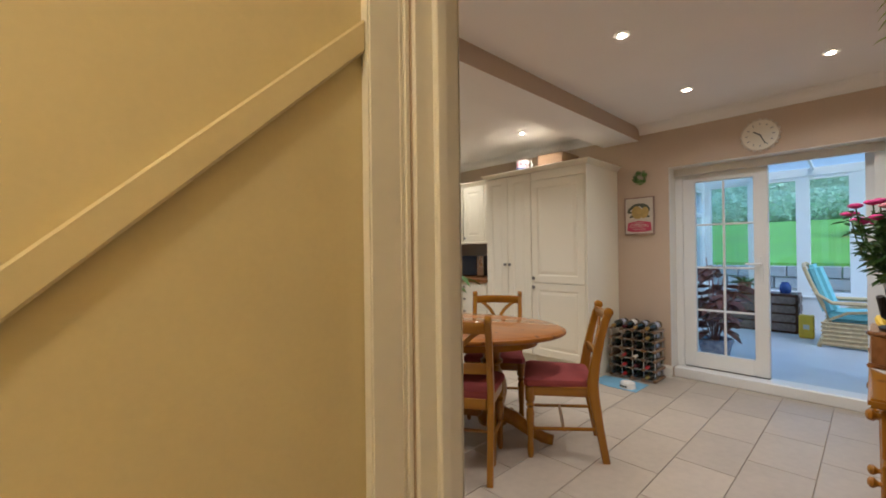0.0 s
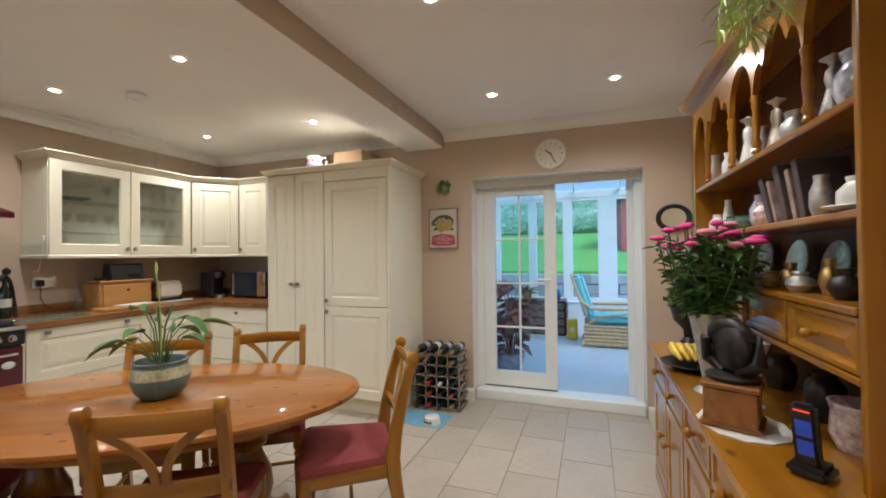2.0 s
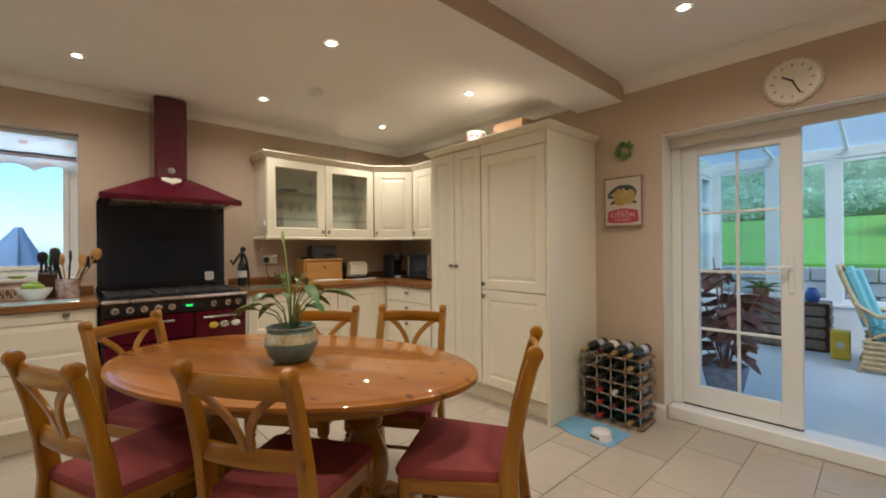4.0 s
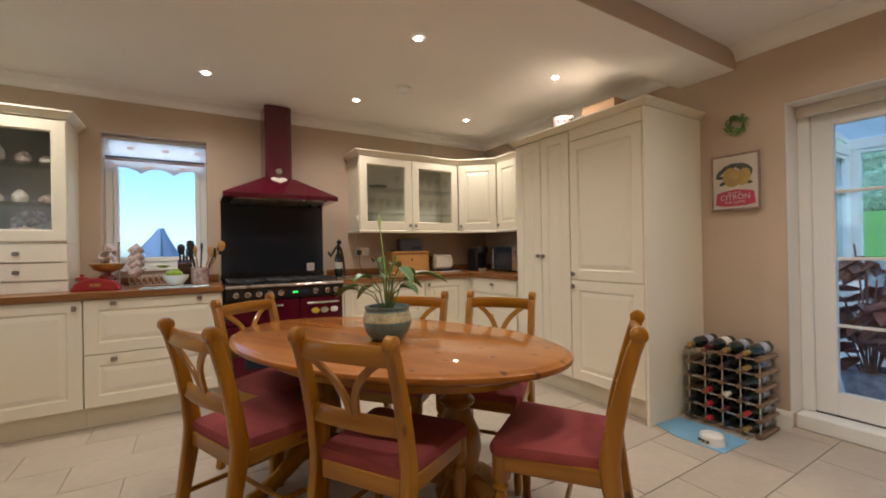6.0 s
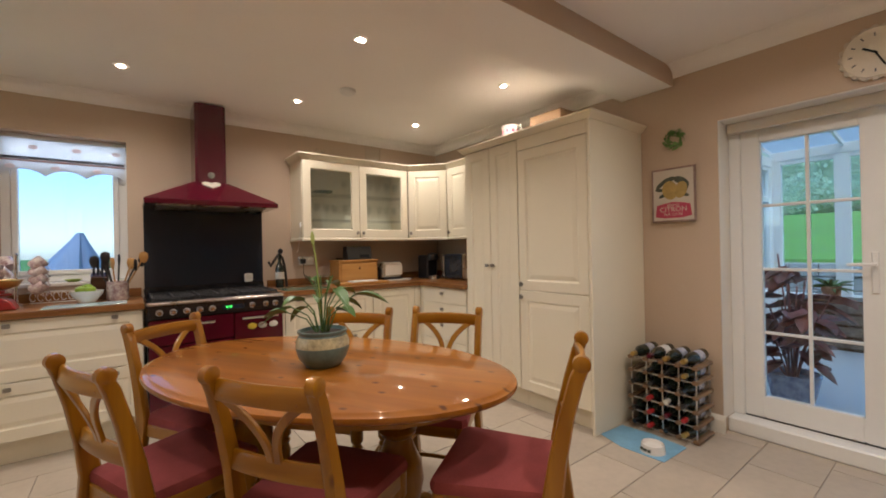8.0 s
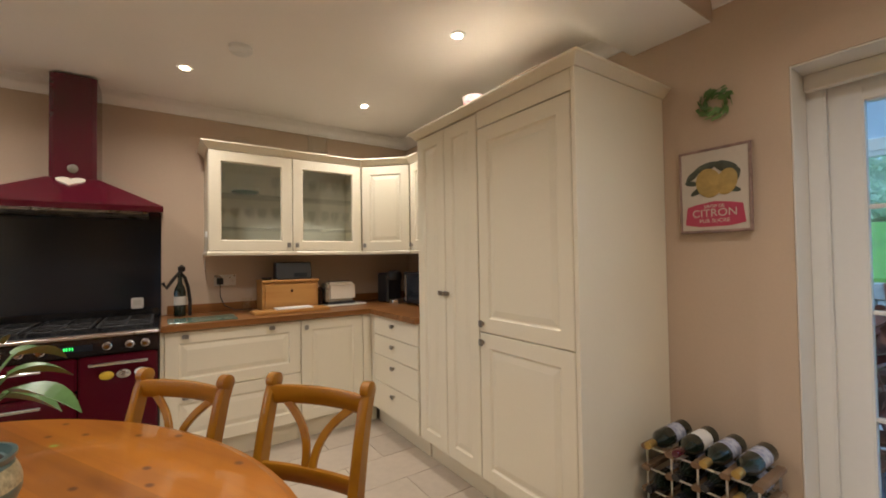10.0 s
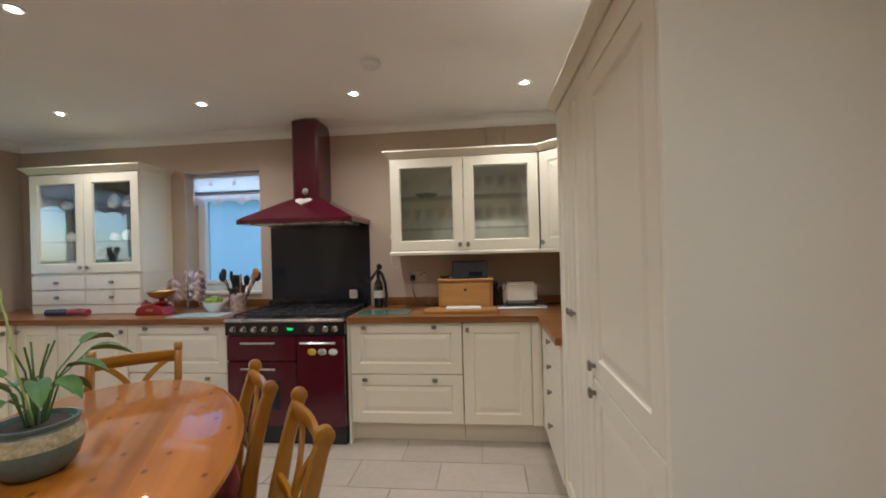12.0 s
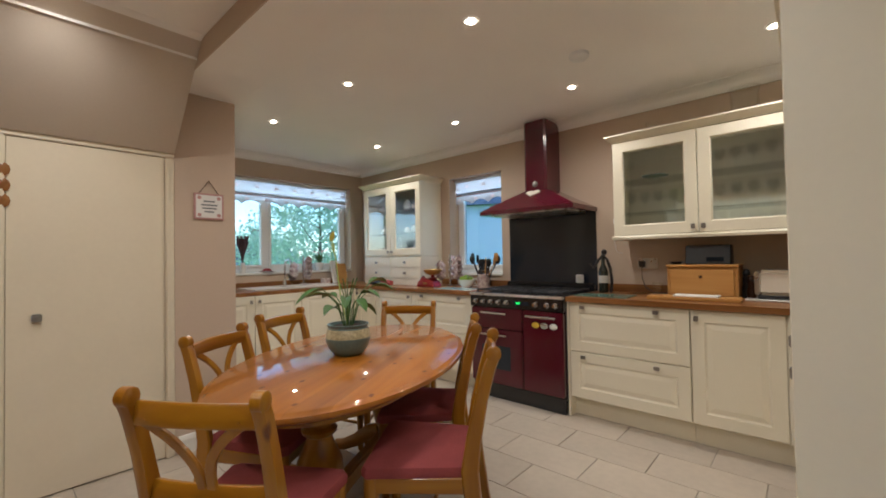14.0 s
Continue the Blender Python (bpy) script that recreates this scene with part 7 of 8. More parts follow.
pot_flower(pose(XW - 0.03, 4.50, SW), "pink geranium in a white pot on the window sill", M_CHINA, M_PINK2, 0.16)
pot_flower(pose(XW - 0.03, 3.28, SW), "small green plant in a dark pot on the window sill", M_GREYPOT, None, 0.14)
pot_flower(pose(-0.38, 3.02, WT), "bushy green plant in a dark pot by the sink", M_GREYPOT, None, 0.18, 24, 0.08, 0.12)
turned("fruit_plate", "white plate with a slice of red melon on the sill", "plate", pose(XW - 0.02, 3.80, SW), [(0.05, 0), (0.09, 0.012), (0.086, 0.014), (0, 0.006)], M_CHINA)
ob = tagged(part("melon_slice", prism(bmesh.new(), [(-0.06, 0), (0.06, 0), (0.03, 0.03), (-0.03, 0.03)], -0.012, 0.012, 0, 0.004), M_REDENAMEL), "slice of red melon on a white plate", "fruit")
ob.matrix_world = pose(XW - 0.02, 3.80, SW + 0.0145)
orch = thing("yellow_flag_flower", "single yellow flower on a tall stem by the window", "flower", pose(XW - 0.02, 4.66, SW))
part("stem", tube(bmesh.new(), [(0, 0, 0), (0.01, 0.01, 0.2), (0.0, 0.02, 0.42)], 0.004, 6), M_LIME, orch)
part("bloom", leaf_blade(bmesh.new(), (0, 0.02, 0.38), (0.01, 0.05, 0.52), 0.07, 0, 6, Vector((0.3, 1, 0))), M_YELLOW, orch)
for k, (dy, h, m, lab) in enumerate(((0.0, 0.30, M_CHINA, "white chopping board leaning by the window"), (0.07, 0.26, M_PALEWOOD, "pale wooden chopping board leaning by the window"))):
    bm = cube(bmesh.new(), -0.008, 0.008, -0.09, 0.09, 0, h, 0.006, 2)
    o = tagged(part("chopping_board", bm, m), lab, "chopping board")
    o.matrix_world = pose(-0.60 + 0.03 * k, 4.68 + dy, WT, 0, -10, 15)
turned("soap_box", "white and red tub beside the sink", "tub", pose(-0.55, 4.47, WT), [(0.06, 0), (0.065, 0.07), (0.06, 0.075), (0, 0.075)], M_FLORAL)

# --- cooker details ---
for x, m, lab in ((2.42, M_YELLOW, "yellow duck magnet on the oven door"), (2.495, M_STEEL, "round dial magnet on the oven door"), (2.575, M_CHINA, "white sheep magnet on the oven door")):
    o = tagged(part("magnet", lathe(bmesh.new(), [(0.028, 0), (0.03, 0.006), (0.02, 0.014), (0, 0.015)], 14, m=Matrix.Diagonal((1.1, 0.8, 1, 1))), m, smooth=True), lab, "magnet")
    o.matrix_world = pose(x, RY - 0.001, 0.672, 90)
o = thing("kitchen_timer", "small white square timer at the back of the hob", "timer", pose(2.53, 5.105, 0.976))
part("case", cube(bmesh.new(), -0.035, 0.035, 0, 0.02, 0, 0.075, 0.006, 2), M_CHINA, o)
part("face", cube(bmesh.new(), -0.022, 0.022, -0.002, 0.0, 0.022, 0.06, 0.001), M_WHITECAP, o)

# --- floor by the wine rack ---
bm = prism(bmesh.new(), [(-0.15, -0.2), (0.12, -0.21), (0.15, 0.0), (0.13, 0.2), (-0.1, 0.22), (-0.16, 0.05)], 0, 0.004, 2)
o = tagged(part("floor_mat", bm, M_BLUEMAT), "small blue cloth mat on the tiled floor", "mat")
o.matrix_world = pose(4.2, 2.39, 0.0005)
pb = thing("pet_bowl", "white pottery pet bowl on the blue mat", "pet bowl", pose(4.13, 2.29, 0.005))
part("bowl", lathe(bmesh.new(), [(0.07, 0), (0.062, 0.045), (0.058, 0.048), (0.05, 0.03), (0, 0.02)], 24), M_CHINA, pb, smooth=True)
for k in range(3):
    a = 2.6 + k * 0.35
    part("letter_mark", cube(bmesh.new(), 0.069 * math.cos(a) - 0.004, 0.069 * math.cos(a) + 0.002, 0.069 * math.sin(a) - 0.008, 0.069 * math.sin(a) + 0.008, 0.014, 0.03), M_PRINTDARK, pb)

# --- east wall: tin sign, wreath, wall clock, oval clock ---
tin = thing("tin_sign", "framed tin sign with a lemon and red banner", "sign", pose(XE - 0.014, 2.383, 1.578, 90, 0, -90))
SWD, SH = 0.275, 0.365
part("plate", cube(bmesh.new(), -SWD / 2, SWD / 2, -SH / 2, SH / 2, 0, 0.012, 0.002), M_SIGNBG, tin)
for b in ((-SWD / 2 - 0.006, SWD / 2 + 0.006, SH / 2 - 0.006, SH / 2 + 0.006), (-SWD / 2 - 0.006, SWD / 2 + 0.006, -SH / 2 - 0.006, -SH / 2 + 0.006), (-SWD / 2 - 0.006, -SWD / 2 + 0.005, -SH / 2 + 0.006, SH / 2 - 0.006), (SWD / 2 - 0.005, SWD / 2 + 0.006, -SH / 2 + 0.006, SH / 2 - 0.006)):
    part("frame_strip", cube(bmesh.new(), *b, 0.0, 0.016, 0.002), M_PHOTO, tin)


def blob(name, cx, cy, rx, ry, z, m, rot=0, n=24):
    bm = lathe(bmesh.new(), [(1, 0), (0.94, 0.0012), (0, 0.0016)], n, m=Matrix.Translation((cx, cy, z)) @ pose(0, 0, 0, 0, 0, rot) @ Matrix.Diagonal((rx, ry, 1, 1)))
    return part(name, bm, m, tin, smooth=True)


blob("fruit", 0.052, 0.03, 0.04, 0.058, 0.0142, M_LEMON, -15)
blob("fruit", -0.018, 0.032, 0.052, 0.066, 0.0156, M_LEMON, 12)
for cx, cy, rx, ry, rot in ((0.05, 0.095, 0.05, 0.024, -25), (-0.03, 0.105, 0.05, 0.018, 15), (-0.085, 0.075, 0.035, 0.015, 40), (-0.09, 0.04, 0.03, 0.012, -10), (-0.065, 0.002, 0.035, 0.013, 30), (0.085, 0.05, 0.035, 0.016, 70), (0.075, -0.005, 0.03, 0.012, -20)):
    blob("printed_leaf", cx, cy, rx, ry, 0.0122, M_PRINTDARK, rot, 16)
bm = prism(bmesh.new(), [(-0.12, -0.15), (-0.11, -0.07), (-0.07, -0.06), (0.0, -0.05), (0.07, -0.06), (0.11, -0.07), (0.12, -0.15), (0.06, -0.162), (-0.06, -0.162)], 0.012, 0.0132, 2)
part("banner", bm, M_SIGNRED, tin, "red printed banner")
words("CITRON", 0.048, M_SIGNBG, tin, pose(0, -0.103, 0.0134))
words("SIROP DE", 0.02, M_SIGNBG, tin, pose(0, -0.073, 0.0134))
words("PUR SUCRE", 0.024, M_SIGNBG, tin, pose(0, -0.137, 0.0134))

wre = thing("wall_wreath", "small round green leafy wreath on the wall", "wreath", pose(XE - 0.002, 2.375, 1.962))
bm = bmesh.new()
rng = random.Random(1)
for k in range(70):
    a, rr = k * 0.41, 0.02 + 0.045 * rng.random()
    c = Vector((-0.012, rr * math.cos(a), rr * math.sin(a)))
    leaf_blade(bm, c, c + Vector((-0.012 * rng.random(), 0.03 * math.cos(a + 1.2), 0.03 * math.sin(a + 1.2))), 0.02, 0.0, 2, Vector((0.4, math.sin(a), math.cos(a))))
part("foliage", bm, M_LEAF2, wre)
part("ring", tube(bmesh.new(), [(-0.008, 0.045 * math.cos(i * math.pi / 10), 0.045 * math.sin(i * math.pi / 10)) for i in range(21)], 0.006, 6), M_LILY, wre)

ck = thing("wall_clock", "round white wall clock with black pointers above the doors", "clock", pose(XE - 0.001, 1.40, 2.187, 0, -90, 0))
part("case", lathe(bmesh.new(), [(0.13, 0), (0.132, 0.012), (0.122, 0.024), (0.108, 0.02), (0, 0.018)], 40), M_CERAMIC, ck, smooth=True)
for k in range(20):
    a = k * math.pi / 10
    part("scallop", lathe(bmesh.new(), [(0.016, 0), (0.014, 0.016), (0, 0.02)], 10, (0.126 * math.cos(a), 0.126 * math.sin(a), 0.002)), M_SIGNBG, ck, smooth=True)
for k in range(12):
    a = k * math.pi / 6
    bm = cube(bmesh.new(), -0.003, 0.003, 0.082, 0.1, 0.0195, 0.0205)
    bmesh.ops.transform(bm, matrix=pose(0, 0, 0, 0, 0, math.degrees(a)), verts=bm.verts)
    part("hour_mark", bm, M_GREYPOT, ck)
for a, ln, w in ((-35, 0.055, 0.005), (115, 0.085, 0.004)):
    bm = cube(bmesh.new(), -w, w, -0.01, ln, 0.022, 0.0235)
    bmesh.ops.transform(bm, matrix=pose(0, 0, 0, 0, 0, a), verts=bm.verts)
    part("pointer", bm, M_PLASTICK, ck)

# Oval clock: its cream dial is one plain, slightly metallic face without marks.
om = thing("oval_mirror", "small oval wall clock with a cream dial in a black frame", "mirror", pose(XE - 0.001, 0.478, 1.602, 0, -90, 0))
bm = bmesh.new()
rings = []
for s, z in ((1.0, 0), (1.0, 0.012), (0.93, 0.024), (0.8, 0.022), (0.7, 0.01)):
    rings.append([bm.verts.new((0.107 * s * math.sin(a), 0.125 * s * math.cos(a), z)) for a in [i * math.pi / 18 for i in range(36)]])
for a, b in zip(rings, rings[1:]):
    for i in range(36):
        bm.faces.new((a[i], a[(i + 1) % 36], b[(i + 1) % 36], b[i]))
part("frame", bm, M_PLASTICK, om, smooth=True)
part("mirror_glass", prism(bmesh.new(), [(0.08 * math.sin(i * math.pi / 18), 0.093 * math.cos(i * math.pi / 18)) for i in range(36)], 0.004, 0.009, 2), M_DIAL, om)

# --- partition: hanging sign and carved ornament ---
hs = thing("hanging_sign", "small white hanging sign with a red border", "sign", pose(XP + 0.001, 2.583, 1.595))
part("board", cube(bmesh.new(), 0.0, 0.01, -0.092, 0.092, -0.088, 0.088, 0.003), M_PINKTRIM, hs)
part("face", cube(bmesh.new(), 0.01, 0.012, -0.08, 0.08, -0.076, 0.076, 0.001), M_CHINA, hs)
for z, w in ((0.035, 0.035), (0.01, 0.05), (-0.012, 0.045), (-0.035, 0.03)):
    part("text_bar", cube(bmesh.new(), 0.012, 0.0125, -w, w, z - 0.005, z + 0.005), M_GREYPOT, hs)
for y in (-0.06, 0.06):
    for z in (-0.058, 0.058):
        part("corner_flower", lathe(bmesh.new(), [(0.013, 0), (0.008, 0.0008), (0, 0.001)], 8, m=pose(0.012, y, z, 0, 90, 0)), M_PINKTRIM, hs)
part("cord", tube(bmesh.new(), [(0.006, -0.06, 0.088), (0.006, 0.0, 0.175), (0.006, 0.06, 0.088)], 0.0025, 6), M_DARKWOOD, hs)
co = thing("carved_ornament", "small carved brown wooden ornament on the wall", "ornament", pose(XP + 0.001, 1.60, 1.63))
bm = bmesh.new()
for k in range(5):
    lathe(bm, [(0.035, 0), (0.04, 0.012), (0.02, 0.022), (0, 0.022)], 12, m=pose(0, 0.02 * (-1) ** k, -0.08 + k * 0.04, 0, 90, 0))
part("carving", bm, M_WORKTOP, co, smooth=True)
wc2 = thing("wall_cable", "thin pale cable hanging down the wall by the dresser", "cable")
part("cable", tube(bmesh.new(), [(XE - 0.004, 0.345, 2.15), (XE - 0.004, 0.35, 1.9), (XE - 0.004, 0.343, 1.6), (XE - 0.004, 0.348, 1.3), (XE - 0.004, 0.345, 0.9)], 0.004, 6), M_LIME, wc2)


# ---- things on the dresser ----
rng = random.Random(21)
DT = DZ + 0.0005
# chrysanthemums in a silver cone vase
ch = thing("chrysanthemums", "bunch of pink chrysanthemums in a silver cone vase", "flowers", pose(2.92, 0.665, DT))
part("vase", lathe(bmesh.new(), [(0.055, 0), (0.05, 0.008), (0.02, 0.02), (0.026, 0.05), (0.06, 0.25), (0.072, 0.30), (0.068, 0.30), (0.05, 0.22), (0, 0.1)], 24), M_SILVER, ch, "mottled silver cone vase", smooth=True)
stems, green = bmesh.new(), bmesh.new()
for k in range(34):
    a, rr = k * 2.399, 0.20 * math.sqrt((k + 0.5) / 34)
    top = Vector((rr * math.cos(a) * 1.1, rr * math.sin(a) * 0.85, 0.635 - 0.05 * (rr / 0.2) ** 2 + rng.uniform(-0.05, 0.02)))
    base = Vector((top.x * 0.15, top.y * 0.15, 0.26))
    tube(stems, [base, base.lerp(top, 0.6) + Vector((top.x * 0.2, top.y * 0.2, 0)), top], 0.003, 5)
    for j in range(24):
        c = base.lerp(top, rng.uniform(0.12, 0.93)) + Vector((top.x, top.y, 0)) * 0.15
        b2 = rng.uniform(0, 6.28)
        leaf_blade(green, c, c + Vector((0.055 * math.cos(b2), 0.055 * math.sin(b2), rng.uniform(-0.025, 0.035))), 0.022, 0.015, 3)
    if k % 2 == 0 or rr > 0.14:
        fl = bmesh.new()
        r = rng.uniform(0.022, 0.037)
        for q in range(22):
            b2, lift = q * 2.399, 0.004 + 0.012 * (1 - (q / 22))
            s = r * (0.4 + 0.6 * q / 22)
            leaf_blade(fl, top, top + Vector((s * math.cos(b2), s * math.sin(b2), lift)), 0.010, 0.004, 2)
        lathe(fl, [(0, -0.012), (r * 0.6, -0.006), (r * 0.97, 0.0), (r * 0.9, 0.006), (r * 0.5, 0.012), (0, 0.013)], 12, top)
        part("bloom", fl, M_PINK if k % 5 else M_PINK2, ch)
part("stem", stems, M_LILY, ch)
part("foliage", green, M_LILY, ch, "dense dark green leaves")

# wooden box with a dark scrolled ornament on a linen mat
bm = prism(bmesh.new(), [(0.135 * math.cos(i * math.pi / 12) * (1 + 0.05 * (i % 2)), 0.115 * math.sin(i * math.pi / 12) * (1 + 0.05 * (i % 2))) for i in range(24)], 0, 0.003, 2)
o = tagged(part("linen_mat", bm, M_LINEN), "white scalloped linen mat on the dresser", "mat")
o.matrix_world = pose(2.60, 0.655, DT)
wbx = thing("wooden_box", "brown wooden box on a linen mat on the dresser", "box", pose(2.60, 0.68, DT + 0.0035, 0, 0, -22))
part("body", cube(bmesh.new(), -0.07, 0.07, -0.068, 0.068, 0.0, 0.115, 0.003), M_WORKTOP, wbx)
part("base_moulding", cube(bmesh.new(), -0.08, 0.08, -0.078, 0.078, 0.0, 0.016, 0.005, 2), M_WORKTOP, wbx)
part("lid", cube(bmesh.new(), -0.077, 0.077, -0.075, 0.075, 0.116, 0.132, 0.004), M_WORKTOP, wbx)
sb = thing("scrolled_ornament", "dark metal scrolled animal ornament on the wooden box", "ornament", pose(2.61, 0.675, DT + 0.136, 0, 0, 20))
part("base", lathe(bmesh.new(), [(0.07, 0), (0.075, 0.012), (0.05, 0.022), (0, 0.022)], 20), M_BRONZE, sb, smooth=True)
part("coil", tube(bmesh.new(), [((0.075 - 0.004 * i) * math.cos(i * 0.55), 0.012 * math.sin(i), 0.105 + (0.075 - 0.004 * i) * math.sin(i * 0.55)) for i in range(17)], [0.026 - 0.001 * i for i in range(17)], 10), M_BRONZE, sb, smooth=True)
part("core", lathe(bmesh.new(), [(0, -0.08), (0.04, -0.07), (0.07, -0.03), (0.075, 0.01), (0.055, 0.055), (0.02, 0.078), (0, 0.08)], 20, m=Matrix.Translation((0, 0, 0.1)) @ Matrix.Diagonal((1, 0.5, 1, 1))), M_BRONZE, sb, smooth=True)
part("limb", tube(bmesh.new(), [(0.03, 0, 0.02), (0.085, 0.02, 0.05), (0.06, 0.05, 0.12)], [0.02, 0.022, 0.012], 8), M_BRONZE, sb, smooth=True)
part("limb", tube(bmesh.new(), [(-0.03, 0, 0.02), (-0.085, -0.02, 0.06), (-0.05, -0.04, 0.14)], [0.02, 0.022, 0.012], 8), M_BRONZE, sb, smooth=True)

turned("trumpet_vase", "pale slender trumpet vase on the dresser", "vase", pose(2.80, 0.56, DT), [(0.032, 0), (0.03, 0.006), (0.01, 0.02), (0.014, 0.07), (0.032, 0.17), (0.048, 0.22), (0.044, 0.22), (0.026, 0.16), (0, 0.06)], M_CHINA)

# bananas in a dark dish
bo = thing("banana_dish", "bunch of yellow bananas in a dark dish", "fruit dish", pose(3.24, 0.66, DT))
part("dish", lathe(bmesh.new(), [(0.06, 0), (0.13, 0.028), (0.128, 0.033), (0.06, 0.012), (0, 0.01)], 26), M_PLASTICK, bo, smooth=True)
for k in range(4):
    pts = [(-0.10 + 0.05 * i, -0.03 + 0.03 * k + 0.02 * math.sin(i), 0.045 + 0.055 * math.sin(math.pi * (i + 0.5) / 5)) for i in range(5)]
    part("banana", tube(bmesh.new(), pts, [0.008, 0.018, 0.02, 0.018, 0.007], 8), M_YELLOW, bo, smooth=True)
# urn with trailing plant
ur = thing("plant_urn", "dark footed urn with red and green plants", "urn", pose(3.60, 0.60, DT))
part("plinth", cube(bmesh.new(), -0.10, 0.10, -0.09, 0.09, 0, 0.03, 0.006), M_BRONZE, ur)
part("urn", lathe(bmesh.new(), [(0.055, 0.03), (0.05, 0.05), (0.025, 0.08), (0.03, 0.12), (0.075, 0.17), (0.09, 0.24), (0.1, 0.25), (0.08, 0.25), (0, 0.21)], 24), M_BRONZE, ur, smooth=True)
bm = clump(bmesh.new(), (0, 0, 0.28), (0.11, 0.11, 0.08), 240, 0.04, rng, 0.1)
part("foliage", bm, M_LILY, ur)
for k in range(9):
    fl = bmesh.new()
    a = k * 2.4
    lathe(fl, [(0, -0.01), (0.016, 0), (0.012, 0.01), (0, 0.012)], 8, (0.08 * math.cos(a), 0.08 * math.sin(a), 0.31 + 0.02 * (k % 3)))
    part("bloom", fl, M_REDENAMEL, ur)
# telephone handset in its cradle
tel = thing("cordless_telephone", "black cordless telephone with a lit blue screen", "telephone", pose(2.315, 0.60, DT, 0, 0, 233))
part("cradle", cube(bmesh.new(), -0.04, 0.04, -0.04, 0.045, 0, 0.03, 0.01, 2), M_PLASTICK, tel)
bm = cube(bmesh.new(), -0.025, 0.025, -0.014, 0.014, 0, 0.165, 0.009, 2)
bmesh.ops.transform(bm, matrix=pose(0, -0.01, 0.02, 14), verts=bm.verts)
hs2 = part("handset", bm, M_PLASTICK, tel)
for nm, z0, z1, m in (("screen", 0.088, 0.128, M_PHONE), ("keypad", 0.04, 0.078, M_PHONE), ("indicator", 0.15, 0.154, M_PHONERED)):
    bm = cube(bmesh.new(), -0.015, 0.015, -0.0155, -0.0145, z0, z1)
    bmesh.ops.transform(bm, matrix=pose(0, -0.01, 0.02, 14), verts=bm.verts)
    part(nm, bm, m, hs2)
turned("pink_pot", "pale pink pottery pot at the back of the dresser", "pot", pose(2.50, 0.42, DT), [(0.05, 0), (0.065, 0.04), (0.06, 0.1), (0.068, 0.125), (0.06, 0.125), (0, 0.03)], M_FLORAL)
for x, h in ((2.72, 0.15), (3.05, 0.13), (3.42, 0.16)):
    turned("dark_jar", "dark pottery jar at the back of the dresser", "jar", pose(x, 0.40, DT), [(0.04, 0), (0.055, h * 0.4), (0.05, h * 0.75), (0.03, h * 0.9), (0.035, h), (0, h)], M_BRONZE)

# small-drawer shelf: brass and silver pieces, plates behind
S0, S1, S2 = 1.2055, 1.4255, 1.6805
for i, (x, y, r, h, m, lab) in enumerate(((2.33, 0.45, 0.04, 0.09, M_CHINA, "white china jug on the dresser shelf"), (2.44, 0.47, 0.05, 0.10, M_BRONZE, "dark round pot on the dresser shelf"), (2.56, 0.45, 0.035, 0.13, M_BRASS, "brass goblet on the dresser shelf"), (2.66, 0.48, 0.05, 0.08, M_SILVER, "silver bowl on the dresser shelf"), (2.78, 0.46, 0.045, 0.11, M_BRASS, "brass bell on the dresser shelf"), (2.90, 0.47, 0.04, 0.07, M_LEMON, "yellow china figure on the dresser shelf"), (3.05, 0.46, 0.045, 0.1, M_BLUEWHITE, "blue and white jar on the dresser shelf"), (3.25, 0.45, 0.05, 0.1, M_FLORAL, "flowered china pot on the dresser shelf"), (3.45, 0.46, 0.045, 0.12, M_CHINA, "white china vase on the dresser shelf"), (3.6, 0.46, 0.05, 0.09, M_BRONZE, "dark bowl on the dresser shelf"))):
    r, h = r * 0.78, h * 0.8
    turned("ornament_pot", lab, "ornament", pose(x, y, S0), [(r * 0.6, 0), (r, h * 0.35), (r * 0.9, h * 0.6), (r * 0.45, h * 0.78), (r * 0.55, h * 0.92), (r * 0.5, h), (0, h * 0.97)], m)
for i, (x, r, m) in enumerate(((2.48, 0.085, M_CHINA), (2.74, 0.08, M_BLUEWHITE), (3.0, 0.085, M_SILVER), (3.3, 0.085, M_BLUEWHITE), (3.55, 0.08, M_CHINA))):
    o = tagged(part("display_plate", lathe(bmesh.new(), [(0, 0), (r * 0.6, 0.002), (r, 0.014), (r * 0.98, 0.018), (r * 0.6, 0.007), (0, 0.005)], 28), m, smooth=True), "china plate leaning on the dresser back", "plate")
    o.matrix_world = pose(x, 0.345, S0 + r * 0.98, 80, 0, 180)
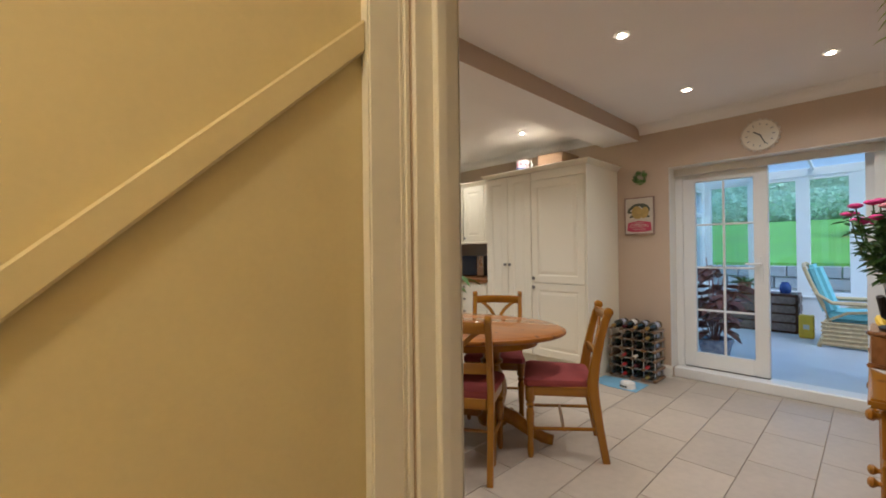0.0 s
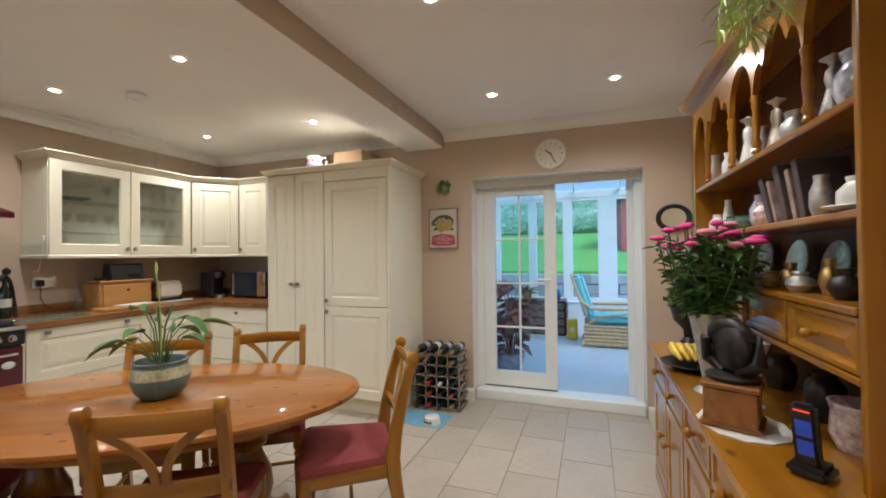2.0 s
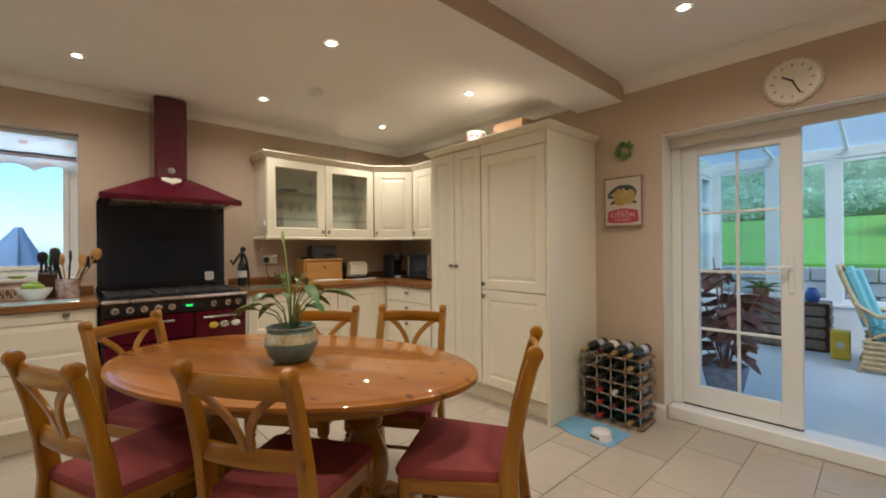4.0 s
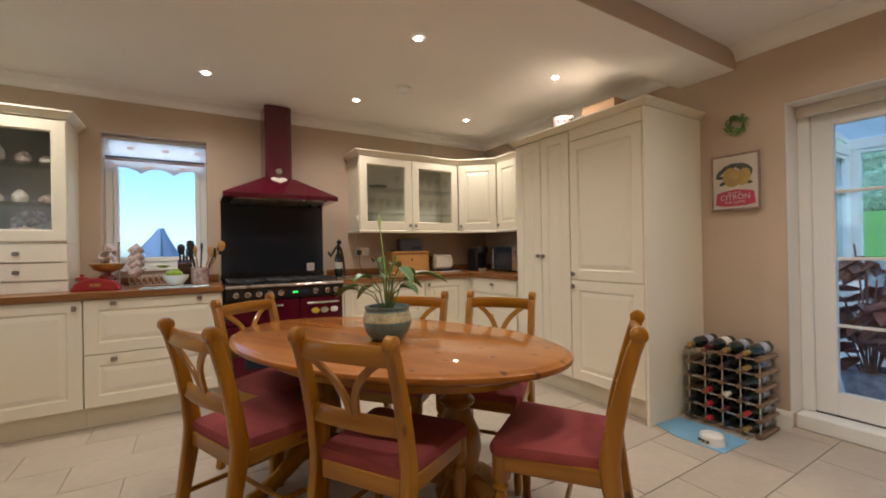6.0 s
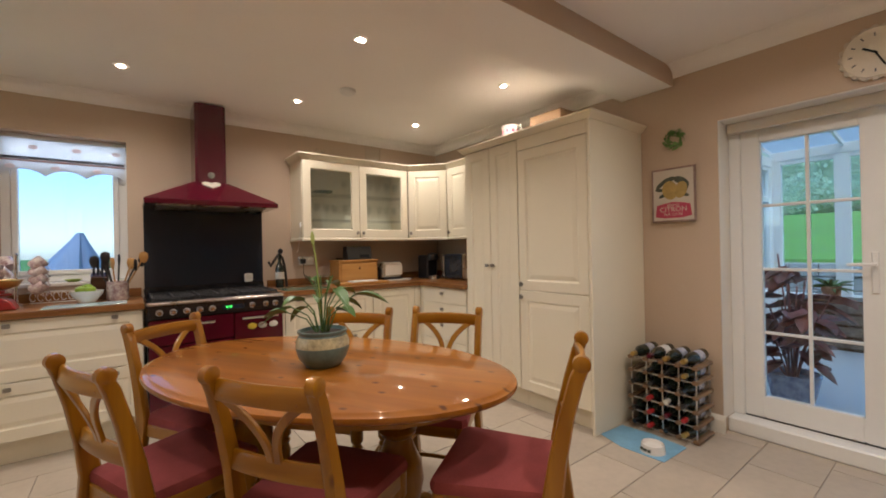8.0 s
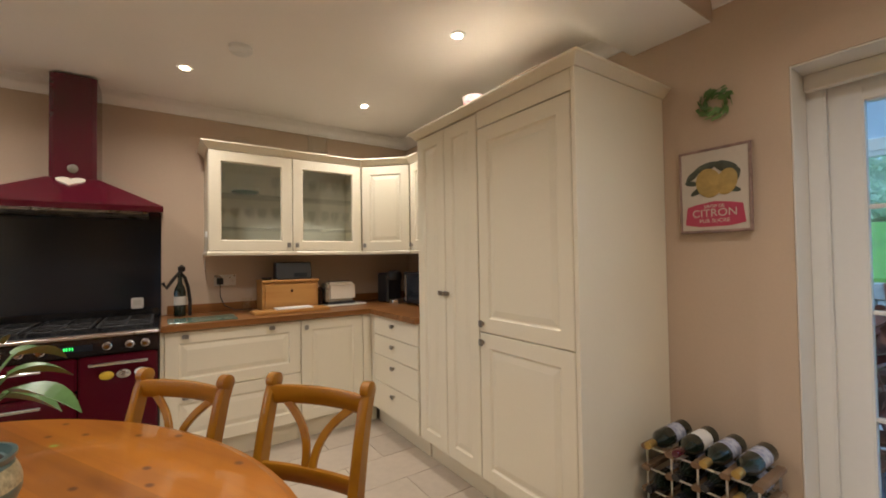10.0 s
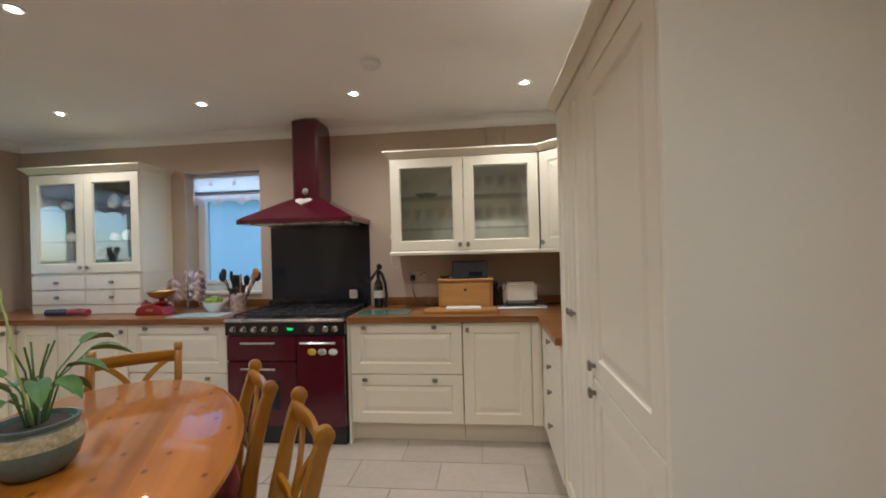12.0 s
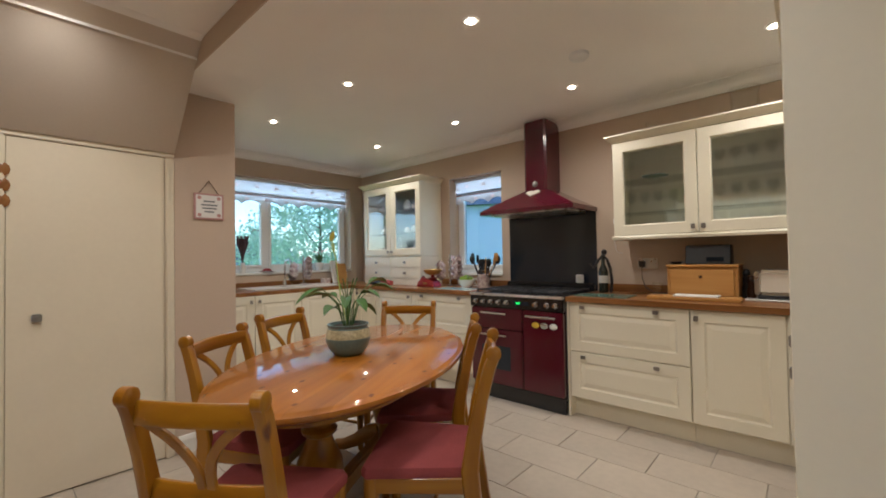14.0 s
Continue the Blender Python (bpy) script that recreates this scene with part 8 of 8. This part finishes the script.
# middle shelf: leaning books and prints, cups, bottles
for i, (x, w, h, tilt, m) in enumerate(((2.62, 0.025, 0.19, 14, M_BOOK), (2.67, 0.02, 0.17, 16, M_PHOTO), (2.74, 0.03, 0.2, 18, M_BOOK), (2.81, 0.015, 0.16, 20, M_PHOTO), (2.86, 0.025, 0.18, 22, M_BOOK))):
    bm = cube(bmesh.new(), -w / 2, w / 2, -0.07, 0.07, 0, h, 0.002)
    o = tagged(part("book", bm, m), "upright leaning book on the dresser shelf", "book", "books on the dresser")
    o.matrix_world = pose(x, 0.42, S1 + 0.004, 0, tilt, 6)
for i, (x, y, r, h, m, lab) in enumerate(((2.36, 0.47, 0.05, 0.085, M_CHINA, "white china cup on the dresser shelf"), (2.46, 0.40, 0.045, 0.12, M_BLUEWHITE, "blue patterned jug on the dresser shelf"), (2.55, 0.47, 0.028, 0.12, M_SILVER, "small glass bottle with a silver top"), (2.95, 0.46, 0.055, 0.09, M_FLORAL, "striped china mug on the dresser shelf"), (3.06, 0.44, 0.045, 0.13, M_BLUEWHITE, "blue patterned teapot on the dresser shelf"), (3.2, 0.46, 0.05, 0.06, M_GREENGLASS, "green pottery bowl on the dresser shelf"), (3.34, 0.46, 0.05, 0.07, M_GREENGLASS, "green glazed dish on the dresser shelf"), (3.46, 0.45, 0.022, 0.16, M_CHINA, "white slender bottle on the dresser shelf"), (3.6, 0.45, 0.05, 0.1, M_CHINA, "white china pot on the dresser shelf"))):
    turned("shelf_china", lab, "china", pose(x, y, S1), [(r * 0.7, 0), (r, h * 0.25), (r * 0.98, h * 0.6), (r * 0.6, h * 0.85), (r * 0.65, h), (0, h * 0.95)], m)
turned("china_saucer", "white china saucer on the dresser shelf", "saucer", pose(2.36, 0.475, S1 - 0.0), [(0.045, 0), (0.075, 0.012), (0.072, 0.015), (0, 0.004)], M_CHINA)
# top shelf: pale figurines, jars and a jug, each a plain turned shape
for i, (x, h, s, m, lab) in enumerate(((2.38, 0.14, 1.5, M_BLUEWHITE, "pale blue jug on the top dresser shelf"), (2.50, 0.19, 0.9, M_SILVER, "pale china figurine on the top dresser shelf"), (2.72, 0.10, 1.2, M_SILVER, "cut glass jar on the top dresser shelf"), (2.86, 0.20, 0.9, M_CERAMIC, "cream china figurine on the top dresser shelf"), (3.0, 0.13, 0.8, M_SILVER, "small glass bell on the top dresser shelf"), (3.14, 0.22, 0.95, M_CHINA, "white china lady figurine with a hat"), (3.38, 0.12, 1.0, M_CHINA, "white china figure on the top dresser shelf"), (3.62, 0.16, 1.0, M_CERAMIC, "cream china vase on the top dresser shelf"))):
    r = 0.035 * s
    if s < 1 and h > 0.15:
        prof = [(r, 0), (r * 1.05, h * 0.08), (r * 0.75, h * 0.3), (r * 0.45, h * 0.5), (r * 0.62, h * 0.62), (r * 0.5, h * 0.74), (r * 0.22, h * 0.79), (r * 0.36, h * 0.86), (r * 0.9, h * 0.92), (r * 0.4, h * 0.95), (0, h)]
    else:
        prof = [(r * 0.7, 0), (r, h * 0.3), (r * 0.95, h * 0.6), (r * 0.6, h * 0.8), (r * 0.75, h), (0, h * 0.96)]
    turned("figurine" if s < 1 else "china_jar", lab, "figurine" if s < 1 else "china", pose(x, 0.46, S2), prof, m)
# trailing plant on the cornice
tp2 = thing("trailing_plant", "trailing lime-green plant hanging from the dresser top", "plant", pose(2.50, 0.47, UT + 0.063))
part("pot", lathe(bmesh.new(), [(0.05, 0), (0.065, 0.08), (0.058, 0.08), (0, 0.06)], 18), M_CERAMIC, tp2, smooth=True)
vine, lv = bmesh.new(), bmesh.new()
for k in range(18):
    a = 0.3 + k * 0.24
    out, drop = 0.12 + 0.09 * rng.random(), rng.uniform(0.02, 0.26)
    sx = (k - 9) * 0.026
    pts = [Vector((0, 0, 0.07)), Vector((sx * 0.5, out * 0.6, 0.12)), Vector((sx, out, 0.03)), Vector((sx * 1.1, out + 0.01, -drop * 0.5)), Vector((sx * 1.1, out + 0.01, -drop))]
    tube(vine, pts, 0.003, 5)
    for q in range(18):
        f3 = q / 17 * 3.9
        c = pts[int(f3)].lerp(pts[int(f3) + 1], f3 - int(f3))
        b2 = rng.uniform(0, 6.28)
        leaf_blade(lv, c, c + Vector((0.085 * math.cos(b2), 0.07 * math.sin(b2), rng.uniform(-0.06, 0.02))), 0.012, 0.05, 4)
part("vine", vine, M_LIME, tp2)
part("foliage", lv, M_LIME, tp2, "narrow lime-green leaves")
turned("white_candle_jar", "small white jar on the dresser cornice", "jar", pose(3.62, 0.45, UT + 0.063), [(0.03, 0), (0.035, 0.05), (0.02, 0.07), (0.025, 0.09), (0, 0.09)], M_CHINA)


# ---- floor tiles: running bond, laid with real joints ----
TL, TWD, GAP = 0.525, 0.306, 0.005
tile_bm = cube(bmesh.new(), GAP / 2, TL - GAP / 2, GAP / 2, TWD - GAP / 2, -0.012, 0.0, 0.0015)
shared = None
for r in range(-15, 4):
    y = 4.345 + r * TWD
    off = 0.0 if r % 2 else 0.262
    for k in range(-9, 5):
        x = 3.345 + k * TL + off
        if y + TWD < YS or y > YN or x + TL < -1.75 or x > XE + 0.05:
            continue
        x0, x1, y0, y1 = max(x, -1.78), min(x + TL, XE + 0.075), max(y, YS), min(y + TWD, YN)
        if x1 - x0 < 0.03 or y1 - y0 < 0.03:
            continue
        whole = x0 == x and x1 == x + TL and y0 == y and y1 == y + TWD
        if whole and shared:
            t2 = shared.copy()
            scene.collection.objects.link(t2)
            t2.location = (x, y, 0)
        elif whole:
            shared = part("tile", tile_bm, M_TILE, floor)
            shared.location = (x, y, 0)
        else:
            t2 = part("tile", cube(bmesh.new(), GAP / 2, x1 - x0 - GAP / 2, GAP / 2, y1 - y0 - GAP / 2, -0.012, 0.0, 0.0015), M_TILE, floor)
            t2.location = (x0, y0, 0)
